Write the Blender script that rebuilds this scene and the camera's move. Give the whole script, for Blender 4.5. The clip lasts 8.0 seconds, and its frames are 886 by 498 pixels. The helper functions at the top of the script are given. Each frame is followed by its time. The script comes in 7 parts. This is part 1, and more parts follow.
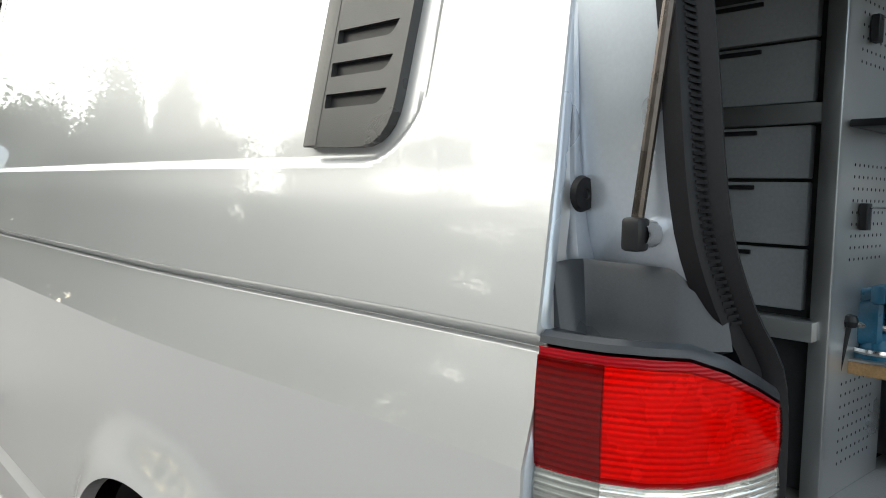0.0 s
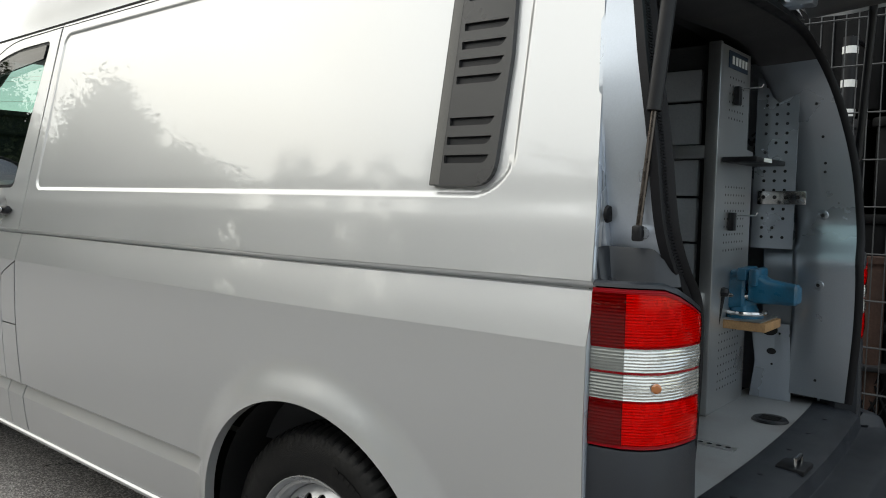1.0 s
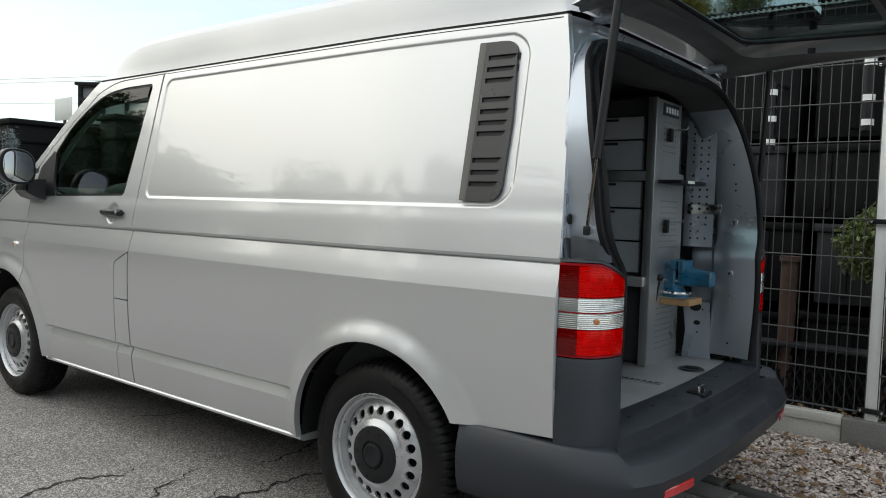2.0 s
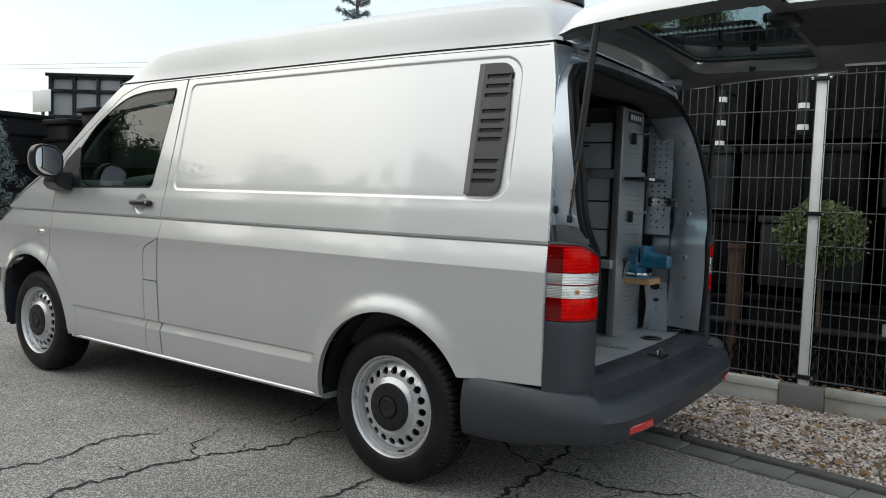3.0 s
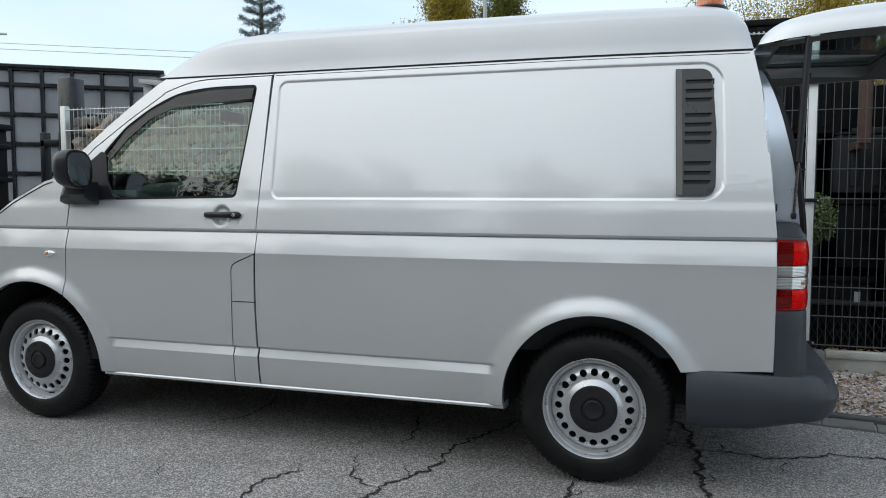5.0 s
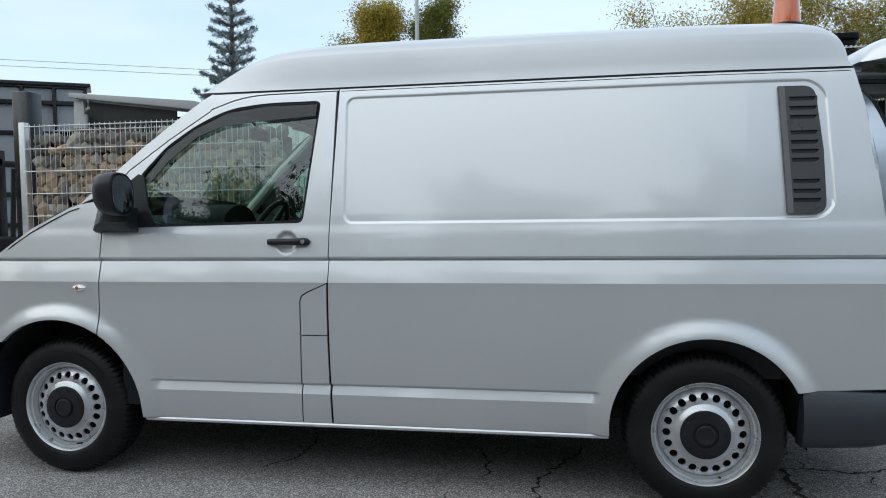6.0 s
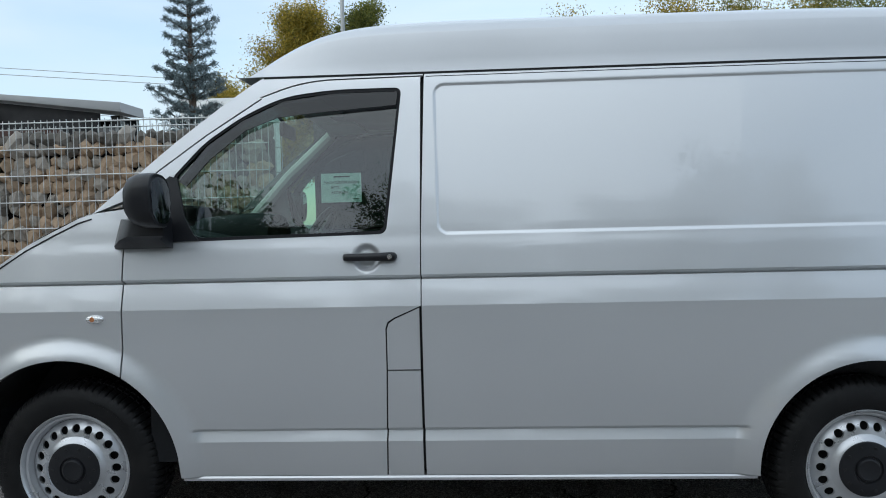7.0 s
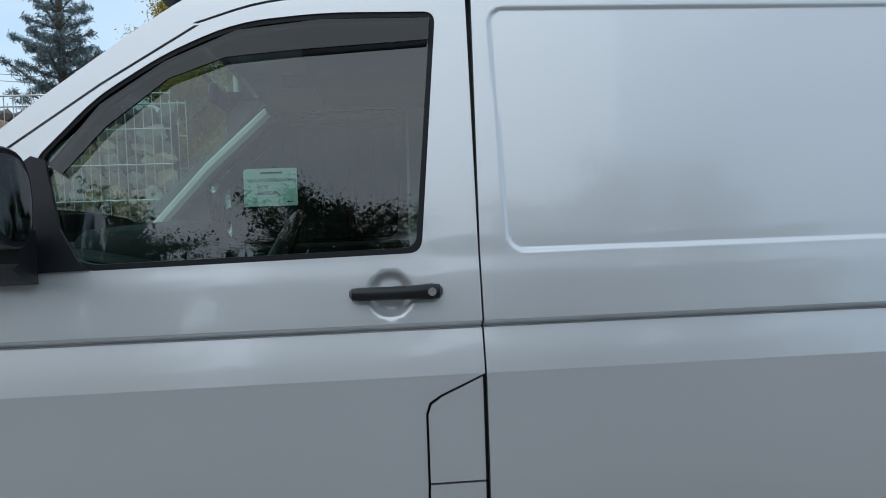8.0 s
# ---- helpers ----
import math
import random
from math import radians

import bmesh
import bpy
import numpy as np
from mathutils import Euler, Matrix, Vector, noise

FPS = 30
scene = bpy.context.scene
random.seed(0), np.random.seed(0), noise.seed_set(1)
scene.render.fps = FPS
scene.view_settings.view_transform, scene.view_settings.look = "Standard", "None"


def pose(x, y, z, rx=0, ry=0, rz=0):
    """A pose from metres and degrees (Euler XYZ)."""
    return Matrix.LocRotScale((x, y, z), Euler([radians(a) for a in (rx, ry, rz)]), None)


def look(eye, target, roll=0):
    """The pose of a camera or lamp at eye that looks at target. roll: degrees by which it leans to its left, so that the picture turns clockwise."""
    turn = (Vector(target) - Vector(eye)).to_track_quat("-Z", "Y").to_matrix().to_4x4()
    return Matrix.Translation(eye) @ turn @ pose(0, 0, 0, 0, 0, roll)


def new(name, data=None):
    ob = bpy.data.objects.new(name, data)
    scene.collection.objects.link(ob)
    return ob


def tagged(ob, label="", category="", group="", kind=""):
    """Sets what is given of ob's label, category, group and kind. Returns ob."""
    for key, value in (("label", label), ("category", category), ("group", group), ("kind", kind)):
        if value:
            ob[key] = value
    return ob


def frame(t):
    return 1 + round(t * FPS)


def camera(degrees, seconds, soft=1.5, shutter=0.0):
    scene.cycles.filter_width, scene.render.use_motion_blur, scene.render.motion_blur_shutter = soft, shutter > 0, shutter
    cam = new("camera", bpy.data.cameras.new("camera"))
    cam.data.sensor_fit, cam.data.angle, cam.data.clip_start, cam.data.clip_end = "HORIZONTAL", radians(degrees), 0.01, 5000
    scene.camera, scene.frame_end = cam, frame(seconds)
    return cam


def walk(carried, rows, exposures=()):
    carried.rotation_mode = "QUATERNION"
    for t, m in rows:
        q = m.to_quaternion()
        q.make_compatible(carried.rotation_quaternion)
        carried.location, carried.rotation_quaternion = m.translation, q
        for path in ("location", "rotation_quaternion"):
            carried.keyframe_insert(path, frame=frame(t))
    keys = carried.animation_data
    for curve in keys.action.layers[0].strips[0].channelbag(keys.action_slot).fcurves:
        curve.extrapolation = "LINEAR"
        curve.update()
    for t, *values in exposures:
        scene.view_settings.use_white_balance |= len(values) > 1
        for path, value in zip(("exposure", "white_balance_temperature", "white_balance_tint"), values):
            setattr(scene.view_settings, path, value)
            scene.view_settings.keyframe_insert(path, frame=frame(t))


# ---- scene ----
cam = camera(60.9, 8.0, soft=1.0)
PATH = [
    (0, (4.124, -0.424, 1.183), (2.639, 0.907, 1.037), 1.4),
    (0.5, (4.155, -0.729, 1.198), (2.802, 0.738, 1.062), 0.8),
    (1, (4.349, -1.133, 1.204), (3.079, 0.406, 1.076), 1.2),
    (1.5, (4.602, -1.535, 1.219), (3.358, 0.027, 1.106), 1.6),
    (1.7, (4.689, -1.71, 1.209), (3.45, -0.145, 1.1), 1.7),
    (2.8, (5.044, -2.321, 1.211), (3.854, -0.719, 1.085), 1.9),
    (3, (5.007, -2.44, 1.204), (3.852, -0.812, 1.077), 2.0),
    (3.5, (4.749, -2.708, 1.209), (3.704, -1.009, 1.065), 2.0),
    (4, (4.293, -2.825, 1.204), (3.387, -1.049, 1.05), 1.6),
    (4.5, (3.813, -3.027, 1.217), (3.064, -1.179, 1.063), 0.8),
    (5, (3.339, -3.203, 1.232), (2.74, -1.3, 1.091), 0.1),
    (5.2, (3.19, -3.239, 1.25), (2.629, -1.324, 1.119), -0.3),
    (6.5, (2.041, -3.133, 1.278), (1.806, -1.149, 1.18), -0.9),
    (7, (1.618, -2.776, 1.283), (1.505, -0.781, 1.195), -1.4),
    (7.5, (1.313, -2.255, 1.302), (1.342, -0.257, 1.22), -2.0),
    (8, (1.139, -1.635, 1.294), (1.322, 0.355, 1.214), -2.0),
]
walk(cam, [(t, look(eye, target, roll)) for t, eye, target, roll in PATH],
     [(0.0, 1.64, 7250, 6), (0.5, 1.18, 7150, 7), (1.0, 0.96, 7200, 7), (1.5, 0.91, 7150, 7), (3.5, 0.93, 6950, 7), (5.0, 0.82, 6500, 6), (6.5, 0.72, 6200, 5), (8.0, 0.57, 6000, 5)])

# ---- light ----
SUN_FROM = Vector((-0.74, -0.60, 0.36)).normalized()
world = bpy.data.worlds.new("sky")
scene.world = world
world.use_nodes = True
wn, wl = world.node_tree.nodes, world.node_tree.links
wn.clear()
sky = wn.new("ShaderNodeTexSky")
sky.sky_type = 'NISHITA'
sky.sun_disc = False
sky.sun_elevation = math.asin(SUN_FROM.z)
sky.sun_rotation = math.atan2(SUN_FROM.x, SUN_FROM.y)
sky.air_density, sky.dust_density, sky.ozone_density = 1.0, 0.15, 1.5
wco = wn.new("ShaderNodeTexCoord")
wmap = wn.new("ShaderNodeMapping")
wmap.inputs["Scale"].default_value = (1.3, 1.3, 5.0)
wno = wn.new("ShaderNodeTexNoise")
wno.inputs["Scale"].default_value, wno.inputs["Detail"].default_value = 1.6, 7.0
wra = wn.new("ShaderNodeValToRGB")
wra.color_ramp.elements[0].position, wra.color_ramp.elements[1].position = 0.34, 0.66
wra.color_ramp.elements[0].color = (0.50, 0.50, 0.50, 1)
wmx = wn.new("ShaderNodeMix")
wmx.data_type = 'RGBA'
wmul = wn.new("ShaderNodeMath")
wmul.operation = 'MULTIPLY'
wmul.inputs[1].default_value = 0.9
wbg = wn.new("ShaderNodeBackground")
wbg.inputs["Strength"].default_value = 0.15
wout = wn.new("ShaderNodeOutputWorld")
wl.new(wco.outputs["Generated"], wmap.inputs["Vector"])
wl.new(wmap.outputs["Vector"], wno.inputs["Vector"])
wl.new(wno.outputs["Fac"], wra.inputs["Fac"])
wl.new(wra.outputs["Color"], wmul.inputs[0])
wl.new(wmul.outputs[0], wmx.inputs["Factor"])
wsep, wgr, wcl = wn.new("ShaderNodeSeparateXYZ"), wn.new("ShaderNodeMapRange"), wn.new("ShaderNodeVectorMath")
wgr.inputs["From Min"].default_value, wgr.inputs["From Max"].default_value = 0.0, 1.0
wgr.inputs["To Min"].default_value, wgr.inputs["To Max"].default_value = 0.46, 0.98
wcl.operation = 'SCALE'
wcl.inputs[0].default_value = (6.3, 6.8, 7.4)
wl.new(wco.outputs["Generated"], wsep.inputs[0])
wl.new(wsep.outputs["Z"], wgr.inputs["Value"])
wl.new(wgr.outputs["Result"], wcl.inputs["Scale"])
wl.new(wcl.outputs["Vector"], wmx.inputs["B"])
wl.new(sky.outputs["Color"], wmx.inputs["A"])
# bright haze that widens round the veiled low sun
wdot, wpos, wpow, whaze, wadd = (wn.new("ShaderNodeVectorMath"), wn.new("ShaderNodeMath"), wn.new("ShaderNodeMath"), wn.new("ShaderNodeVectorMath"), wn.new("ShaderNodeVectorMath"))
wdot.operation, wpos.operation, wpow.operation, whaze.operation, wadd.operation = 'DOT_PRODUCT', 'MAXIMUM', 'POWER', 'SCALE', 'ADD'
wdot.inputs[1].default_value = SUN_FROM
wpos.inputs[1].default_value, wpow.inputs[1].default_value = 0.0, 5.0
whaze.inputs[0].default_value = (2.1, 1.85, 1.35)
wl.new(wco.outputs["Generated"], wdot.inputs[0])
wl.new(wdot.outputs["Value"], wpos.inputs[0])
wl.new(wpos.outputs[0], wpow.inputs[0])
wl.new(wpow.outputs[0], whaze.inputs["Scale"])
wl.new(wmx.outputs["Result"], wadd.inputs[0])
wl.new(whaze.outputs["Vector"], wadd.inputs[1])
wl.new(wadd.outputs["Vector"], wbg.inputs["Color"])
wl.new(wbg.outputs["Background"], wout.inputs["Surface"])
sun = new("sun", bpy.data.lights.new("sun", 'SUN'))
sun.data.energy, sun.data.angle, sun.data.color = 0.85, radians(130), (1.0, 0.93, 0.82)
sun.matrix_world = look(SUN_FROM * 50, (0, 0, 0))


# ---- materials ----
def mat(name, color, rough=0.5, metal=0.0, vary=0.12, scale=8.0, fine=120.0, bump=0.0, bump_scale=200.0,
        coat=0.0, spec=0.5, stain=None, stain_amt=0.35, rnd=0.0, rough_vary=0.1):
    """A principled surface with two scales of variation in colour and gloss, optional stains and relief."""
    m = bpy.data.materials.new(name)
    m.use_nodes = True
    n, l = m.node_tree.nodes, m.node_tree.links
    b = n["Principled BSDF"]
    b.inputs["Roughness"].default_value, b.inputs["Metallic"].default_value = rough, metal
    b.inputs["Coat Weight"].default_value, b.inputs["Coat Roughness"].default_value = coat, 0.03
    b.inputs["Specular IOR Level"].default_value = spec
    co = n.new("ShaderNodeTexCoord")
    big, small = n.new("ShaderNodeTexNoise"), n.new("ShaderNodeTexNoise")
    big.inputs["Scale"].default_value, big.inputs["Detail"].default_value = scale, 4
    small.inputs["Scale"].default_value, small.inputs["Detail"].default_value = fine, 3
    for t in (big, small):
        l.new(co.outputs["Object"], t.inputs["Vector"])
    add = n.new("ShaderNodeMath")
    add.operation = 'ADD'
    l.new(big.outputs["Fac"], add.inputs[0])
    l.new(small.outputs["Fac"], add.inputs[1])
    last = add.outputs[0]
    if rnd:
        inf, mr = n.new("ShaderNodeObjectInfo"), n.new("ShaderNodeMath")
        mr.operation = 'MULTIPLY_ADD'
        mr.inputs[1].default_value = rnd
        l.new(inf.outputs["Random"], mr.inputs[0])
        l.new(last, mr.inputs[2])
        last = mr.outputs[0]
    rng = n.new("ShaderNodeMapRange")
    rng.inputs["From Min"].default_value, rng.inputs["From Max"].default_value = 0.6, 1.4 + rnd
    rng.inputs["To Min"].default_value, rng.inputs["To Max"].default_value = 1 - vary, 1 + vary
    l.new(last, rng.inputs["Value"])
    mul = n.new("ShaderNodeVectorMath")
    mul.operation = 'SCALE'
    mul.inputs[0].default_value = color
    l.new(rng.outputs["Result"], mul.inputs["Scale"])
    col = mul.outputs["Vector"]
    if stain:
        sn, ramp, mx = n.new("ShaderNodeTexNoise"), n.new("ShaderNodeValToRGB"), n.new("ShaderNodeMix")
        sn.inputs["Scale"].default_value, sn.inputs["Detail"].default_value = scale * 0.6, 8
        l.new(co.outputs["Object"], sn.inputs["Vector"])
        ramp.color_ramp.elements[0].position, ramp.color_ramp.elements[1].position = 0.48, 0.68
        l.new(sn.outputs["Fac"], ramp.inputs["Fac"])
        sm = n.new("ShaderNodeMath")
        sm.operation = 'MULTIPLY'
        sm.inputs[1].default_value = stain_amt
        l.new(ramp.outputs["Color"], sm.inputs[0])
        mx.data_type = 'RGBA'
        l.new(sm.outputs[0], mx.inputs["Factor"])
        l.new(col, mx.inputs["A"])
        mx.inputs["B"].default_value = (*stain, 1)
        col = mx.outputs["Result"]
    l.new(col, b.inputs["Base Color"])
    rr = n.new("ShaderNodeMapRange")
    rr.inputs["From Min"].default_value, rr.inputs["From Max"].default_value = 0.3, 0.7
    rr.inputs["To Min"].default_value, rr.inputs["To Max"].default_value = max(0.02, rough - rough_vary), min(1, rough + rough_vary)
    l.new(big.outputs["Fac"], rr.inputs["Value"])
    l.new(rr.outputs["Result"], b.inputs["Roughness"])
    if bump:
        bn, bp = n.new("ShaderNodeTexNoise"), n.new("ShaderNodeBump")
        bn.inputs["Scale"].default_value, bn.inputs["Detail"].default_value = bump_scale, 5
        l.new(co.outputs["Object"], bn.inputs["Vector"])
        bp.inputs["Strength"].default_value, bp.inputs["Distance"].default_value = bump, 0.01
        l.new(bn.outputs["Fac"], bp.inputs["Height"])
        l.new(bp.outputs["Normal"], b.inputs["Normal"])
    return m


def glass_mat(name, tint, gloss_rough=0.0, ior=1.5):
    """A thin pane: tinted see-through with Fresnel gloss."""
    m = bpy.data.materials.new(name)
    m.use_nodes = True
    n, l = m.node_tree.nodes, m.node_tree.links
    n.remove(n["Principled BSDF"])
    tr, gl, mx, lw = (n.new("ShaderNodeBsdfTransparent"), n.new("ShaderNodeBsdfGlossy"), n.new("ShaderNodeMixShader"), n.new("ShaderNodeLayerWeight"))
    pw, fr = n.new("ShaderNodeMath"), n.new("ShaderNodeMapRange")
    pw.operation, pw.inputs[1].default_value = 'POWER', 5.0
    tr.inputs["Color"].default_value = (*tint, 1)
    gl.inputs["Roughness"].default_value = gloss_rough
    lw.inputs["Blend"].default_value = 0.5
    fr.inputs["To Min"].default_value = ((ior - 1) / (ior + 1)) ** 2
    l.new(lw.outputs["Facing"], pw.inputs[0])
    l.new(pw.outputs[0], fr.inputs["Value"])
    l.new(fr.outputs["Result"], mx.inputs[0])
    l.new(tr.outputs[0], mx.inputs[1])
    l.new(gl.outputs[0], mx.inputs[2])
    l.new(mx.outputs[0], n["Material Output"].inputs["Surface"])
    return m


def paint_mat():
    """Silver metallic car paint: fine flake under a clear coat, faint dust and orange peel."""
    m = mat("silver_metallic_paint", (0.575, 0.585, 0.598), 0.37, 0.58, vary=0.03, scale=1.6, fine=900, coat=1.0, rough_vary=0.03)
    n, l = m.node_tree.nodes, m.node_tree.links
    b = n["Principled BSDF"]
    b.inputs["Coat Roughness"].default_value = 0.012
    b.inputs["Coat IOR"].default_value = 1.62
    co, no, bp = n.new("ShaderNodeTexCoord"), n.new("ShaderNodeTexNoise"), n.new("ShaderNodeBump")
    no.inputs["Scale"].default_value = 3500
    l.new(co.outputs["Object"], no.inputs["Vector"])
    bp.inputs["Strength"].default_value, bp.inputs["Distance"].default_value = 0.006, 0.001
    l.new(no.outputs["Fac"], bp.inputs["Height"])
    l.new(bp.outputs["Normal"], b.inputs["Normal"])
    return m


def lens_mat(name, color, rough, ribs, axis, transmission=0.0, metal=0.0):
    """Moulded lamp plastic with fine prism ribs."""
    m = mat(name, color, rough, metal, vary=0.12, scale=30, fine=300, coat=0.12, spec=0.2)
    n, l = m.node_tree.nodes, m.node_tree.links
    b = n["Principled BSDF"]
    b.inputs["Transmission Weight"].default_value = transmission
    co, wv, bp = n.new("ShaderNodeTexCoord"), n.new("ShaderNodeTexWave"), n.new("ShaderNodeBump")
    wv.bands_direction = axis
    wv.inputs["Scale"].default_value, wv.inputs["Distortion"].default_value, wv.inputs["Detail"].default_value = ribs, 1.2, 1
    l.new(co.outputs["Object"], wv.inputs["Vector"])
    bp.inputs["Strength"].default_value, bp.inputs["Distance"].default_value = 0.3, 0.002
    l.new(wv.outputs["Fac"], bp.inputs["Height"])
    l.new(bp.outputs["Normal"], b.inputs["Normal"])
    return m


PAINT = paint_mat()
ROOFPAINT = mat("silver_painted_roof_moulding", (0.53, 0.54, 0.555), 0.42, 0.45, vary=0.05, scale=2, fine=500, coat=0.5, stain=(0.36, 0.37, 0.38), stain_amt=0.15)
PLASTIC = mat("grey_moulded_plastic", (0.022, 0.026, 0.034), 0.42, vary=0.15, scale=6, fine=500, bump=0.25, bump_scale=900)
BLACK = mat("black_plastic", (0.012, 0.0125, 0.015), 0.38, spec=0.3, vary=0.2, scale=9, fine=300, bump=0.06, bump_scale=900)
TRAY = mat("smooth_dark_tray_plastic", (0.019, 0.023, 0.030), 0.34, vary=0.2, scale=14, fine=400, bump=0.03, bump_scale=600, stain=(0.06, 0.06, 0.065), stain_amt=0.15)
RUBBER = mat("rubber", (0.010, 0.010, 0.012), 0.5, spec=0.2, vary=0.25, scale=20, fine=300)
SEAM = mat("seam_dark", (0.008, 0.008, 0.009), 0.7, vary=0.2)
TYRE = mat("tyre_rubber", (0.0065, 0.0065, 0.007), 0.48, spec=0.22, vary=0.3, scale=12, fine=220, bump=0.2, bump_scale=400, stain=(0.03, 0.029, 0.027), stain_amt=0.2)
RIM = mat("silver_steel_wheel", (0.52, 0.53, 0.55), 0.34, 0.65, vary=0.08, scale=14, fine=500, stain=(0.25, 0.24, 0.23), stain_amt=0.2)
GLASS = glass_mat("tinted_door_glass", (0.46, 0.64, 0.56), 0.0, 1.83)
SCREEN = glass_mat("windscreen_glass", (0.86, 0.94, 0.90), 0.0, 1.04)
DARKGLASS = glass_mat("dark_tailgate_glass", (0.60, 0.71, 0.71), 0.0, 1.4)
VISOR = glass_mat("smoked_visor", (0.10, 0.10, 0.115), 0.02, 1.55)
MIRROR = mat("mirror_glass", (0.50, 0.52, 0.55), 0.02, 1.0, vary=0.01, rough_vary=0.01)
REDDARK = lens_mat("dark_red_lens", (0.30, 0.002, 0.008), 0.14, 90, 'Z')
CLEAR = lens_mat("clear_ribbed_lens", (0.84, 0.84, 0.83), 0.10, 60, 'Z', metal=0.75)
REDGLASS = glass_mat("red_lens_shell", (0.93, 0.010, 0.014), 0.10, 1.28)
DEEPREDGLASS = glass_mat("deep_red_lens_shell", (0.60, 0.006, 0.020), 0.04, 1.45)
CLEARGLASS = glass_mat("clear_lens_shell", (0.93, 0.94, 0.93), 0.03, 1.45)
REFLECTOR = lens_mat("ribbed_lamp_reflector", (0.82, 0.82, 0.82), 0.25, 62, 'Z', metal=0.15)
REFLECTOR.node_tree.nodes["Principled BSDF"].inputs["Coat Weight"].default_value = 0.0
REFLECTOR.node_tree.nodes["Bump"].inputs["Strength"].default_value = 0.9
DULLBACK = lens_mat("dull_ribbed_lamp_back", (0.30, 0.30, 0.30), 0.45, 52, 'Z')
CLEARDARK = lens_mat("clear_grey_lens", (0.30, 0.31, 0.305), 0.14, 52, 'Z', metal=0.3)
# silver sheet with the shade under the raised tailgate put into its colour
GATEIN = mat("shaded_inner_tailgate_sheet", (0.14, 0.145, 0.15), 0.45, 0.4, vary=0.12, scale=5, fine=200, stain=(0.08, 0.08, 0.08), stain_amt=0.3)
VENT = mat("satin_grey_vent_plastic", (0.030, 0.030, 0.031), 0.34, spec=0.55, vary=0.12, scale=6, fine=400, bump=0.1, bump_scale=900)
VENTSIDE = mat("worn_grey_vent_edge", (0.11, 0.106, 0.10), 0.45, vary=0.15, scale=9, fine=300)
STEELDARK = mat("oiled_steel_rod", (0.10, 0.085, 0.078), 0.28, 0.9, vary=0.2, scale=30)
AMBER = mat("amber_bulb", (0.45, 0.16, 0.05), 0.15, vary=0.1, coat=1)
CHROME = mat("bright_steel", (0.62, 0.62, 0.62), 0.18, 1.0, vary=0.08, scale=30)
ALU = mat("brushed_aluminium", (0.55, 0.56, 0.57), 0.36, 0.9, vary=0.1, scale=4, fine=400, stain=(0.25, 0.25, 0.25), stain_amt=0.25)
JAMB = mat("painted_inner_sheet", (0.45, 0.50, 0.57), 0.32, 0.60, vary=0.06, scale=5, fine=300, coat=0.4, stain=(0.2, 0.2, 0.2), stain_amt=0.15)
# the jamb sheet at two thirds brightness, inside shade put into the colour
JAMBIN = mat("shaded_inner_sheet", (0.30, 0.335, 0.38), 0.34, 0.65, vary=0.06, scale=5, fine=300, coat=0.3, stain=(0.2, 0.2, 0.2), stain_amt=0.2)
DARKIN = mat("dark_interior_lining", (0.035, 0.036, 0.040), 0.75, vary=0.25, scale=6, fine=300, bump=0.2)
DRAWER = mat("anthracite_drawer_front", (0.27, 0.28, 0.30), 0.5, vary=0.12, scale=8)
FLOORMAT = mat("grey_cargo_floor", (0.26, 0.265, 0.275), 0.55, vary=0.12, scale=5, fine=180, bump=0.2, bump_scale=300, stain=(0.14, 0.11, 0.09), stain_amt=0.55)
VISEBLUE = mat("blue_vise_enamel", (0.012, 0.13, 0.24), 0.35, vary=0.2, scale=22, fine=200, coat=0.3, stain=(0.03, 0.04, 0.05), stain_amt=0.45)
WOOD = mat("raw_plywood", (0.42, 0.25, 0.12), 0.6, vary=0.25, scale=30, fine=200)
SEATRED = mat("dark_red_seat_cloth", (0.10, 0.012, 0.014), 0.9, vary=0.25, scale=10, fine=600, bump=0.3)
SEATGREY = mat("grey_seat_cloth", (0.07, 0.075, 0.08), 0.9, vary=0.2, scale=10, fine=600, bump=0.3)
DASH = mat("dark_dashboard_plastic", (0.016, 0.017, 0.019), 0.7, spec=0.1, vary=0.15, scale=12, bump=0.2, bump_scale=700)
CREAM = mat("light_grey_cab_trim", (0.55, 0.55, 0.52), 0.7, vary=0.06, scale=6)
PAPER = mat("white_paper", (0.82, 0.84, 0.82), 0.8, vary=0.04)
INK = mat("black_ink", (0.02, 0.02, 0.02), 0.7, vary=0.1)
LOGOBLUE = mat("dark_blue_sticker", (0.02, 0.035, 0.06), 0.4, vary=0.1)
WHITEINK = mat("white_print", (0.75, 0.77, 0.78), 0.5, vary=0.05)
ORANGE = mat("orange_beacon_dome", (0.80, 0.17, 0.015), 0.12, vary=0.1, coat=1)
ORANGE.node_tree.nodes["Principled BSDF"].inputs["Transmission Weight"].default_value = 0.45
REFLECT = mat("red_reflector", (0.55, 0.02, 0.02), 0.2, vary=0.1, scale=60, coat=1)
CONCRETE = mat("cast_concrete", (0.50, 0.49, 0.46), 0.85, vary=0.18, scale=4, fine=90, bump=0.35, bump_scale=120, stain=(0.17, 0.14, 0.09), stain_amt=0.5)
DARKCONCRETE = mat("dark_damp_concrete", (0.17, 0.165, 0.16), 0.85, vary=0.2, scale=5, fine=90, bump=0.35, bump_scale=120, stain=(0.09, 0.08, 0.07), stain_amt=0.5)
KERB = mat("dark_kerb_concrete", (0.085, 0.083, 0.08), 0.85, vary=0.25, scale=6, fine=120, bump=0.4, bump_scale=150)
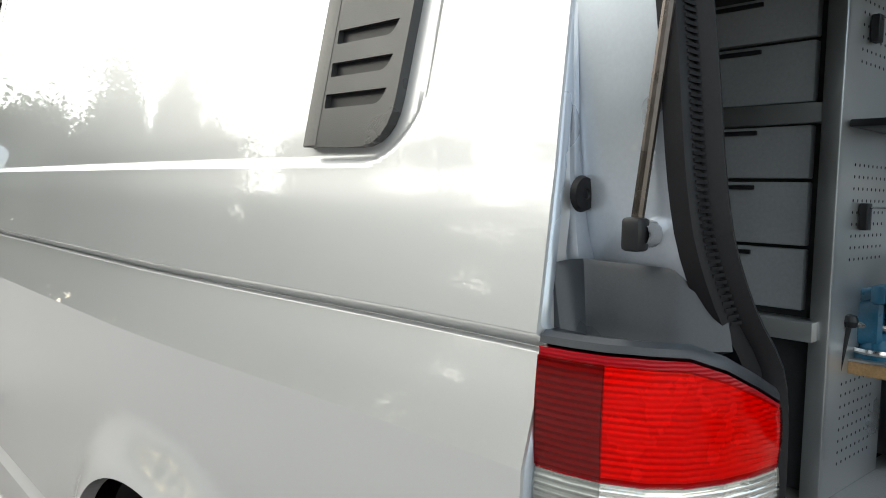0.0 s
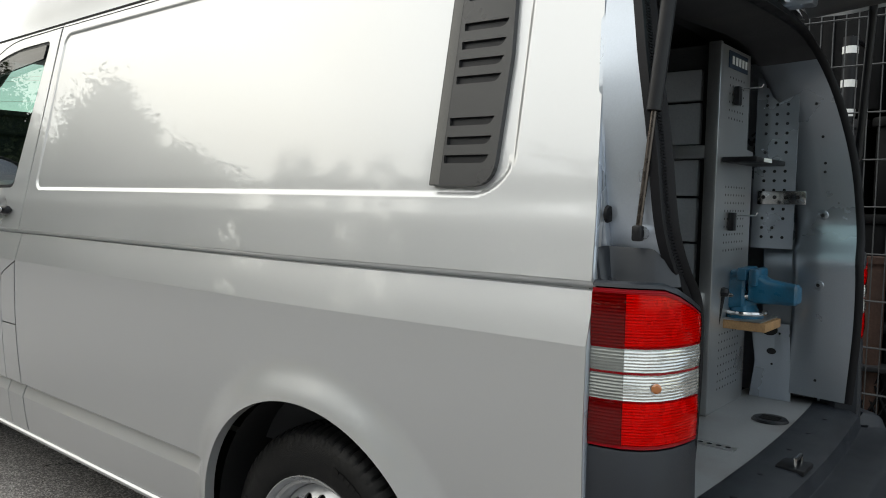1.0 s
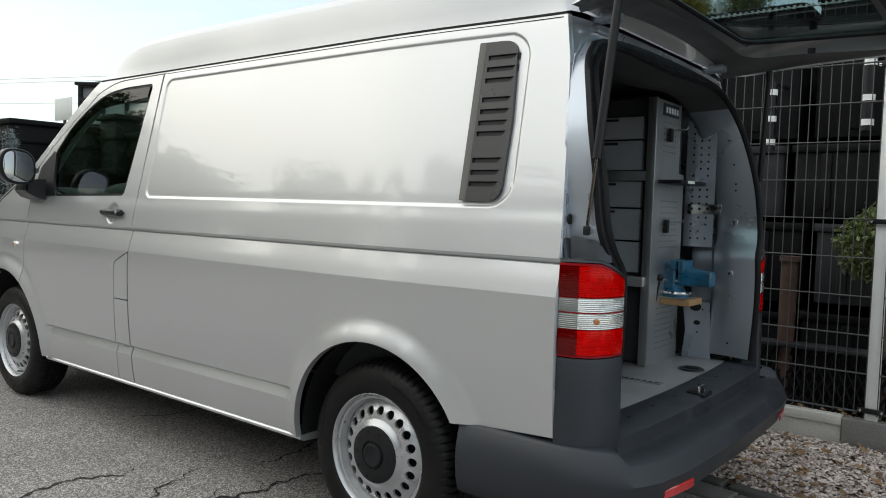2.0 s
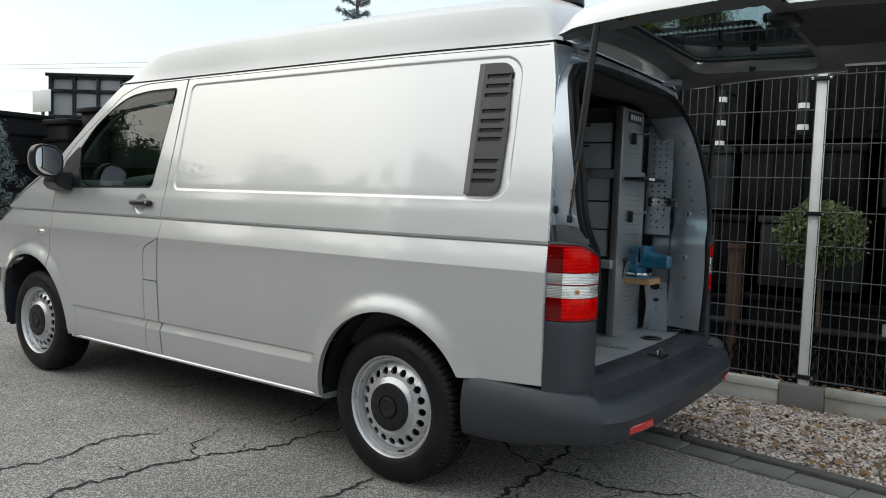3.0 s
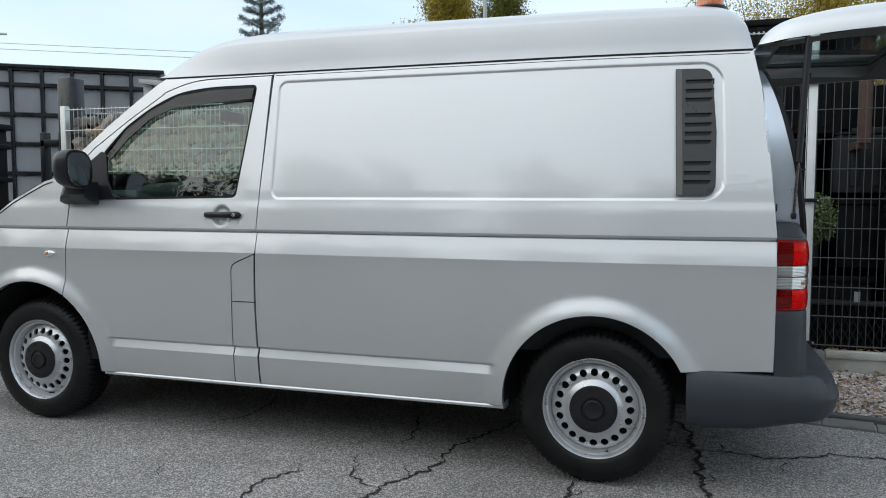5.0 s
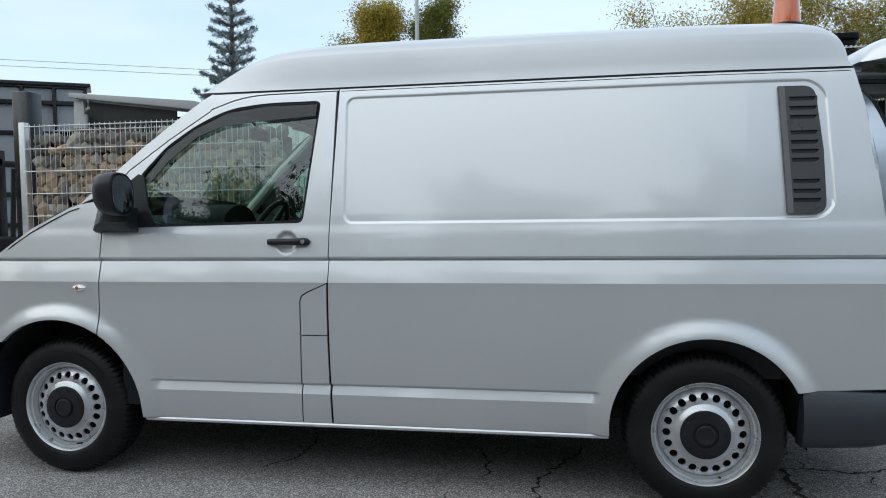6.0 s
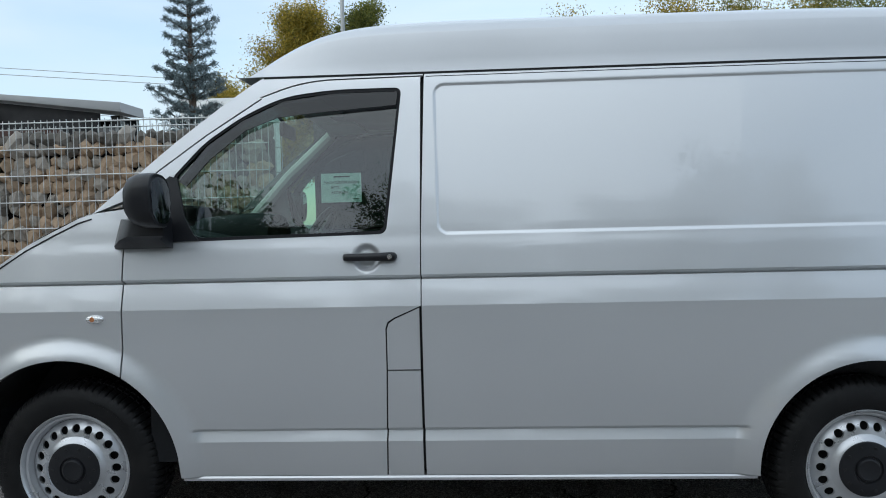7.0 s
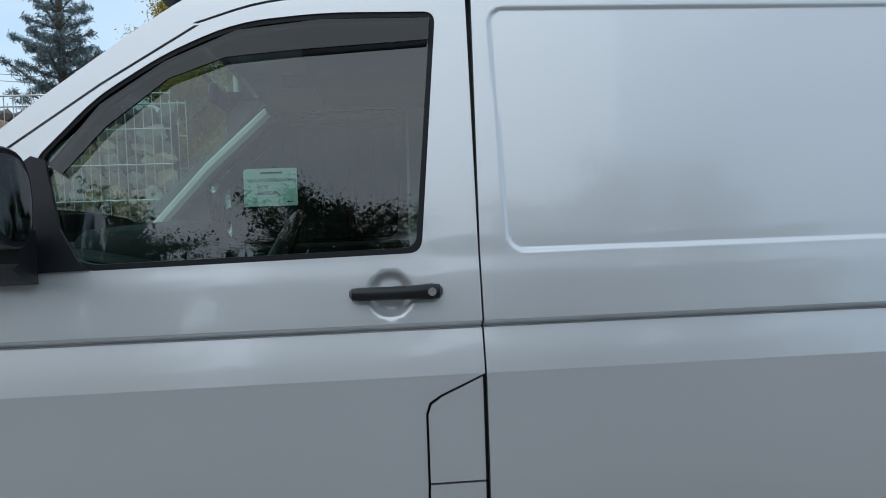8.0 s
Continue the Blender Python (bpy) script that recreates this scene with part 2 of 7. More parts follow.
PAVER = mat("concrete_paver", (0.17, 0.165, 0.16), 0.85, vary=0.2, scale=9, fine=150, bump=0.4, bump_scale=180, rnd=0.5, stain=(0.08, 0.075, 0.07), stain_amt=0.5)
SOIL = mat("soil_and_leaf_litter", (0.12, 0.085, 0.06), 0.95, vary=0.4, scale=25, fine=200, bump=0.6, bump_scale=90)
WIRE = mat("anthracite_fence_wire", (0.055, 0.058, 0.062), 0.40, vary=0.15, scale=20)
ZINC = mat("galvanised_wire", (0.58, 0.59, 0.58), 0.42, 0.7, vary=0.12, scale=20)
POST = mat("pale_grey_post", (0.90, 0.91, 0.90), 0.45, 0.0, vary=0.04, scale=6, stain=(0.5, 0.5, 0.48), stain_amt=0.2)
CONTAINER = mat("black_polyethylene", (0.0060, 0.0062, 0.0072), 0.58, vary=0.25, scale=3, fine=120, spec=0.12, bump=0.15, bump_scale=60, stain=(0.03, 0.03, 0.03), stain_amt=0.3)
CONTGREY = mat("dark_grey_polyethylene", (0.025, 0.026, 0.03), 0.68, vary=0.2, scale=3, fine=120, spec=0.25, stain=(0.10, 0.10, 0.10), stain_amt=0.3)
RUST = mat("rusty_pipe", (0.075, 0.040, 0.030), 0.8, vary=0.35, scale=18, stain=(0.05, 0.03, 0.025), stain_amt=0.6)
BARK = mat("bark", (0.13, 0.095, 0.07), 0.9, vary=0.35, scale=14, fine=120, bump=0.6, bump_scale=50)
FACADE = mat("dark_facade_frame", (0.010, 0.0105, 0.012), 0.28, vary=0.15, scale=2)
PANE = mat("smoky_facade_pane", (0.27, 0.28, 0.30), 0.35, vary=0.14, scale=1.5, coat=0.3)
WHITEWALL = mat("white_cladding", (0.72, 0.72, 0.70), 0.6, vary=0.05, scale=2)
ROOFGREY = mat("grey_roof_edge", (0.34, 0.34, 0.34), 0.6, vary=0.1, scale=3)
STEEL = mat("grey_steel_mast", (0.35, 0.36, 0.36), 0.55, 0.4, vary=0.1)


def island_mat(name, c1, c2, rough=0.7, translucent=0.0):
    """Colour by random island between two tones, for leaves and small stones."""
    m = bpy.data.materials.new(name)
    m.use_nodes = True
    n, l = m.node_tree.nodes, m.node_tree.links
    b = n["Principled BSDF"]
    b.inputs["Roughness"].default_value = rough
    g, r, o = n.new("ShaderNodeNewGeometry"), n.new("ShaderNodeValToRGB"), n.new("ShaderNodeTexNoise")
    o.inputs["Scale"].default_value = 90
    co, mx = n.new("ShaderNodeTexCoord"), n.new("ShaderNodeMath")
    l.new(co.outputs["Object"], o.inputs["Vector"])
    mx.operation = 'MULTIPLY_ADD'
    mx.inputs[1].default_value = 0.35
    l.new(o.outputs["Fac"], mx.inputs[0])
    l.new(g.outputs["Random Per Island"], mx.inputs[2])
    r.color_ramp.elements[0].color, r.color_ramp.elements[1].color = (*c1, 1), (*c2, 1)
    r.color_ramp.elements[1].position = 1.0
    l.new(mx.outputs[0], r.inputs["Fac"])
    l.new(r.outputs["Color"], b.inputs["Base Color"])
    if translucent:
        t, ms = n.new("ShaderNodeBsdfTranslucent"), n.new("ShaderNodeMixShader")
        ms.inputs[0].default_value = translucent
        l.new(r.outputs["Color"], t.inputs["Color"])
        l.new(b.outputs[0], ms.inputs[1])
        l.new(t.outputs[0], ms.inputs[2])
        l.new(ms.outputs[0], n["Material Output"].inputs["Surface"])
    return m


PEBBLES = island_mat("mixed_gravel", (0.12, 0.08, 0.065), (0.60, 0.53, 0.49), 0.8)
LEAFYELLOW = island_mat("autumn_leaf", (0.09, 0.11, 0.018), (0.44, 0.32, 0.04), 0.6, 0.35)
LEAFGREEN = island_mat("dark_green_leaf", (0.018, 0.035, 0.010), (0.07, 0.10, 0.03), 0.6, 0.25)
LEAFAUTUMN = island_mat("green_leaf_turning", (0.04, 0.07, 0.014), (0.22, 0.22, 0.04), 0.6, 0.35)
LEAFBOX = island_mat("variegated_leaf", (0.02, 0.045, 0.012), (0.20, 0.24, 0.09), 0.45, 0.2)
NEEDLE = island_mat("blue_spruce_needle", (0.06, 0.085, 0.085), (0.26, 0.32, 0.33), 0.7, 0.1)
LITTER = island_mat("dry_leaf_litter", (0.07, 0.04, 0.02), (0.26, 0.15, 0.07), 0.8)


def asphalt_mat():
    m = mat("worn_asphalt", (0.285, 0.268, 0.259), 0.85, vary=0.16, scale=0.9, fine=60, stain=(0.155, 0.150, 0.145), stain_amt=0.5)
    n, l = m.node_tree.nodes, m.node_tree.links
    b = n["Principled BSDF"]
    co, vo = n.new("ShaderNodeTexCoord"), n.new("ShaderNodeTexVoronoi")
    vo.inputs["Scale"].default_value = 170
    l.new(co.outputs["Object"], vo.inputs["Vector"])
    old = b.inputs["Base Color"].links[0].from_socket
    wn2, mr2, sc = n.new("ShaderNodeTexWhiteNoise"), n.new("ShaderNodeMapRange"), n.new("ShaderNodeVectorMath")
    l.new(vo.outputs["Position"], wn2.inputs["Vector"])
    pw = n.new("ShaderNodeMath")
    pw.operation = 'POWER'
    pw.inputs[1].default_value = 2.2
    l.new(wn2.outputs["Value"], pw.inputs[0])
    mr2.inputs["To Min"].default_value, mr2.inputs["To Max"].default_value = 0.50, 2.05
    l.new(pw.outputs[0], mr2.inputs["Value"])
    sc.operation = 'SCALE'
    l.new(old, sc.inputs[0])
    l.new(mr2.outputs["Result"], sc.inputs["Scale"])
    l.new(sc.outputs["Vector"], b.inputs["Base Color"])
    bp = n.new("ShaderNodeBump")
    bp.inputs["Strength"].default_value, bp.inputs["Distance"].default_value = 0.8, 0.006
    bp.invert = True
    l.new(vo.outputs["Distance"], bp.inputs["Height"])
    l.new(bp.outputs["Normal"], b.inputs["Normal"])
    return m


ASPHALT = asphalt_mat()
CRACK = mat("crack_filled_with_dirt", (0.016, 0.015, 0.014), 0.95, vary=0.3, scale=20)


# ---- building helpers ----
def part(name, bm, material, parent=None, label="", smooth=True, sharp=35):
    """Links a bmesh as one mesh object, under a thing or a part."""
    me = bpy.data.meshes.new(name)
    bm.to_mesh(me)
    bm.free()
    me.materials.append(material)
    if smooth:
        me.shade_smooth()
        me.set_sharp_from_angle(angle=radians(sharp))
    ob = new(name, me)
    if parent:
        ob.parent = parent
    if label:
        ob["label"] = label
    return ob


def raw(name, verts, faces, material, parent=None, smooth=False, label=""):
    me = bpy.data.meshes.new(name)
    me.from_pydata(verts, [], faces)
    me.materials.append(material)
    if smooth:
        me.shade_smooth()
    ob = new(name, me)
    if parent:
        ob.parent = parent
    if label:
        ob["label"] = label
    return ob


def thing(name, label, category, group="", kind=""):
    return tagged(new(name), label, category, group, kind)


def box(x0, x1, y0, y1, z0, z1, bevel=0.0, seg=2, bm=None):
    bm = bm or bmesh.new()
    got = bmesh.ops.create_cube(bm, size=1)
    vs = got["verts"]
    for v in vs:
        v.co = Vector(((x0 + x1) / 2 + v.co.x * (x1 - x0), (y0 + y1) / 2 + v.co.y * (y1 - y0), (z0 + z1) / 2 + v.co.z * (z1 - z0)))
    if bevel:
        es = list({e for v in vs for e in v.link_edges})
        bmesh.ops.bevel(bm, geom=es, offset=bevel, segments=seg, affect='EDGES', profile=0.5)
    return bm


def tube(points, r, seg=8, bm=None, taper=None, caps=True):
    """A round bar through points; taper: a radius for each point."""
    bm = bm or bmesh.new()
    pts = [Vector(p) for p in points]
    rings = []
    for i, p in enumerate(pts):
        d = (pts[min(i + 1, len(pts) - 1)] - pts[max(i - 1, 0)]).normalized()
        a = d.cross(Vector((0, 0, 1)) if abs(d.z) < 0.95 else Vector((1, 0, 0))).normalized()
        b = d.cross(a)
        rr = taper[i] if taper else r
        rings.append([bm.verts.new(p + rr * (math.cos(k * 2 * math.pi / seg) * a + math.sin(k * 2 * math.pi / seg) * b)) for k in range(seg)])
    for q, w in zip(rings, rings[1:]):
        for k in range(seg):
            bm.faces.new((q[k], w[k], w[(k + 1) % seg], q[(k + 1) % seg]))
    if caps:
        bm.faces.new(rings[0])
        bm.faces.new(list(reversed(rings[-1])))
    return bm


def loft(rings, closed=True, caps=True, bm=None):
    bm = bm or bmesh.new()
    vs = [[bm.verts.new(p) for p in r] for r in rings]
    n = len(rings[0])
    for a, b in zip(vs, vs[1:]):
        for k in range(n if closed else n - 1):
            bm.faces.new((a[k], a[(k + 1) % n], b[(k + 1) % n], b[k]))
    if caps and closed:
        bm.faces.new(list(reversed(vs[0])))
        bm.faces.new(vs[-1])
    bmesh.ops.recalc_face_normals(bm, faces=bm.faces)
    return bm


def lathe(profile, seg, m=None, bm=None, close=False):
    """Turns (radius, height) pairs round z, then moves the result by m."""
    bm = bm or bmesh.new()
    m = m or Matrix()
    rings = []
    for r, h in profile:
        if r < 1e-6:
            rings.append([bm.verts.new(m @ Vector((0, 0, h)))])
        else:
            rings.append([bm.verts.new(m @ Vector((r * math.cos(2 * math.pi * k / seg), r * math.sin(2 * math.pi * k / seg), h))) for k in range(seg)])
    for a, b in zip(rings, rings[1:] + ([rings[0]] if close else [])):
        for k in range(seg):
            q = [a[k % len(a)], a[(k + 1) % len(a)], b[(k + 1) % len(b)], b[k % len(b)]]
            q = list(dict.fromkeys(q))
            if len(q) > 2:
                bm.faces.new(q)
    bmesh.ops.recalc_face_normals(bm, faces=bm.faces)
    return bm


def prism(pts, axis, a, b, bevel=0.0, bm=None):
    """A flat outline pushed along an axis from a to b; pts are the two other coordinates, in x, y, z order."""
    bm = bm or bmesh.new()

    def at(p, h):
        q = list(p)
        q.insert("xyz".index(axis), h)
        return q
    lo, hi = [bm.verts.new(at(p, a)) for p in pts], [bm.verts.new(at(p, b)) for p in pts]
    fs = [bm.faces.new(lo), bm.faces.new(hi)]
    for k in range(len(pts)):
        fs.append(bm.faces.new((lo[k], lo[(k + 1) % len(pts)], hi[(k + 1) % len(pts)], hi[k])))
    bmesh.ops.recalc_face_normals(bm, faces=fs)
    if bevel:
        es = list({e for f in fs[:2] for e in f.edges})
        bmesh.ops.bevel(bm, geom=es, offset=bevel, segments=2, affect='EDGES', profile=0.5)
    return bm


def arc(cx, cz, r, a0, a1, n):
    return [(cx + r * math.cos(radians(a0 + (a1 - a0) * k / n)), cz + r * math.sin(radians(a0 + (a1 - a0) * k / n))) for k in range(n + 1)]


def rounded(pts, r, n=5):
    """Rounds the corners of an outline; r: one radius or one for each corner."""
    out = []
    for i, p in enumerate(pts):
        rr = r[i] if isinstance(r, (list, tuple)) else r
        p, q, w = Vector(p), Vector(pts[i - 1]), Vector(pts[(i + 1) % len(pts)])
        if rr <= 0:
            out.append(tuple(p))
            continue
        a, b = p + (q - p).normalized() * min(rr, (q - p).length * 0.49), p + (w - p).normalized() * min(rr, (w - p).length * 0.49)
        for k in range(n + 1):
            t = k / n
            out.append(tuple((1 - t) ** 2 * a + 2 * t * (1 - t) * p + t * t * b))
    return out


def fill(bm, loops, place):
    """Fills an outline with holes; place turns a 2D point into a 3D one."""
    from mathutils.geometry import tessellate_polygon
    flat = [[Vector((p[0], p[1], 0)) for p in l] for l in loops]
    vs = [bm.verts.new(place(p)) for l in loops for p in l]
    for tri in tessellate_polygon(flat):
        if len(set(tri)) == 3:
            bm.faces.new([vs[i] for i in tri])


def smooth01(t):
    t = max(0.0, min(1.0, t))
    return t * t * (3 - 2 * t)


def text_on(name, body, size, m, material, parent, depth=0.0006):
    """Lettering in the built-in font, turned into a mesh."""
    cu = bpy.data.curves.new(name, 'FONT')
    cu.body, cu.size, cu.extrude, cu.align_x, cu.align_y = body, size, depth, 'CENTER', 'CENTER'
    tmp = bpy.data.objects.new(name, cu)
    scene.collection.objects.link(tmp)
    me = bpy.data.meshes.new_from_object(tmp.evaluated_get(bpy.context.evaluated_depsgraph_get()))
    bpy.data.objects.remove(tmp)
    bpy.data.curves.remove(cu)
    me.transform(m)
    me.materials.clear()
    me.materials.append(material)
    ob = new(name, me)
    ob.parent = parent
    return ob

# ---- the van's shape ----
W = 1.90          # width of the body
HUB_Z, REAR_X = 0.335, 3.0
AXLE_Z = {0.0: 0.330, REAR_X: 0.316}     # the body sits a little high on its rear axle


def hermite(pts):
    """A smooth function through (position, value) pairs."""
    xs, ys = [p[0] for p in pts], [p[1] for p in pts]
    ms = []
    for i in range(len(pts)):
        a, b = max(i - 1, 0), min(i + 1, len(pts) - 1)
        ms.append((ys[b] - ys[a]) / (xs[b] - xs[a]))

    def f(x):
        if x <= xs[0]:
            return ys[0] + ms[0] * (x - xs[0])
        if x >= xs[-1]:
            return ys[-1] + ms[-1] * (x - xs[-1])
        i = max(k for k in range(len(xs) - 1) if xs[k] <= x)
        h = xs[i + 1] - xs[i]
        t = (x - xs[i]) / h
        return ((2 * t ** 3 - 3 * t ** 2 + 1) * ys[i] + (t ** 3 - 2 * t ** 2 + t) * h * ms[i]
                + (-2 * t ** 3 + 3 * t ** 2) * ys[i + 1] + (t ** 3 - t ** 2) * h * ms[i + 1])
    return f


LOW = hermite([(0.27, 0.046), (0.33, 0.032), (0.42, 0.020), (0.52, 0.010), (0.64, 0.000), (0.76, -0.005), (0.88, -0.0055), (0.952, -0.004)])
MID = hermite([(0.952, -0.004), (0.970, 0.0007), (1.0, 0.0088), (1.0485, 0.023)])
HIGH = hermite([(1.042, 0.006), (1.070, 0.0115), (1.12, 0.0215), (1.17, 0.0315), (1.21, 0.041), (1.26, 0.051), (1.5, 0.103), (1.8, 0.168), (1.85, 0.182)])


def vee(z, top, deep, low, depth):
    if z >= top or z <= low:
        return 0.0
    t = (top - z) / (top - deep) if z > deep else (z - low) / (deep - low)
    return depth * t


def recess(x, z):
    """How far a point lies inside the sunk upper panel of the load space: 0 to 1."""
    x0, x1, z0, z1 = 1.425 + 0.02 * (1.8 - z), 3.516 - 0.03 * max(0, z - 1.3), 1.212, 1.798
    r = 0.045 if x < 2.5 else 0.095
    cx, cz = (x0 + x1) / 2, (z0 + z1) / 2
    dx, dz = abs(x - cx) - (x1 - x0) / 2 + r, abs(z - cz) - (z1 - z0) / 2 + r
    d = math.hypot(max(dx, 0), max(dz, 0)) + min(max(dx, dz), 0) - r
    return smooth01(-d / 0.011)


def flank(x, z, sunk=False):
    """The y of the van's flank at x along it and z up."""
    y = LOW(z) if z < 0.952 else MID(z) if z < 1.0485 else HIGH(z)
    y += 0.046 * smooth01((x - 2.75) / 1.0) ** 1.2
    if x < -0.05:
        y += 0.16 * (-0.05 - x) ** 2
    y += vee(z, 1.067, 1.0496, 1.0485, 0.030)
    k = smooth01((x - 0.47) / 0.05) * smooth01((2.58 - x) / 0.05)
    y += k * vee(z, 0.491, 0.478, 0.438, 0.018)
    for cx, r in ((0.0, 0.435), (REAR_X, 0.395)):
        d = math.hypot(x - cx, z - HUB_Z)
        if d < r + 0.16:
            y -= 0.032 * smooth01((r + 0.100 - d) / 0.115)
    if sunk:
        y += 0.0052 * recess(x, z)
    d = math.hypot((x - 1.172) / 0.056, (z - 1.132) / 0.056)
    if d < 1:
        y += 0.013 * smooth01((1 - d) * 2.2)
    return y


def skin(name, outline, holes, material, parent, left=True, sunk=False, cut_x=(), cut_z=(), lip=0.028, out=0.0, label="", flip_lip=False):
    """A sheet of bodywork: a flat outline with holes, cut finely, pressed to the flank's shape, its rims turned in."""
    bm = bmesh.new()
    fill(bm, [outline] + list(holes), lambda p: (p[0], 0, p[1]))
    if not left:
        cut_x, cut_z = cut_x[::4], cut_z[::4]
    for axis, cuts in (((1, 0, 0), cut_x), ((0, 0, 1), cut_z)):
        for c in cuts:
            bmesh.ops.bisect_plane(bm, geom=bm.verts[:] + bm.edges[:] + bm.faces[:], dist=1e-5, plane_co=Vector(axis) * c, plane_no=axis)
    bmesh.ops.triangulate(bm, faces=[f for f in bm.faces if len(f.verts) > 4])
    rim = [(e.verts[0].co.copy(), e.verts[1].co.copy()) for e in bm.edges if len(e.link_faces) == 1]
    e = 0.0006

    def y_at(x, z):
        return flank(x, z, sunk) - out

    def put(x, z, d=0.0):
        y = y_at(x, z) + d
        return (x, y if left else W - y, z)
    nor = []
    bm.verts.index_update()
    for v in bm.verts:
        x, z = v.co.x, v.co.z
        fx, fz = (y_at(x + e, z) - y_at(x - e, z)) / (2 * e), (y_at(x, z + e) - y_at(x, z - e)) / (2 * e)
        nor.append(Vector((fx, -1 if left else 1, fz)).normalized())
        v.co = put(x, z)
    for f in bm.faces:
        f.normal_update()
        if (f.normal.y < 0) != left:
            f.normal_flip()
    if lip:
        for a, b in rim:
            q = [bm.verts.new(put(a.x, a.z)), bm.verts.new(put(b.x, b.z)), bm.verts.new(put(b.x, b.z, lip)), bm.verts.new(put(a.x, a.z, lip))]
            nor += [Vector((0, 0, 0))] * 4
            bm.faces.new(q)
    for f in bm.faces:
        f.smooth = True
    me = bpy.data.meshes.new(name)
    bm.to_mesh(me)
    bm.free()
    me.materials.append(material)
    me.normals_split_custom_set_from_vertices([tuple(n) for n in nor])
    ob = new(name, me)
    ob.parent = parent
    if label:
        ob["label"] = label
    return ob


def steps(a, b, d):
    n = max(1, round((b - a) / d))
    return [a + (b - a) * k / n for k in range(n + 1)]


Z_FINE = [0.437, 0.439, 0.450, 0.464, 0.4765, 0.478, 0.4795, 0.4905, 0.492, 0.4935, 0.9495, 0.9512, 0.9528, 0.9545, 1.030, 1.0478, 1.0485, 1.0496, 1.0504, 1.0662, 1.067, 1.0678] + [1.078 + 0.008 * k for k in range(15)]
Z_ALL = sorted(set(Z_FINE + [round(z, 4) for z in steps(0.28, 1.20, 0.022)] + [round(z, 4) for z in steps(1.205, 1.27, 0.005)]
                   + [round(z, 4) for z in steps(1.27, 1.70, 0.03)] + [round(z, 4) for z in steps(1.70, 1.84, 0.006)]))
X_REAR = steps(1.40, 1.50, 0.006) + steps(1.5, 2.42, 0.08) + steps(2.42, 3.38, 0.022) + steps(3.38, 3.54, 0.005) + steps(3.54, 3.71, 0.03)
X_DOOR = steps(0.2, 0.66, 0.022) + steps(0.66, 1.09, 0.06) + steps(1.11, 1.235, 0.005) + steps(1.26, 1.38, 0.04)
X_FRONT = steps(-0.62, 0.24, 0.022)

van = thing("delivery_van", "silver metallic high-roof panel van with open tailgate, parked on asphalt", "van")

REAR_EDGE = [(3.613, 1.837), (3.646, 1.686), (3.674, 1.454), (3.702, 1.161), (3.709, 1.059), (3.710, 0.524)]
OUT_REAR = ([(1.3768, 0.302), (1.3768, 1.22), (1.3923, 1.826), (1.3943, 1.838)] + [(2.5, 1.836)] + REAR_EDGE
            + [(3.372, 0.508)] + arc(REAR_X, HUB_Z, 0.395, 26, 184.8, 48))
OUT_DOOR = ([(0.436, 0.302)] + list(reversed(arc(0, HUB_Z, 0.435, 4, 57.2, 18)))[::-1][1:] + [(0.2365, 0.72), (0.2365, 1.19), (0.252, 1.375), (0.352, 1.478), (0.547, 1.620)]
            + rounded([(0.740, 1.756), (0.93, 1.822), (1.388, 1.826)], [0.02, 0.12, 0.01])
            + [(1.3725, 1.22), (1.3725, 0.952), (1.272, 0.909), (1.247, 0.893), (1.239, 0.868), (1.239, 0.712), (1.226, 0.302)])
WINDOW = rounded([(0.412, 1.458), (0.430, 1.262), (0.515, 1.208), (1.245, 1.220), (1.305, 1.786), (1.04, 1.786), (0.84, 1.764), (0.68, 1.690), (0.535, 1.592)],
                 [0.02, 0.04, 0.03, 0.03, 0.03, 0.08, 0.08, 0.06, 0.05])
OUT_FENDER = ([(0.2305, 0.706), (0.2305, 1.19), (0.246, 1.34), (0.115, 1.325), (0.047, 1.306), (-0.152, 1.206), (-0.355, 1.068), (-0.52, 0.955), (-0.60, 0.90), (-0.615, 0.72), (-0.56, 0.64), (-0.352, 0.648)]
              + list(reversed(arc(0, HUB_Z, 0.435, 58.2, 132.5, 26))))
OUT_PILLAR = ([(0.10, 1.322), (0.236, 1.440), (0.414, 1.592), (0.60, 1.735), (0.70, 1.806), (0.752, 1.838), (1.388, 1.838), (1.388, 1.8315)]
              + list(reversed(rounded([(0.736, 1.7605), (0.927, 1.828), (1.380, 1.8315)], [0.02, 0.12, 0.0]))) + [(0.543, 1.6245), (0.348, 1.4825), (0.248, 1.380)])
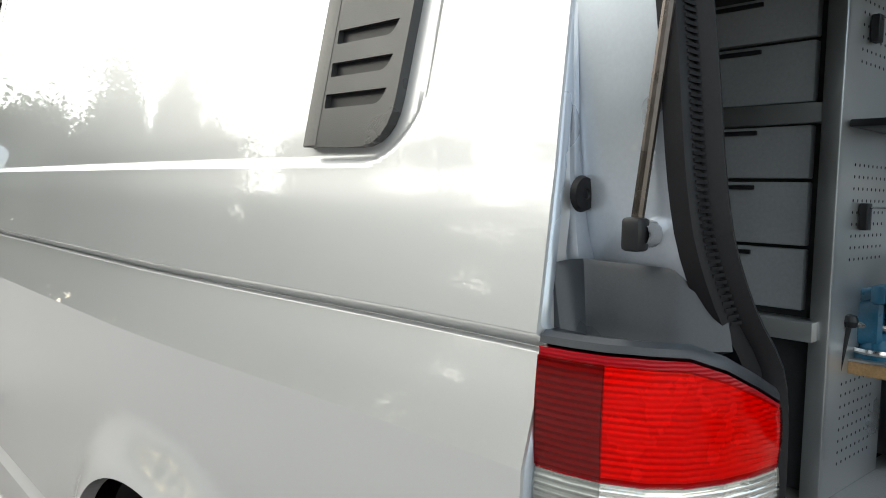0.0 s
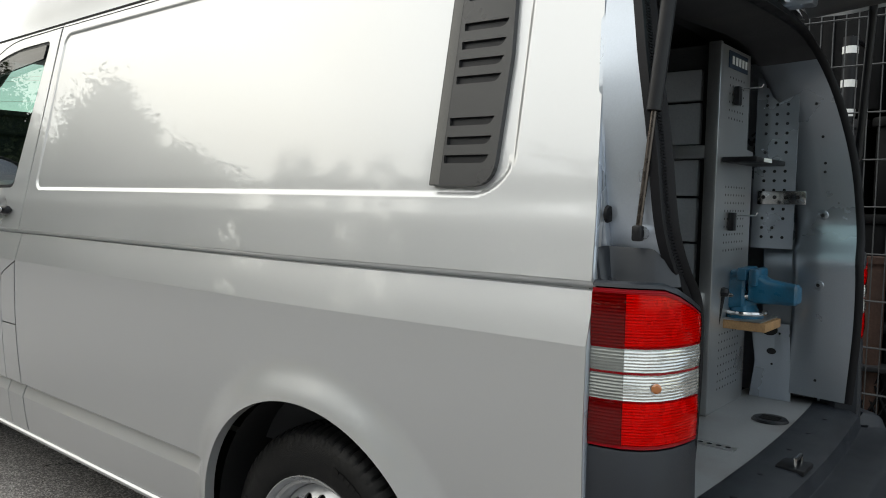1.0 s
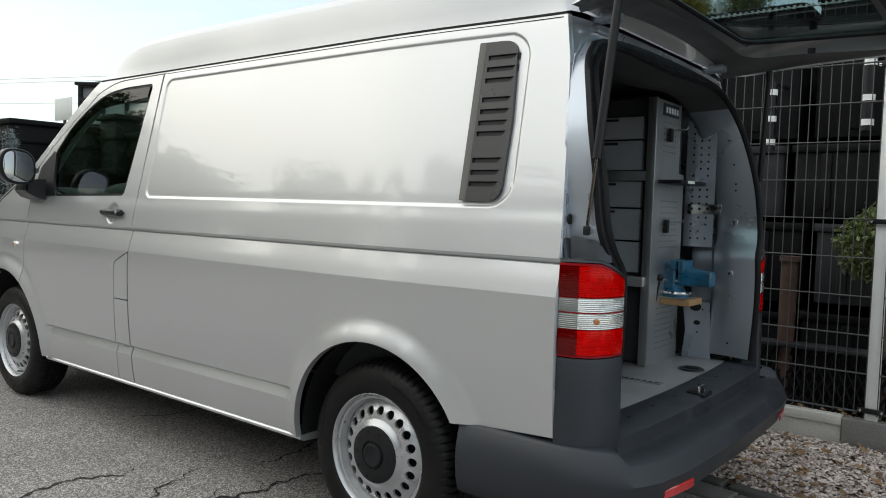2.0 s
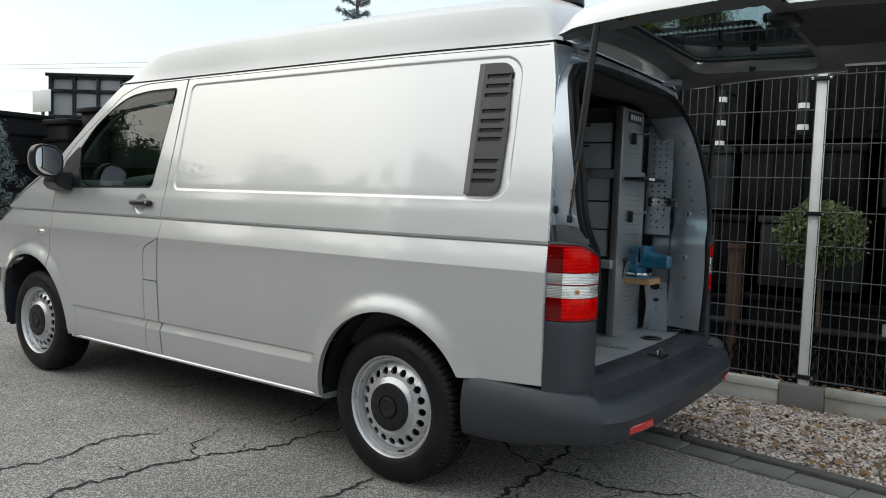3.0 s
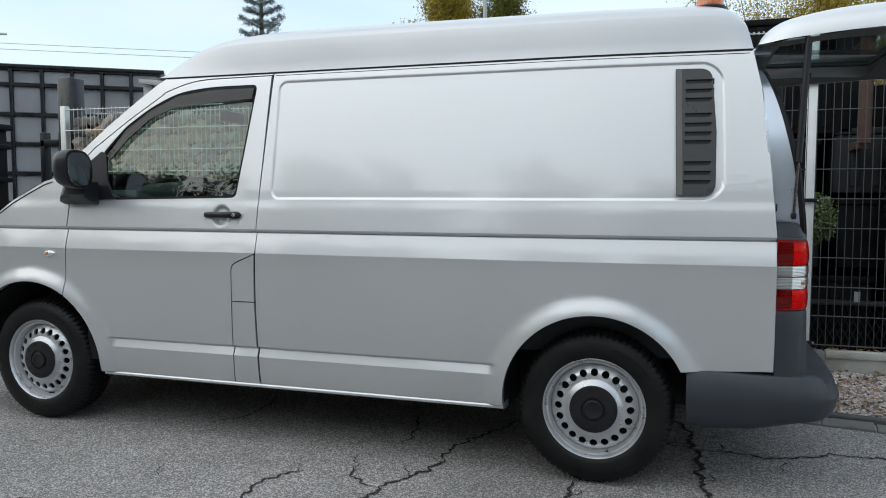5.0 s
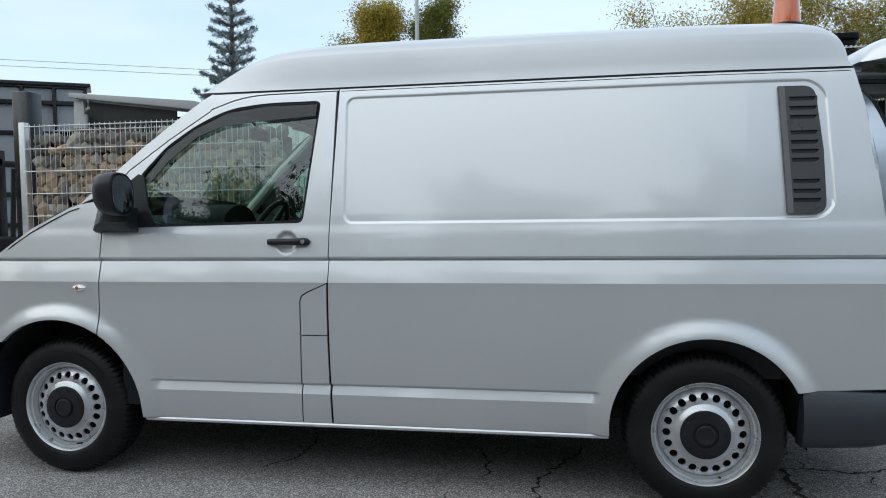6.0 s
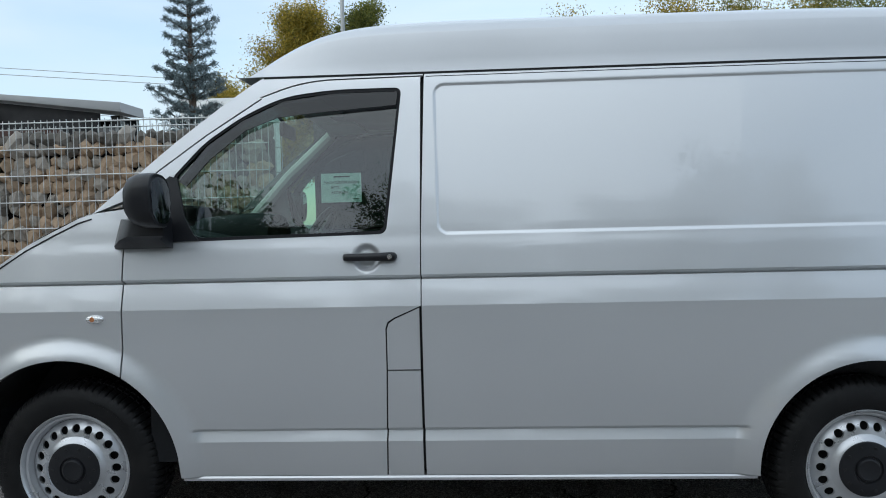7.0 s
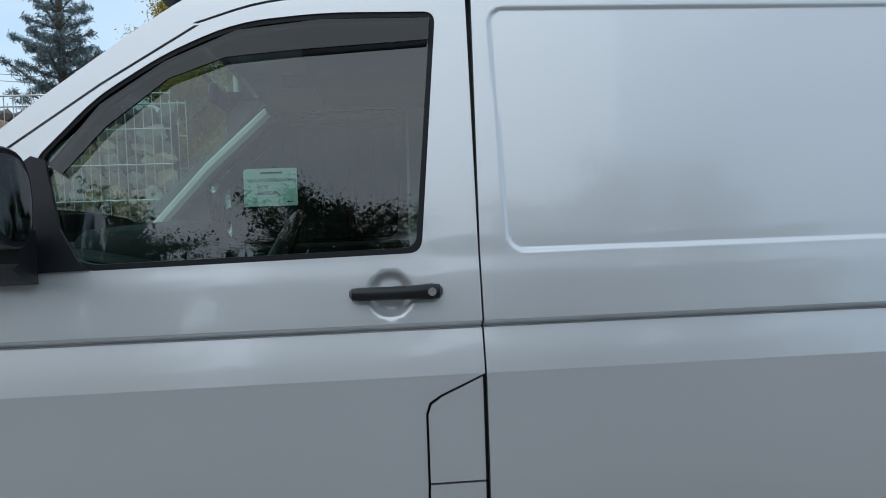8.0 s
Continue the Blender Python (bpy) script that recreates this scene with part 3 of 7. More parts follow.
for side in (True, False):
    skin("side_panel", OUT_REAR, [], PAINT, van, side, True, X_REAR, Z_ALL, label="silver flank with sunk upper panel")
    door = skin("front_door", OUT_DOOR, [WINDOW], PAINT, van, side, False, X_DOOR, Z_ALL, label="closed silver front door")
    skin("front_fender", OUT_FENDER, [], PAINT, van, side, False, X_FRONT, Z_ALL)
    skin("windscreen_pillar", OUT_PILLAR, [], PAINT, van, side, False, steps(0.1, 1.4, 0.05), steps(1.34, 1.84, 0.03), lip=0.05)
    skin("fuel_flap", [(1.2445, 0.7145), (1.2445, 0.866), (1.252, 0.888), (1.275, 0.904), (1.3670, 0.9445), (1.3670, 0.7145)], [], PAINT, van, side, False, X_DOOR, Z_ALL, lip=0.01)
    skin("lower_flap", [(1.2315, 0.302), (1.2445, 0.7095), (1.3670, 0.7095), (1.3670, 0.302)], [], PAINT, van, side, False, X_DOOR, Z_ALL, lip=0.01)
    # window: seal, pane, visor
    seal_in = [(0.86 + (p[0] - 0.86) * 0.972, 1.49 + (p[1] - 1.49) * 0.955) for p in WINDOW]
    skin("window_seal", WINDOW, [seal_in], RUBBER, door, side, False, (), (), lip=0.02, out=-0.004, label="black rubber window seal")
    pane = skin("window_pane", [(0.85 + (p[0] - 0.85) * 0.985, 1.50 + (p[1] - 1.50) * 0.97) for p in WINDOW], [], GLASS, door, side, False, steps(0.4, 1.3, 0.1), steps(1.2, 1.8, 0.08), lip=0, out=-0.016, label="greenish side window")
    pane.visible_shadow = False
    vis_out = [(0.440, 1.440), (0.545, 1.574), (0.685, 1.672), (0.845, 1.744), (1.04, 1.768), (1.290, 1.769), (1.284, 1.716), (1.106, 1.704), (0.964, 1.694), (0.82, 1.680), (0.694, 1.632), (0.559, 1.523), (0.47, 1.420)]
    skin("wind_deflector", vis_out, [], VISOR, door, side, False, steps(0.4, 1.3, 0.05), steps(1.3, 1.8, 0.05), lip=0.01, out=0.006, label="smoked plastic wind deflector")
    tri = [(0.285, 1.372), (0.402, 1.462), (0.432, 1.452), (0.468, 1.300), (0.505, 1.235), (0.530, 1.210), (0.27, 1.205), (0.252, 1.24)]
    skin("mirror_triangle", tri, [], BLACK, door, side, False, (), (), lip=0.012, out=0.005)
    # rocker strip under the doors
    bm = bmesh.new()
    for x0, x1 in ((0.437, 2.604),):
        s = (lambda y: y) if side else (lambda y: W - y)
        loft([[(x, s(y), z) for y, z in ((0.036, 0.300), (0.030, 0.294), (0.032, 0.284), (0.050, 0.276), (0.14, 0.270), (0.14, 0.300))] for x in steps(x0, x1, 0.3)], True, True, bm)
    part("rocker_strip", bm, PAINT, van)
    # dark sheet behind the gaps
    s = (lambda y: y) if side else (lambda y: W - y)
    bm = bmesh.new()
    for (x0, z0, x1, z1) in ((0.215, 0.72, 0.26, 1.32), (1.345, 0.31, 1.41, 1.83), (1.205, 0.31, 1.26, 0.93), (1.22, 0.69, 1.38, 0.735), (1.25, 0.87, 1.38, 0.965), (0.9, 1.80, 1.42, 1.85)):
        zs = steps(z0, z1, 0.06)
        loft([[(x, s(flank(x, z) + 0.026), z) for x in (x0, x1)] for z in zs], False, False, bm)
    pts = [(0.30, 1.41), (0.36, 1.47), (0.55, 1.614), (0.735, 1.744), (0.85, 1.795), (0.95, 1.824)]
    loft([[(px + d, s(flank(px, pz) + 0.026), pz - d * 0.8) for d in (-0.02, 0.03)] for px, pz in pts], False, False, bm)
    part("seam_backing", bm, SEAM, van)

# gap between bonnet and fender
for s in (lambda y: y, lambda y: W - y):
    part("bonnet_gap", tube([(x, s(flank(x, z) - 0.0008), z) for x, z in ((0.10, 1.303), (0.047, 1.287), (-0.05, 1.240), (-0.152, 1.187), (-0.255, 1.121), (-0.355, 1.049), (-0.48, 0.966))], 0.0032, 6), SEAM, van)

# door handle on each side: cupped grip and lock
for side in (True, False):
    s = (lambda y: y) if side else (lambda y: W - y)
    rings = []
    for x, h, d in ((1.082, 0.006, 0.004), (1.088, 0.013, 0.020), (1.105, 0.015, 0.030), (1.17, 0.0145, 0.036), (1.225, 0.016, 0.034), (1.262, 0.018, 0.030), (1.280, 0.015, 0.022), (1.287, 0.006, 0.010)):
        yb = 0.022
        rings.append([(x, s(yb - d / 2 + math.cos(a) * d / 2 * -1), 1.136 + math.sin(a) * h) for a in [k * math.pi / 6 for k in range(12)]])
    handle = part("door_handle", loft(rings), BLACK, van, "black plastic door handle")
    part("lock_cylinder", lathe([(0, 0.0), (0.009, 0.0), (0.0095, -0.003), (0.0, -0.003)], 16, pose(1.262, s(-0.011), 1.137, 90 if side else -90)), CHROME, handle)

# side repeater
ind = part("side_indicator", loft([[(0.13 + math.cos(a) * 0.036 * k, flank(0.13, 0.922) - d, 0.922 + math.sin(a) * 0.0165 * k) for a in [2 * math.pi * q / 20 for q in range(20)]] for k, d in ((1, -0.002), (1, 0.004), (0.85, 0.009), (0.4, 0.012))]), CLEAR, van, "clear side indicator lamp")
part("amber_bulb", lathe([(0, 0.013), (0.009, 0.012), (0.012, 0.006)], 12, pose(0.124, flank(0.13, 0.922) - 0.001, 0.922, 90)), AMBER, ind)

# roof: high moulded shell
H_ROOF = hermite([(0.64, -0.02), (0.70, 0.15), (0.80, 0.46), (0.935, 0.76), (1.10, 0.93), (1.35, 0.99), (1.7, 1.0), (2.6, 0.99), (3.30, 0.965), (3.46, 0.93), (3.54, 0.82), (3.59, 0.58), (3.618, 0.10), (3.622, 0.0)])
SECT = [(0.186, 0.0), (0.19, 0.0101), (0.1945, 0.0504), (0.2065, 0.1176), (0.2140, 0.1560), (0.2152, 0.1590), (0.2230, 0.1680), (0.233, 0.178), (0.250, 0.1940), (0.3, 0.2167), (0.38, 0.2402), (0.52, 0.2587), (0.72, 0.2688), (0.95, 0.273)]
rings = []
for x in steps(0.65, 0.92, 0.02) + steps(0.95, 1.5, 0.04) + steps(1.6, 3.3, 0.12) + steps(3.34, 3.62, 0.0125):
    h = max(0.0, H_ROOF(x))
    tap = 0.046 * smooth01((x - 2.75) / 1.0) ** 1.2
    row = []
    for y, z in SECT:
        yy = y + tap + 0.05 * (1 - h) * min(1, z / 0.1) * (0.95 - y)
        row.append((x, yy, 1.8435 + z * h + (0.004 if h > 0 else 0)))
    rings.append(row + [(p[0], W - p[1], p[2]) for p in reversed(row[:-1])])
part("high_roof", loft(rings, False, False), ROOFPAINT, van, "smooth silver high roof moulding", sharp=50)
bm = bmesh.new()
for s in (lambda y: y, lambda y: W - y):
    loft([[(x, s(flank(x, 1.838) + d), z) for d, z in ((-0.002, 1.8375), (-0.002, 1.8445), (0.03, 1.8445), (0.03, 1.8375))] for x in steps(0.76, 3.61, 0.15)], True, True, bm)
part("roof_joint", bm, SEAM, van)
for s in (lambda y: y, lambda y: W - y):
    part("roof_gutter_line", loft([[(x, s(flank(x, 1.827) + d), z) for d, z in ((-0.0012, 1.8255), (-0.0012, 1.8283), (0.02, 1.8283), (0.02, 1.8255))] for x in steps(1.40, 3.60, 0.15)], True, True), SEAM, van)
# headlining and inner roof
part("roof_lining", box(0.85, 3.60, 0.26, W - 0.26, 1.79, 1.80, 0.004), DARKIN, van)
part("cab_headlining", loft([[(x, y, 1.775 + 0.03 * math.sin(math.pi * (y - 0.2) / 1.5) + (x - 0.8) * 0.05) for y in steps(0.2, 1.7, 0.15)] for x in steps(0.72, 1.72, 0.1)], False, False), CREAM, van)

# bonnet, windscreen, front end
bm = loft([[(x, 0.05 + inset + (1.8 - 2 * inset) * k / 18, z + (0.05 + 0.07 * smooth01((0.06 - x) / 0.40)) * max(0.0, math.sin(math.pi * k / 18)) ** 0.55) for k in range(19)]
           for x, z, inset in ((0.10, 1.318, 0.02), (0.047, 1.309, 0.015), (-0.05, 1.262, 0.0), (-0.152, 1.209, 0.0), (-0.255, 1.141, 0.0), (-0.355, 1.071, 0.0), (-0.48, 0.985, 0.0), (-0.60, 0.905, 0.02), (-0.70, 0.83, 0.06), (-0.74, 0.74, 0.1))], False, False)
part("bonnet", bm, PAINT, van, "sloping silver bonnet")
nb = 12
bm = loft([[(xa + (xb - xa) * t - 0.13 * math.sin(math.pi * k / nb) * (1 - 0.5 * t), ya + (yb - ya) * t + k * ((W - 2 * (ya + (yb - ya) * t)) / nb), 1.29 + 0.555 * t + 0.03 * math.sin(math.pi * k / nb) * t) for k in range(nb + 1)]
           for t in steps(0, 1, 0.125) for xa, xb, ya, yb in ((0.13, 0.735, 0.10, 0.205),)], False, False)
wsc = part("windscreen", bm, SCREEN, van, "curved clear windscreen")
wsc.visible_shadow = False
bm = loft([[(-0.40, 0.02 + i, z), (-0.60, 0.10 + i, z), (-0.80, 0.30, z), (-0.88, 0.70, z), (-0.89, 1.20, z), (-0.80, 1.60, z), (-0.60, 1.80 - i, z), (-0.40, 1.88 - i, z)] for z, i in ((0.25, 0.03), (0.32, 0.0), (0.5, -0.01), (0.62, 0.0), (0.66, 0.02), (0.67, 0.1))], True, True)
part("front_bumper", bm, PLASTIC, van, "dark grey front bumper")
bm = loft([[(-0.615 + d, 0.09 + d * 0.3, z), (-0.68 + d, 0.14, z), (-0.74 + d, 0.26, z), (-0.76 + d, 0.42, z), (-0.60, 0.42, z), (-0.56, 0.14, z)] for z, d in ((0.70, 0.0), (0.75, -0.01), (0.85, 0.02), (0.92, 0.07))], True, True)
part("headlamp", bm, CLEAR, van, "clear headlamp")
bm = loft([[(-0.615 + d, W - 0.09 - d * 0.3, z), (-0.68 + d, W - 0.14, z), (-0.74 + d, W - 0.26, z), (-0.76 + d, W - 0.42, z), (-0.60, W - 0.42, z), (-0.56, W - 0.14, z)] for z, d in ((0.70, 0.0), (0.75, -0.01), (0.85, 0.02), (0.92, 0.07))], True, True)
part("headlamp", bm, CLEAR, van, "clear headlamp")
part("grille", box(-0.80, -0.55, 0.42, 1.48, 0.66, 0.86, 0.03), BLACK, van)

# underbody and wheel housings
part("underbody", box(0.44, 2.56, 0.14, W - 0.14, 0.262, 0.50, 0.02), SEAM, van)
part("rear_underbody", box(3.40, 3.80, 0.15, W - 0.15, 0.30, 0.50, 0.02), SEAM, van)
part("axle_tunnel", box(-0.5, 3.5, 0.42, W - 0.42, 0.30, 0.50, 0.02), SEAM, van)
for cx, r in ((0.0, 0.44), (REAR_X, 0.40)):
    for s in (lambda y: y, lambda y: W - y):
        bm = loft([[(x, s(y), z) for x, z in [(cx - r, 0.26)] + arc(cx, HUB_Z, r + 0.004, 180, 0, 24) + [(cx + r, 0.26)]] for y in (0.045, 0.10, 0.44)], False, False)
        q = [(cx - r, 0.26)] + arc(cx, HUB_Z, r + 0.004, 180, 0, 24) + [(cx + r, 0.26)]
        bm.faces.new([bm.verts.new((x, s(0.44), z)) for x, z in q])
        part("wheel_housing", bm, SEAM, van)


# ---- wheels ----
def wheel(parent, x, left):
    s = 1 if left else -1
    y0 = 0.035 if left else W - 0.035
    m = Matrix.Translation((x, y0, AXLE_Z[x])) @ Matrix.Rotation(radians(90 if left else -90), 4, 'X')  # local z points outward
    prof = [(0.212, -0.012), (0.222, 0.0), (0.236, 0.006), (0.262, 0.008), (0.284, 0.005), (0.300, -0.001), (0.312, -0.007), (0.322, -0.016), (0.329, -0.030), (0.3335, -0.048),
            (0.335, -0.066), (0.327, -0.068), (0.327, -0.076), (0.3355, -0.078), (0.336, -0.100), (0.328, -0.102), (0.328, -0.110), (0.3355, -0.112), (0.335, -0.140), (0.327, -0.142), (0.327, -0.150), (0.334, -0.152),
            (0.331, -0.175), (0.322, -0.190), (0.30, -0.203), (0.26, -0.208), (0.215, -0.200)]
    seg = 350
    bm = bmesh.new()
    rings = []
    for i, (r, h) in enumerate(prof):
        ring = []
        for k in range(seg):
            rr, hh = r, h
            shift = 2 if h > -0.09 else 0
            if r > 0.305 and (k + shift) % 5 < 1:
                rr = r - (0.008 if r > 0.325 else 0.005)
            if 0.24 < r < 0.30 and i < 7:
                a = 360 * k / seg
                if 20 < a % 120 < 75 and 0.258 < r < 0.29:
                    hh += 0.0012
            ring.append(bm.verts.new(m @ Vector((rr * math.cos(2 * math.pi * k / seg), rr * math.sin(2 * math.pi * k / seg), hh))))
        rings.append(ring)
    for a, b in zip(rings, rings[1:]):
        for k in range(seg):
            bm.faces.new((a[k], a[(k + 1) % seg], b[(k + 1) % seg], b[k]))
    bmesh.ops.recalc_face_normals(bm, faces=bm.faces)
    tyre = part("tyre", bm, TYRE, parent, "black winter tyre with block tread", sharp=28)
    for a0, n in ((38, 9), (158, 7), (278, 10)):
        bm = bmesh.new()
        for k in range(n):
            a = radians(a0 + k * 4.2)
            c = m @ Vector((0.274 * math.cos(a), 0.274 * math.sin(a), 0.0085))
            b2 = box(-0.006, 0.006, -0.0085, 0.0085, -0.0008, 0.0008)
            b2.transform(Matrix.Translation(c) @ m.to_3x3().to_4x4() @ Matrix.Rotation(a, 4, 'Z'))
            tmp = bpy.data.meshes.new("t")
            b2.to_mesh(tmp)
            b2.free()
            bm.from_mesh(tmp)
            bpy.data.meshes.remove(tmp)
        part("sidewall_lettering", bm, TYRE, tyre)
    # rim: rolled lip, well, disc with round holes
    rim = part("rim", lathe([(0.204, -0.17), (0.214, -0.16), (0.205, -0.10), (0.189, -0.060), (0.1895, -0.043), (0.1935, -0.036), (0.1965, -0.026), (0.1985, -0.020), (0.2060, -0.0175), (0.2085, -0.019), (0.2100, -0.013), (0.2140, -0.004), (0.2180, 0.0005), (0.2200, 0.0), (0.2205, -0.003), (0.2185, -0.008)], 72, m), RIM, parent, "silver painted steel rim")
    zf = hermite([(0.09, 0.004), (0.105, 0.0), (0.120, -0.012), (0.132, -0.017), (0.152, -0.021), (0.170, -0.031), (0.180, -0.040), (0.190, -0.048)])
    bm = bmesh.new()
    loops = []
    circles = [(0, 0, 0.188, 72), (0, 0, 0.126, 72)] + [(0.1545 * math.cos(2 * math.pi * k / 20), 0.1545 * math.sin(2 * math.pi * k / 20), 0.0164, 16) for k in range(20)]
    for cx, cy, r, n in circles:
        vs = [bm.verts.new((cx + r * math.cos(2 * math.pi * k / n), cy + r * math.sin(2 * math.pi * k / n), 0)) for k in range(n)]
        loops += [bm.edges.new((vs[k], vs[(k + 1) % n])) for k in range(n)]
    bmesh.ops.triangle_fill(bm, use_beauty=True, edges=loops, normal=(0, 0, 1))
    rim_edges = [(e.verts[0].co.copy(), e.verts[1].co.copy()) for e in bm.edges if len(e.link_faces) == 1 and abs(e.verts[0].co.length - 0.158) < 0.024]
    for v in bm.verts:
        v.co.z = zf(v.co.xy.length)
    for a, b in rim_edges:
        q = [a.copy(), b.copy(), b.copy(), a.copy()]
        for i, p in enumerate(q):
            p.z = zf(p.xy.length) - (0.010 if i > 1 else 0)
        bm.faces.new([bm.verts.new(p) for p in q])
    bm.transform(m)
    bmesh.ops.recalc_face_normals(bm, faces=bm.faces)
    part("perforated_ring", bm, RIM, rim)
    part("disc", lathe([(zr, zf(zr)) for zr in (0.126, 0.120, 0.112, 0.105, 0.098, 0.09)] + [(0.07, 0.006), (0.0, 0.006)], 72, m), RIM, rim)
    cap = part("hub_cap", lathe([(0.103, 0.0), (0.102, 0.006), (0.096, 0.0085), (0.060, 0.012), (0.053, 0.0128), (0.050, 0.0065), (0.0455, 0.0065), (0.042, 0.016), (0.036, 0.0185), (0.030, 0.0165), (0, 0.015)], 48, m), BLACK, parent, "black plastic hub cap")
    for k in range(10):
        a = 2 * math.pi * k / 10
        part("cap_stud", lathe([(0.0, 0.0096), (0.0030, 0.0096), (0.0036, 0.0118), (0.0058, 0.0112), (0.0064, 0.008)], 10, m @ Matrix.Translation((0.083 * math.cos(a), 0.083 * math.sin(a), 0.0005))), SEAM, cap)
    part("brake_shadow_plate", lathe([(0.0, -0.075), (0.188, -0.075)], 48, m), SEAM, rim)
    a = radians(-72)
    part("valve", tube([m @ Vector((0.195 * math.cos(a), 0.195 * math.sin(a), -0.03)), m @ Vector((0.188 * math.cos(a), 0.188 * math.sin(a), 0.004))], 0.004, 8), BLACK, rim)


for nm, x, left in (("front_left", 0.0, True), ("rear_left", REAR_X, True), ("front_right", 0.0, False), ("rear_right", REAR_X, False)):
    hubp = part("wheel", lathe([(0.06, -0.16), (0.06, -0.02), (0.0, -0.02)], 24, Matrix.Translation((x, 0.035 if left else W - 0.035, AXLE_Z[x])) @ Matrix.Rotation(radians(90 if left else -90), 4, 'X')), SEAM, van, "winter tyre on silver steel wheel")
    wheel(hubp, x, left)

# ---- door mirrors ----
for side in (True, False):
    s = (lambda y: y) if side else (lambda y: W - y)
    rings = []
    for x, k in ((0.335, 0.30), (0.345, 0.62), (0.365, 0.86), (0.40, 0.98), (0.435, 1.0), (0.452, 0.985), (0.456, 0.95)):
        ring = []
        for q in range(28):
            a = 2 * math.pi * q / 28
            ca, sa = math.cos(a), math.sin(a)
            ex = 0.74
            ring.append((x + 0.02 * (sa > 0) * 0, s(-0.125 + math.copysign(abs(ca) ** ex, ca) * 0.093 * k), 1.362 + math.copysign(abs(sa) ** ex, sa) * 0.098 * k - (0.012 * ca * k)))
        rings.append(ring)
    mir = part("door_mirror", loft(rings), BLACK, van, "black plastic door mirror")
    ring2 = []
    for x, k in ((0.4565, 0.86), (0.4590, 0.86), (0.4595, 0.84)):
        ring2.append([(x, s(-0.125 + math.copysign(abs(math.cos(a)) ** 0.74, math.cos(a)) * 0.091 * k), 1.362 + math.copysign(abs(math.sin(a)) ** 0.74, math.sin(a)) * 0.096 * k - 0.012 * math.cos(a) * k) for a in [2 * math.pi * q / 28 for q in range(28)]])
    part("mirror_glass", loft(ring2), MIRROR, mir, "mirror glass")
    part("mirror_arm", loft([[(x0, s(y), z0), (x1, s(y), z0), (x1, s(y), z1), (x0 + 0.03, s(y), z1)] for y, x0, x1, z0, z1 in ((0.03, 0.205, 0.43, 1.185, 1.30), (-0.02, 0.225, 0.425, 1.198, 1.298), (-0.06, 0.265, 0.42, 1.222, 1.296), (-0.085, 0.31, 0.445, 1.235, 1.29))]), BLACK, mir)

# ---- side vent ----
V_OUT = rounded([(3.320, 1.235), (3.474, 1.232), (3.474, 1.5), (3.452, 1.767), (3.306, 1.768)], [0.004, 0.055, 0.0, 0.05, 0.004], 6)
V_SLOTS = [rounded([(3.349, z - 0.010), (3.347, z + 0.007), (3.456, z + 0.007), (3.447, z - 0.010)], [0.002, 0.002, 0.002, 0.010], 3) for z in (1.714, 1.674, 1.636, 1.571, 1.531, 1.493, 1.457, 1.369, 1.329, 1.291)]
bm = bmesh.new()
fill(bm, [V_OUT] + V_SLOTS, lambda p: (p[0], flank(p[0], p[1], True) - 0.013, p[1]))
for c in steps(1.24, 1.76, 0.04):
    bmesh.ops.bisect_plane(bm, geom=bm.verts[:] + bm.edges[:] + bm.faces[:], dist=1e-5, plane_co=(0, 0, c), plane_no=(0, 0, 1))
for c in steps(3.315, 3.47, 0.0155):
    bmesh.ops.bisect_plane(bm, geom=bm.verts[:] + bm.edges[:] + bm.faces[:], dist=1e-5, plane_co=(c, 0, 0), plane_no=(1, 0, 0))
for v in bm.verts:
    v.co.y = flank(v.co.x, v.co.z, True) - 0.013
rim = [(e.verts[0].co.copy(), e.verts[1].co.copy()) for e in bm.edges if len(e.link_faces) == 1]
for a, b in rim:
    bm.faces.new([bm.verts.new(p) for p in (a, b, b + Vector((0, 0.016, 0)), a + Vector((0, 0.016, 0)))])
bmesh.ops.recalc_face_normals(bm, faces=bm.faces)
vt = part("side_vent", bm, VENT, van, "satin black louvred side vent")
for pts in V_SLOTS:
    z = sum(p[1] for p in pts) / len(pts)
    part("slot_floor", loft([[(x, flank(x, z, True) - 0.0005, z + 0.0115), (x, flank(x, z, True) - 0.0030, z + 0.0115), (x, flank(x, z, True) - 0.0075, z - 0.0125), (x, flank(x, z, True) + 0.0005, z - 0.0125)] for x in steps(3.340, 3.462, 0.02)]), BLACK, vt)
part("vent_flank", loft([[(x, flank(x, z, True) - d, z) for x, d in ((3.322 - 0.025 * (z - 1.235), 0.0135), (3.334 - 0.025 * (z - 1.235), 0.0150), (3.345 - 0.025 * (z - 1.235), 0.0135))] for z in steps(1.237, 1.766, 0.05)], False, False), VENTSIDE, vt)

# ---- rear of the van: aperture, lamps, bumper, tailgate ----
def edge_x(z):
    return float(np.interp(z, [0.524, 1.059, 1.161, 1.454, 1.686, 1.837], [3.710, 3.709, 3.702, 3.674, 3.646, 3.613]))


OUTER = [(edge_x(z), flank(edge_x(z), z) + 0.004, z) for z in steps(0.53, 1.74, 0.02)] + [(edge_x(1.77), flank(edge_x(1.77), 1.77) + 0.004, 1.77), (edge_x(1.80), flank(edge_x(1.80), 1.80) + 0.004, 1.80), (edge_x(1.828), flank(edge_x(1.828), 1.828) + 0.006, 1.832), (3.612, 0.33, 1.842), (3.604, 0.47, 1.852), (3.600, 0.70, 1.858), (3.598, 0.95, 1.860)]
IX = hermite([(0.53, 3.812), (0.80, 3.826), (1.0, 3.824), (1.18, 3.802), (1.34, 3.782), (1.50, 3.748), (1.60, 3.722), (1.70, 3.690), (1.76, 3.672)])
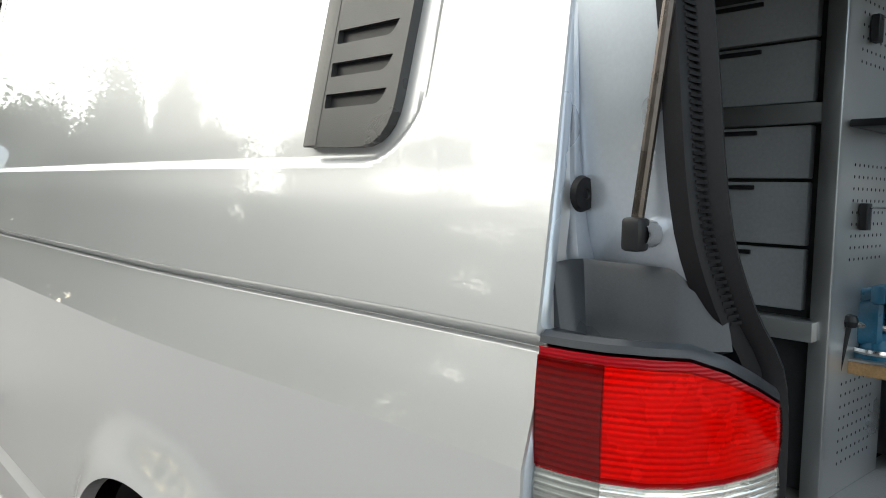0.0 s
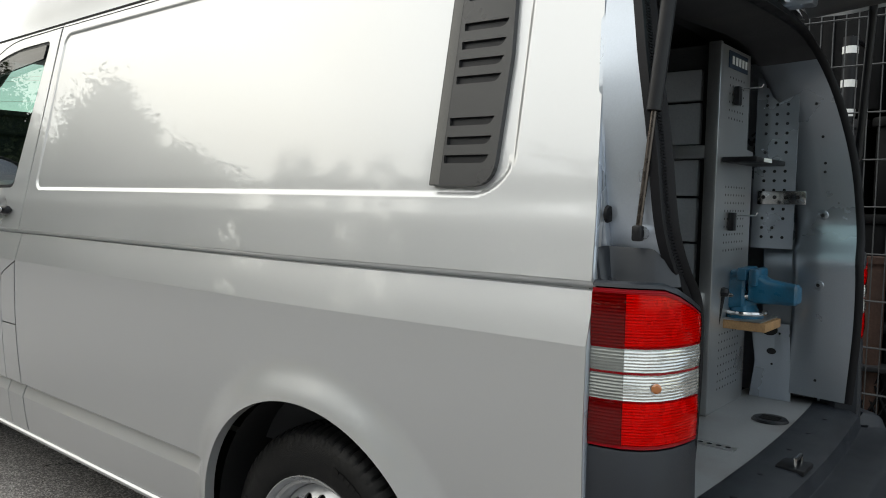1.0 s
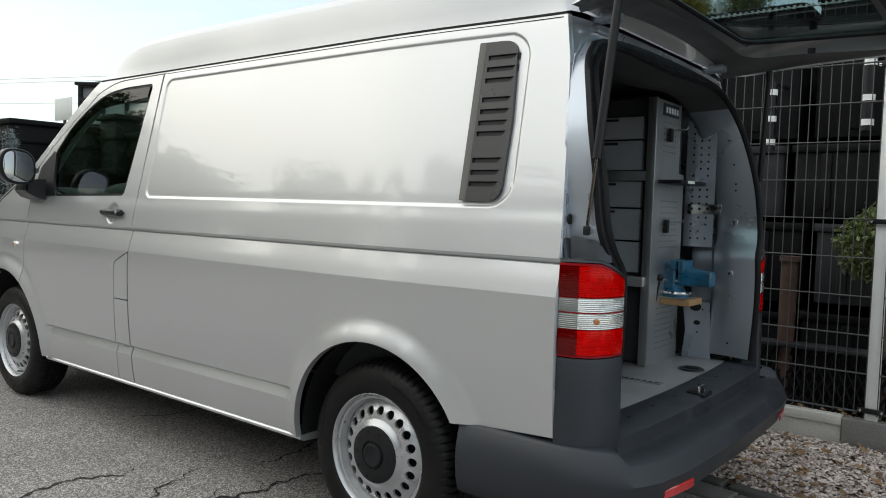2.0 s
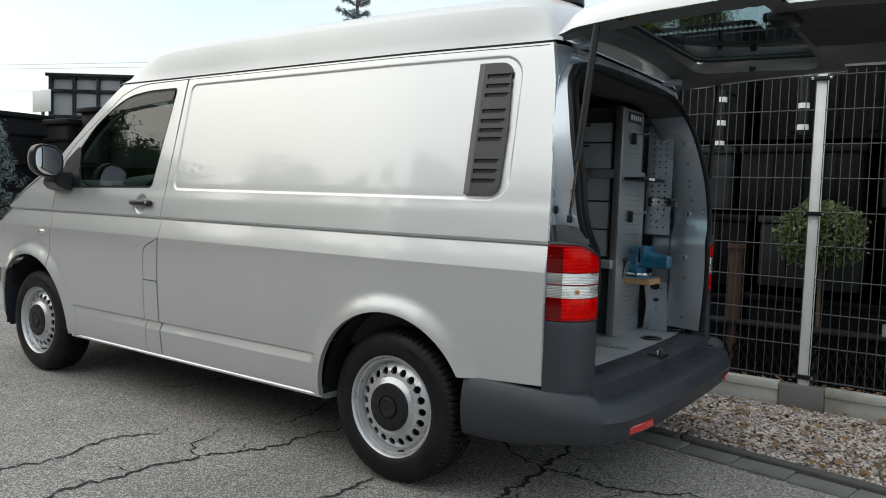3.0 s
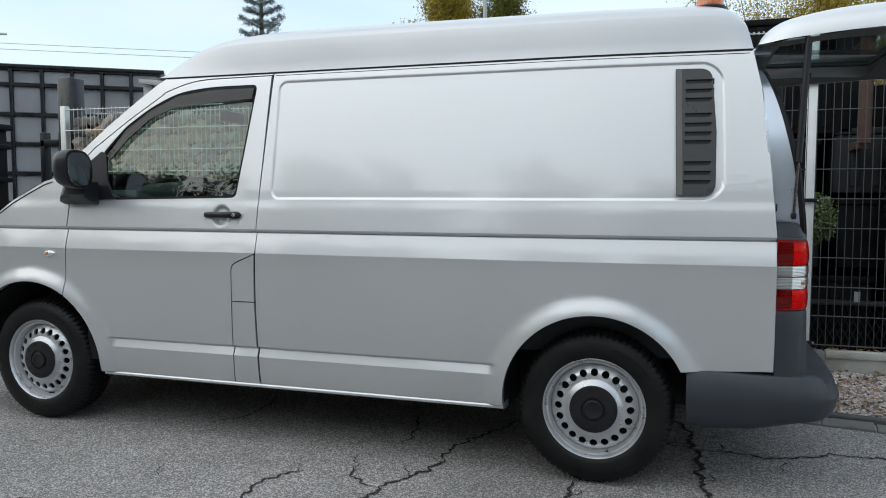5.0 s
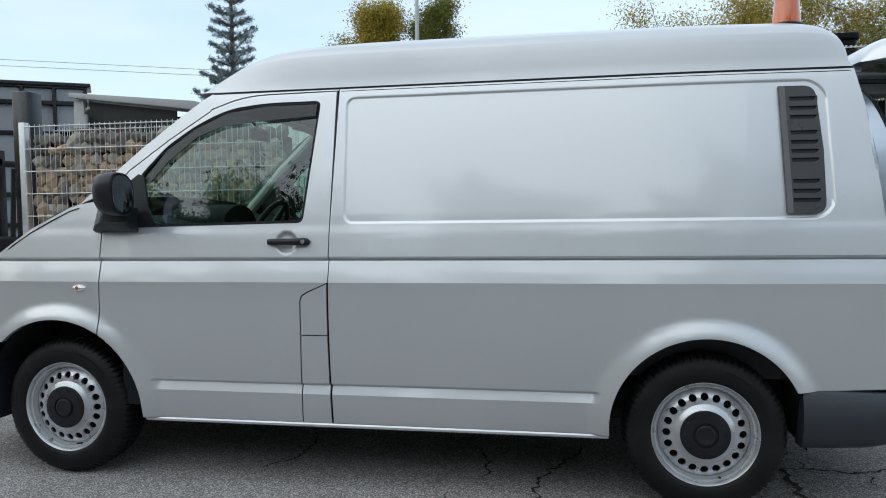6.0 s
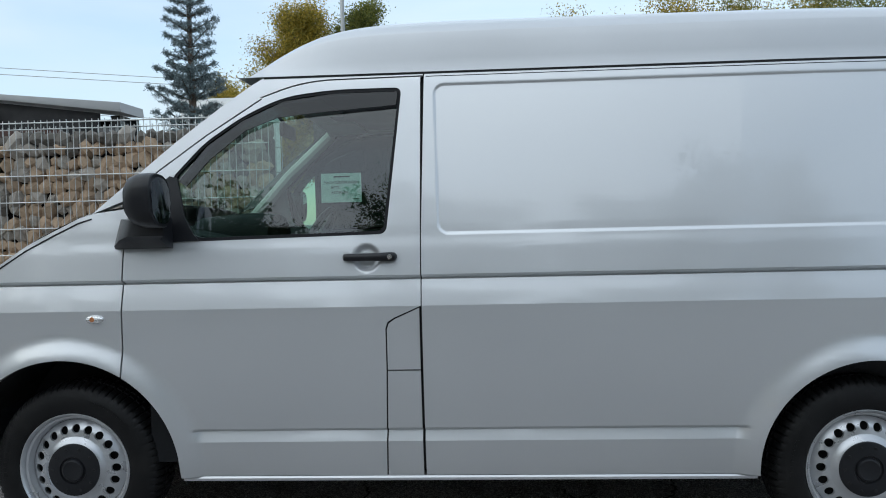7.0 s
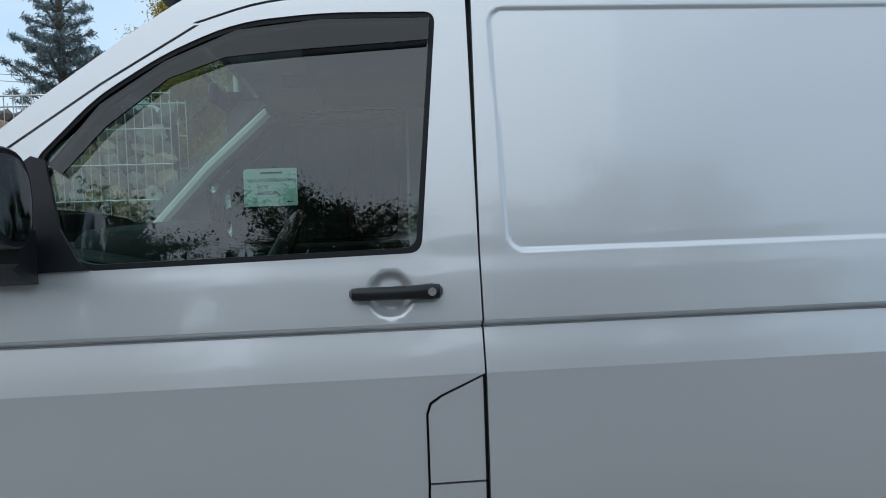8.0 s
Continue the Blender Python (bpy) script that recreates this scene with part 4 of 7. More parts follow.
IY = hermite([(0.53, 0.195), (0.80, 0.195), (0.95, 0.200), (1.03, 0.195), (1.09, 0.150), (1.16, 0.122), (1.30, 0.117), (1.44, 0.127), (1.55, 0.153), (1.65, 0.190), (1.70, 0.225), (1.74, 0.275)])
INNER = [(IX(z), IY(z), z) for x, y, z in OUTER if z < 1.745]
for q in ((3.670, 0.300, 1.758), (3.669, 0.325, 1.766), (3.668, 0.345, 1.772), (3.664, 0.43, 1.790), (3.661, 0.56, 1.800), (3.659, 0.74, 1.806), (3.658, 0.95, 1.808)):
    INNER.append(q)
both = lambda pts: pts + [(x, W - y, z) for x, y, z in reversed(pts[:-1])]
OUTER, INNER = both(OUTER), both(INNER)
rings = []
for o, i in zip(OUTER, INNER):
    o, i = Vector(o), Vector(i)
    sgn = 1 if o.y < 0.95 else -1
    kn = Vector((o.x + 0.004, i.y + 0.002 * sgn, i.z))
    sec = [o, o + Vector((0.002, 0.003 * sgn, 0)), o + Vector((0.002, 0.010 * sgn, 0)), o.lerp(kn, 0.25) + Vector((-0.008, 0, 0)), o.lerp(kn, 0.55) + Vector((-0.008, 0, 0)), o.lerp(kn, 0.62) + Vector((0.002, 0, 0)), o.lerp(kn, 0.92) + Vector((0.002, 0, 0)), kn + Vector((0.0, 0, 0)), kn.lerp(i, 0.15), kn.lerp(i, 0.5), i]
    rings.append([tuple(p) for p in sec])
part("door_aperture", loft(rings, False, False), JAMB, van, "silver painted rear door frame", sharp=60)
# inner reveal of the pillars
rings = []
for k, i in enumerate(INNER):
    c = Vector((i[0], 0.95, 1.15))
    d = Vector((0, c.y - i[1], (c.z - i[2]) * 0.55)).normalized()
    rings.append([tuple(Vector(i) + Vector((dx, 0, 0)) + d * g) for dx, g in ((0.0, 0.050), (-0.03, 0.058), (-0.10, 0.072), (-0.17, 0.082), (-0.185, 0.074), (-0.20, 0.045), (-0.30, 0.03))])
n0 = sum(1 for i in INNER[:len(INNER) // 2] if i[2] < 1.70)
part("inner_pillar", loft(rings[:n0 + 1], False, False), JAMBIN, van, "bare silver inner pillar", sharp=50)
# top stretch of the same reveal, in a darker material than the pillars
part("inner_header", loft(rings[n0:len(rings) - n0], False, False), DARKIN, van, "dark header over the rear opening", sharp=50)
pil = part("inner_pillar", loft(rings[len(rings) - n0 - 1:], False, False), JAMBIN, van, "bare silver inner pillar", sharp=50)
for x, z, r in ((3.70, 1.18, 0.016), (3.715, 0.945, 0.016)):
    part("pillar_boss", lathe([(0, 0.0), (r * 0.4, 0.0), (r * 0.5, 0.004), (r, 0.002), (r * 1.2, -0.002)], 16, pose(x, W - IY(z) - 0.072, z, 90)), JAMBIN, pil)
    part("boss_hole", lathe([(0, 0.0005), (r * 0.35, 0.0005)], 10, pose(x, W - IY(z) - 0.073, z, 90)), SEAM, pil)
for x, z in ((3.70, 1.33), (3.70, 1.36), (3.69, 1.45), (3.67, 1.56), (3.72, 0.62), (3.66, 0.80)):
    part("pillar_hole", lathe([(0, 0.0), (0.005, 0.0)], 8, pose(x, W - IY(z) - 0.0725, z, 90)), SEAM, pil)
seal = part("tailgate_seal", loft([[tuple(Vector(i) + Vector((dx, 0, 0)) + Vector((0, 0.95 - i[1], (1.15 - i[2]) * 0.55)).normalized() * g) for dx, g in ((-0.010, -0.002), (0.006, 0.0), (0.009, 0.008), (0.006, 0.026), (0.012, 0.029), (0.020, 0.038), (0.016, 0.048), (0.002, 0.052), (-0.010, 0.050))] for i in INNER]), RUBBER, van, "black rubber tailgate seal", sharp=60)
for side in (0, 1):
    bm = bmesh.new()
    for z in steps(1.08, 1.70, 0.0058):
        x, y = IX(z), IY(z) + 0.017
        y = y if side == 0 else W - y
        box(x + 0.004, x + 0.0098, y - 0.009, y + 0.009, z, z + 0.0030, bm=bm)
    part("corrugation", bm, RUBBER, seal, "finely ridged rubber strip", smooth=False)
for s in (lambda y: y, lambda y: W - y):
    plug = part("rubber_plug", lathe([(0, 0.006), (0.004, 0.0045), (0.005, 0.006), (0.0145, 0.005), (0.0165, 0.0)], 24, pose(3.7060, s(0.114), 1.186, 0, 90, 0)), RUBBER, van)
    part("plug_hole", lathe([(0, 0.0062), (0.0016, 0.0062)], 8, pose(3.7066, s(0.114), 1.186, 0, 90, 0)), SEAM, plug)

# cargo space
part("cargo_floor", prism([(1.75, 0.16), (2.54, 0.16), (2.54, 0.46), (3.46, 0.46), (3.46, 0.16), (3.735, 0.16), (3.735, W - 0.16), (3.46, W - 0.16), (3.46, W - 0.46), (2.54, W - 0.46), (2.54, W - 0.16), (1.75, W - 0.16)], 'z', 0.515, 0.53, 0.002), FLOORMAT, van, "grey cargo floor with worn patches")
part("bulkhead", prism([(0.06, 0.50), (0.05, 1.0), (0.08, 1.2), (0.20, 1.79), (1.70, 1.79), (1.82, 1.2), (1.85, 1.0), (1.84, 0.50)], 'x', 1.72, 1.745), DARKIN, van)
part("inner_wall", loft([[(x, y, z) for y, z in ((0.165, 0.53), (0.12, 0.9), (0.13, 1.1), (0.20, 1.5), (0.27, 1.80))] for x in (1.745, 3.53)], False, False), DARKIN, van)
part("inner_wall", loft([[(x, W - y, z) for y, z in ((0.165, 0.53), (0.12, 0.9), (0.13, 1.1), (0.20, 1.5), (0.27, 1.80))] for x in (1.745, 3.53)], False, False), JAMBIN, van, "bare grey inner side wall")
bm = loft([[(x, y, z) for x, z in ((3.725, 0.531), (3.74, 0.535), (3.845, 0.528), (3.868, 0.515), (3.875, 0.47), (3.90, 0.462))] for y in steps(0.20, 1.70, 0.1)], False, False)
for v in bm.verts:
    v.co.x += 0.03 * (1 - ((v.co.y - 0.95) / 0.75) ** 2) - 0.02
thr = part("threshold", bm, PLASTIC, van, "dark grey loading sill")
for y in (0.42, 0.62, 0.82, 1.08, 1.28, 1.48):
    part("screw_cap", lathe([(0, 0.003), (0.007, 0.002), (0.009, 0)], 10, pose(3.79, y, 0.532)), BLACK, thr)
lt = part("latch_striker", tube([(3.845, 0.925, 0.515), (3.845, 0.925, 0.555), (3.845, 0.975, 0.555), (3.845, 0.975, 0.515)], 0.0055, 8), CHROME, van, "steel tailgate latch loop")
part("latch_plate", box(3.80, 3.872, 0.905, 0.995, 0.520, 0.536, 0.004), BLACK, lt)
dr = part("floor_drain", lathe([(0, 0.535), (0.03, 0.535), (0.032, 0.538), (0.05, 0.538), (0.056, 0.531)], 32, pose(3.66, 1.35, 0)), BLACK, van, "round black floor cover")
for k in range(5):
    part("drain_slot", box(3.63, 3.69, 1.33 + k * 0.01 - 0.001, 1.33 + k * 0.01 + 0.003, 0.5355, 0.540), SEAM, dr)
rl = part("lashing_rail", box(3.30, 3.68, 0.955, 0.985, 0.530, 0.534, 0.001), ALU, van, "perforated lashing rail in the floor")
for k in range(14):
    part("rail_hole", lathe([(0, 0.5346), (0.008, 0.5346)], 10, pose(3.32 + k * 0.026, 0.97, 0)), SEAM, rl)

# tail lamps: a wrapped plan curve through four bands
PLAN = [(3.711, 0.058), (3.740, 0.062), (3.770, 0.070), (3.800, 0.088), (3.820, 0.112), (3.834, 0.146), (3.842, 0.185), (3.845, 0.220), (3.838, 0.232)]


def lamp_band(z0, z1, top_drop, i0, i1, grow, s, n=7, ribs=0.0):
    """One moulded band of the lamp between two heights, over a stretch of the plan curve; ribs: depth of its prisms."""
    pts = PLAN[i0:i1 + 1]
    rows = []
    for k in range(n + 1):
        t = k / n
        g = grow * math.sin(math.pi * t) * 0.6 + grow * 0.4 - ribs * (k % 2)
        row = []
        for j, (x, y) in enumerate(pts):
            d = Vector((x - 3.68, y - 0.30)).normalized()
            u = (i0 + j) / (len(PLAN) - 1)
            z = z0 + (z1 - z0 - top_drop * smooth01((u - 0.45) / 0.55)) * t
            row.append((x + d.x * g, s(y + d.y * g), z))
        rows.append(row + [(3.70, s(0.12), row[0][2]) if i0 == 0 else (3.74, s(0.15), row[0][2])])
    return loft(rows, True, True)


for s in (lambda y: y, lambda y: W - y):
    lamp = part("tail_lamp", lamp_band(0.776, 1.057, 0.055, 0, 8, 0.0, s), REDDARK, van, "red and clear tail lamp")
    for nm, z0, z1, drop, i0, i1, shell, back, lab in (
            ("outer_section", 0.956, 1.050, 0.050, 0, 2, DEEPREDGLASS, DULLBACK, "dark red upper outer lens"),
            ("brake_section", 0.956, 1.050, 0.050, 2, 8, REDGLASS, REFLECTOR, "bright red upper lens"),
            ("clear_section", 0.9105, 0.955, 0.0, 2, 8, CLEARGLASS, CLEAR, "clear ribbed lens"),
            ("clear_section", 0.860, 0.9098, 0.0, 2, 8, CLEARGLASS, CLEAR, "clear ribbed lens"),
            ("side_section", 0.9105, 0.955, 0.0, 0, 2, CLEARGLASS, CLEARDARK, "grey ribbed side lens"),
            ("side_section", 0.860, 0.9098, 0.0, 0, 2, CLEARGLASS, CLEARDARK, "grey ribbed side lens"),
            ("lower_section", 0.782, 0.859, 0.0, 2, 8, REDGLASS, REFLECTOR, "bright red lower lens"),
            ("lower_outer_section", 0.782, 0.859, 0.0, 0, 2, DEEPREDGLASS, DULLBACK, "dark red lower outer lens")):
        sec = part(nm, lamp_band(z0, z1, drop, i0, i1, 0.0052, s), shell, lamp, lab)
        sec.visible_shadow = False
        part("reflector", lamp_band(z0 + 0.002, z1 - 0.002, drop, i0, i1, 0.0026, s, 2 * max(6, round((z1 - z0) / 0.0062)), 0.0011), back, sec, sharp=20)
    part("indicator_bulb", lathe([(0, 0.003), (0.006, 0.0025), (0.009, 0)], 12, pose(3.8185, s(0.0990), 0.886, 0, 90, -55 if s(0) == 0 else 55)), AMBER, lamp)
    # black tray over the lamp
    rows = []
    for z, k in ((1.060, 1.0), (1.066, 0.992), (1.070, 0.965)):
        rows.append([(3.69 + (x - 3.69) * k, s(0.30 + (y - 0.30) * k), z - 0.055 * smooth01((j / 8 - 0.45) / 0.55)) for j, (x, y) in enumerate(PLAN)] + [(3.72, s(0.22), z - 0.03), (3.70, s(0.09), z)])
    tray = part("lamp_tray", loft(rows, True, True), TRAY, van, "black plastic tray above the lamp")
    wall = [(3.704, 0.080, 1.0, 0.0, 1.122), (3.707, 0.084, 1.0, 0.0, 1.127), (3.710, 0.098, 1.0, -0.05, 1.129), (3.712, 0.112, 0.9, -0.45, 1.129), (3.722, 0.120, 0.5, -0.9, 1.128),
            (3.750, 0.126, 0.2, -1.0, 1.127), (3.790, 0.134, 0.2, -1.0, 1.126), (3.804, 0.142, 0.5, -0.8, 1.122), (3.818, 0.165, 0.9, -0.4, 1.100)]
    part("tray_back", loft([[(x + nx * 0.014, s(y + ny * 0.014), 1.060), (x + nx * 0.010, s(y + ny * 0.010), 1.074), (x + nx * 0.002, s(y + ny * 0.002), zt - 0.005), (x, s(y), zt), (x - nx * 0.010, s(y - ny * 0.010), zt - 0.002), (x - nx * 0.012, s(y - ny * 0.012), 1.05)] for x, y, nx, ny, zt in wall], True, True), TRAY, tray)
    # moulded corner under the lamp
    rows = []
    for z, g in ((0.485, 0.012), (0.60, 0.010), (0.70, 0.006), (0.760, 0.003), (0.772, -0.002)):
        rows.append([(x + (x - 3.68) * g * 3, s(y - g * (0.3 - y) * 2), z) for x, y in PLAN] + [(3.78, s(0.240), z), (3.70, s(0.18), z)])
    part("corner_moulding", loft(rows), PLASTIC, van, "dark grey plastic corner below the lamp")

# rear bumper swept round the plan
path = [(3.378, 0.038, 0.0), (3.50, 0.040, 0.0), (3.64, 0.046, 0.05), (3.76, 0.060, 0.07), (3.83, 0.080, 0.10), (3.872, 0.104, 0.14), (3.896, 0.126, 0.30), (3.910, 0.144, 0.85), (3.920, 0.158, 1.0), (3.955, 0.240, 1.0), (3.976, 0.40, 1.0), (3.986, 0.65, 1.0), (3.990, 0.95, 1.0)]
path = path + [(x, W - y, k) for x, y, k in reversed(path[:-1])]
rows = []
for i, (x, y, k) in enumerate(path):
    a, b = path[max(i - 1, 0)], path[min(i + 1, len(path) - 1)]
    d = Vector((b[0] - a[0], b[1] - a[1])).normalized()
    n = Vector((d.y, -d.x))          # outward
    up = 0.045 * (1 - k)
    rise = 0.040 * smooth01((x - 3.55) / 0.30)
    ridge = smooth01((x - 3.60) / 0.25)
    sec = [(-0.16 * k - 0.02, 0.470 + up), (-0.05 * k - 0.004, 0.4685 + up), (0.003, 0.466 + up), (0.010, 0.459 + up), (0.020 + 0.004 * ridge, 0.432 + up * 0.7 - 0.012 * ridge), (0.026 + 0.006 * ridge, 0.418 + up * 0.4 - 0.010 * ridge),
           (0.028, 0.39 + rise * 0.2), (0.022, 0.335 + rise * 0.7), (0.010, 0.292 + rise), (-0.004, 0.279 + rise), (-0.02, 0.273 + rise), (-0.10, 0.270 + rise)]
    rows.append([(x + n.x * o, y + n.y * o, z) for o, z in sec])
bumper = part("rear_bumper", loft(rows, True, True), PLASTIC, van, "dark grey plastic rear bumper", sharp=50)
for s, sgn in ((lambda y: y, 1), (lambda y: W - y, -1)):
    part("reflector", loft([[(x + dx, s(y), 0.345 + z) for z, dx in ((0, 0), (0.004, 0.004), (0.026, 0.004), (0.030, 0))] for x, y in ((3.9785, 0.270), (3.9930, 0.33), (4.0025, 0.40), (4.006, 0.44))], True, True), REFLECT, bumper, "red reflector strip")

# tailgate, raised on its struts
YO = 0.15
z_out = hermite([(3.632, 1.862), (3.65, 1.905), (3.69, 1.945), (3.76, 1.975), (3.95, 2.01), (4.20, 2.022), (4.45, 2.005), (4.70, 1.985), (4.92, 1.955), (4.95, 1.935)])
z_edge = hermite([(3.632, 1.856), (3.70, 1.862), (3.95, 1.885), (4.20, 1.898), (4.43, 1.905), (4.70, 1.900), (4.95, 1.895)])
rows = []
for x in steps(3.632, 3.72, 0.0147) + steps(3.75, 4.425, 0.045) + [4.432, 4.44] + steps(4.47, 4.95, 0.048):
    k = smooth01((x - 4.428) / 0.01)
    e = YO + 0.05 * smooth01((3.75 - x) / 0.12) + 0.16 * k
    zo, ze = z_out(x), z_edge(x)
    row = []
    for y, t in ((0.0, 0.0), (0.004, 0.22), (0.014, 0.45), (0.035, 0.68), (0.07, 0.84), (0.16, 0.95), (0.35, 0.99), (0.80 - e + 0.15, 1.0)):
        row.append((x, e + y, ze + (zo - ze) * t))
    rows.append(row + [(p[0], W - p[1], p[2]) for p in reversed(row)])
bm = loft(rows, False, False)
bmesh.ops.delete(bm, geom=[f for f in bm.faces if 3.765 < f.calc_center_median().x < 4.335 and 0.31 < f.calc_center_median().y < W - 0.31], context='FACES')
gate = part("tailgate", bm, PAINT, van, "open silver tailgate raised overhead", sharp=50)
# inner frame with the window opening
bm = bmesh.new()
loops = []
holes = [rounded([(3.76, 0.36), (4.33, 0.29), (4.33, 1.61), (3.76, 1.54)], [0.09, 0.06, 0.06, 0.09], 6)]
outl = rounded([(3.64, 0.21), (4.428, YO + 0.004), (4.436, YO + 0.165), (4.945, 0.33), (4.945, 1.57), (4.436, W - YO - 0.165), (4.428, W - YO - 0.004), (3.64, 1.69)], [0.05, 0.0, 0.0, 0.05, 0.05, 0.0, 0.0, 0.05])
for pts in [outl] + holes:
    vs = [bm.verts.new((p[0], p[1], 0)) for p in pts]
    loops += [bm.edges.new((vs[k], vs[(k + 1) % len(vs)])) for k in range(len(vs))]
bmesh.ops.triangle_fill(bm, use_beauty=True, edges=loops, normal=(0, 0, -1))
for axis, cuts in (((1, 0, 0), steps(3.66, 4.93, 0.045)), ((0, 1, 0), steps(0.2, 1.7, 0.05))):
    for c in cuts:
        bmesh.ops.bisect_plane(bm, geom=bm.verts[:] + bm.edges[:] + bm.faces[:], dist=1e-5, plane_co=Vector(axis) * c, plane_no=axis)
for v in bm.verts:
    x, y = v.co.x, v.co.y
    e = min(y, W - y) - YO
    bow = 0.050 * math.sin(math.pi * min(1, max(0, (y - YO) / (W - 2 * YO)))) ** 0.8
    ridge = 0.020 * math.exp(-((e - 0.11) / 0.05) ** 2)
    dx, dy = max(abs(x - 4.025) - 0.245, 0), max(abs(y - 0.95) - 0.57, 0)
    near = math.exp(-(math.hypot(dx, dy) / 0.05) ** 2)
    v.co.z = z_edge(x) + 0.004 + bow * smooth01(e / 0.3) - ridge + 0.012 * near
# downward-facing silver sheet, its shade painted in by the darker GATEIN
part("inner_frame", bm, GATEIN, gate, "silver inner frame of the tailgate, colour darkened for shade", sharp=60)
tg = part("tailgate_window", prism(rounded([(3.75, 0.34), (4.34, 0.27), (4.34, 1.63), (3.75, 1.56)], [0.09, 0.06, 0.06, 0.09], 6), 'z', 1.976, 1.980), DARKGLASS, gate, "dark tinted tailgate window")
tg.visible_shadow = False
part("window_gasket", tube([(p[0], p[1], 1.972) for p in holes[0] + holes[0][:1]], 0.010, 8, caps=False), RUBBER, gate)
part("inner_liner", loft([[(x, y, z_edge(x) + 0.072 - dz) for y, dz in ((0.38, 0.0), (0.42, 0.025), (0.95, 0.03), (1.48, 0.025), (1.52, 0.0))] for x, q in ((4.36, 0), (4.40, 1), (4.65, 1), (4.90, 1))], False, False), DARKIN, gate, "dark tailgate lining")
part("grab_handle", box(4.30, 4.40, 0.62, 0.78, 1.925, 1.965, 0.012), BLACK, gate)
part("lock_catch", lathe([(0, 0.0), (0.012, 0.0), (0.016, 0.012), (0.016, 0.03)], 12, pose(4.02, 1.60, 1.905)), BLACK, gate)
for s, tz in ((lambda y: y, 1.868), (lambda y: W - y, 1.885)):
    a, b = Vector((3.772, s(0.101), 1.154)), Vector((3.815, s(0.165), tz))
    mid = a.lerp(b, 0.30)
    st = part("gas_strut", tube([mid, b], 0.0135, 12), BLACK, van, "black gas strut")
    part("piston_rod", tube([a, mid + (b - a) * 0.01], 0.0055, 10), STEELDARK, st)
    part("ball_socket", box(a.x - 0.009, a.x + 0.009, a.y - 0.009, a.y + 0.009, a.z - 0.014, a.z + 0.014, 0.004), BLACK, st)
    part("ball_stud", lathe([(0, 0.012), (0.008, 0.010), (0.012, 0.0), (0.012, -0.02)], 12, pose(a.x, a.y + (0.022 if s(0) == 0 else -0.022), a.z, -90 if s(0) == 0 else 90, 0, 0)), CHROME, st)
    part("hinge", box(3.60, 3.70, s(0.42) - 0.03, s(0.42) + 0.03, 1.845, 1.875, 0.008), JAMB, gate)

# ---- cab interior ----
dash = part("dashboard", loft([[(x, y, z) for x, z in ((0.20, 0.85), (0.14, 1.24), (0.22, 1.262), (0.42, 1.245), (0.58, 1.215), (0.64, 1.16), (0.66, 1.02), (0.60, 0.85))] for y in (0.10, 0.16, 0.40, 0.95, 1.50, 1.74, 1.80)]), DASH, van, "dark grey dashboard")
bm = bmesh.new()
for y0 in (0.16, 1.58):
    for k in range(6):
        box(0.635, 0.668, y0, y0 + 0.15, 1.075 + k * 0.018, 1.084 + k * 0.018, 0.002, bm=bm)
part("air_vent", bm, BLACK, dash)
part("instrument_hood", loft([[(x, 0.55 + math.cos(a) * 0.20 * k, 1.20 + math.sin(a) * 0.11 * k) for a in [math.pi * q / 10 for q in range(11)]] for x, k in ((0.36, 0.9), (0.58, 1.05), (0.70, 1.0))]), DASH, dash)
mw = pose(0.845, 0.56, 1.155, 0, -62, 0)
sw = part("steering_wheel", tube([mw @ Vector((0.188 * math.cos(a), 0.188 * math.sin(a), 0)) for a in [2 * math.pi * k / 40 for k in range(41)]], 0.015, 10, caps=False), BLACK, van, "black steering wheel")
part("wheel_hub", lathe([(0, 0.02), (0.05, 0.018), (0.072, 0.0), (0.06, -0.03), (0, -0.04)], 24, mw), BLACK, sw)
for a in (20, 160, 270):
    part("spoke", tube([mw @ Vector((0.05 * math.cos(radians(a)), 0.05 * math.sin(radians(a)), -0.005)), mw @ Vector((0.182 * math.cos(radians(a)), 0.182 * math.sin(radians(a)), 0))], 0.016, 8, taper=[0.022, 0.013]), BLACK, sw)
part("steering_column", tube([mw @ Vector((0, 0, -0.03)), (0.55, 0.56, 1.0)], 0.05, 14), DASH, sw)


def seat(y0, y1, nhead):
    base = part("seat", box(1.02, 1.50, y0, y1, 0.78, 0.96, 0.05, 3), SEATGREY, van, "grey and dark red cab seat")
    part("backrest", loft([[(x + (z - 0.95) * 0.22, y, z) for x, y in ((1.44, y0 + i), (1.415, y0 + 0.06 + i), (1.43, (y0 + y1) / 2), (1.415, y1 - 0.06 - i), (1.44, y1 - i), (1.55, y1 - i), (1.56, (y0 + y1) / 2), (1.55, y0 + i))] for z, i in ((0.90, 0.01), (1.10, 0.0), (1.35, 0.015), (1.46, 0.06), (1.49, 0.12))]), SEATGREY, base)
    part("seat_cushion", box(1.0, 1.46, y0 + 0.05, y1 - 0.05, 0.94, 0.985, 0.02), SEATRED, base)
    for k in range(nhead):
        yc = y0 + (k + 0.5) * (y1 - y0) / nhead
        hd = part("headrest", box(1.555, 1.645, yc - 0.12, yc + 0.12, 1.53, 1.69, 0.03, 3), SEATGREY, base)
        for d in (-0.05, 0.05):
            part("headrest_post", tube([(1.58, yc + d, 1.46), (1.60, yc + d, 1.56)], 0.006, 8), CHROME, hd)


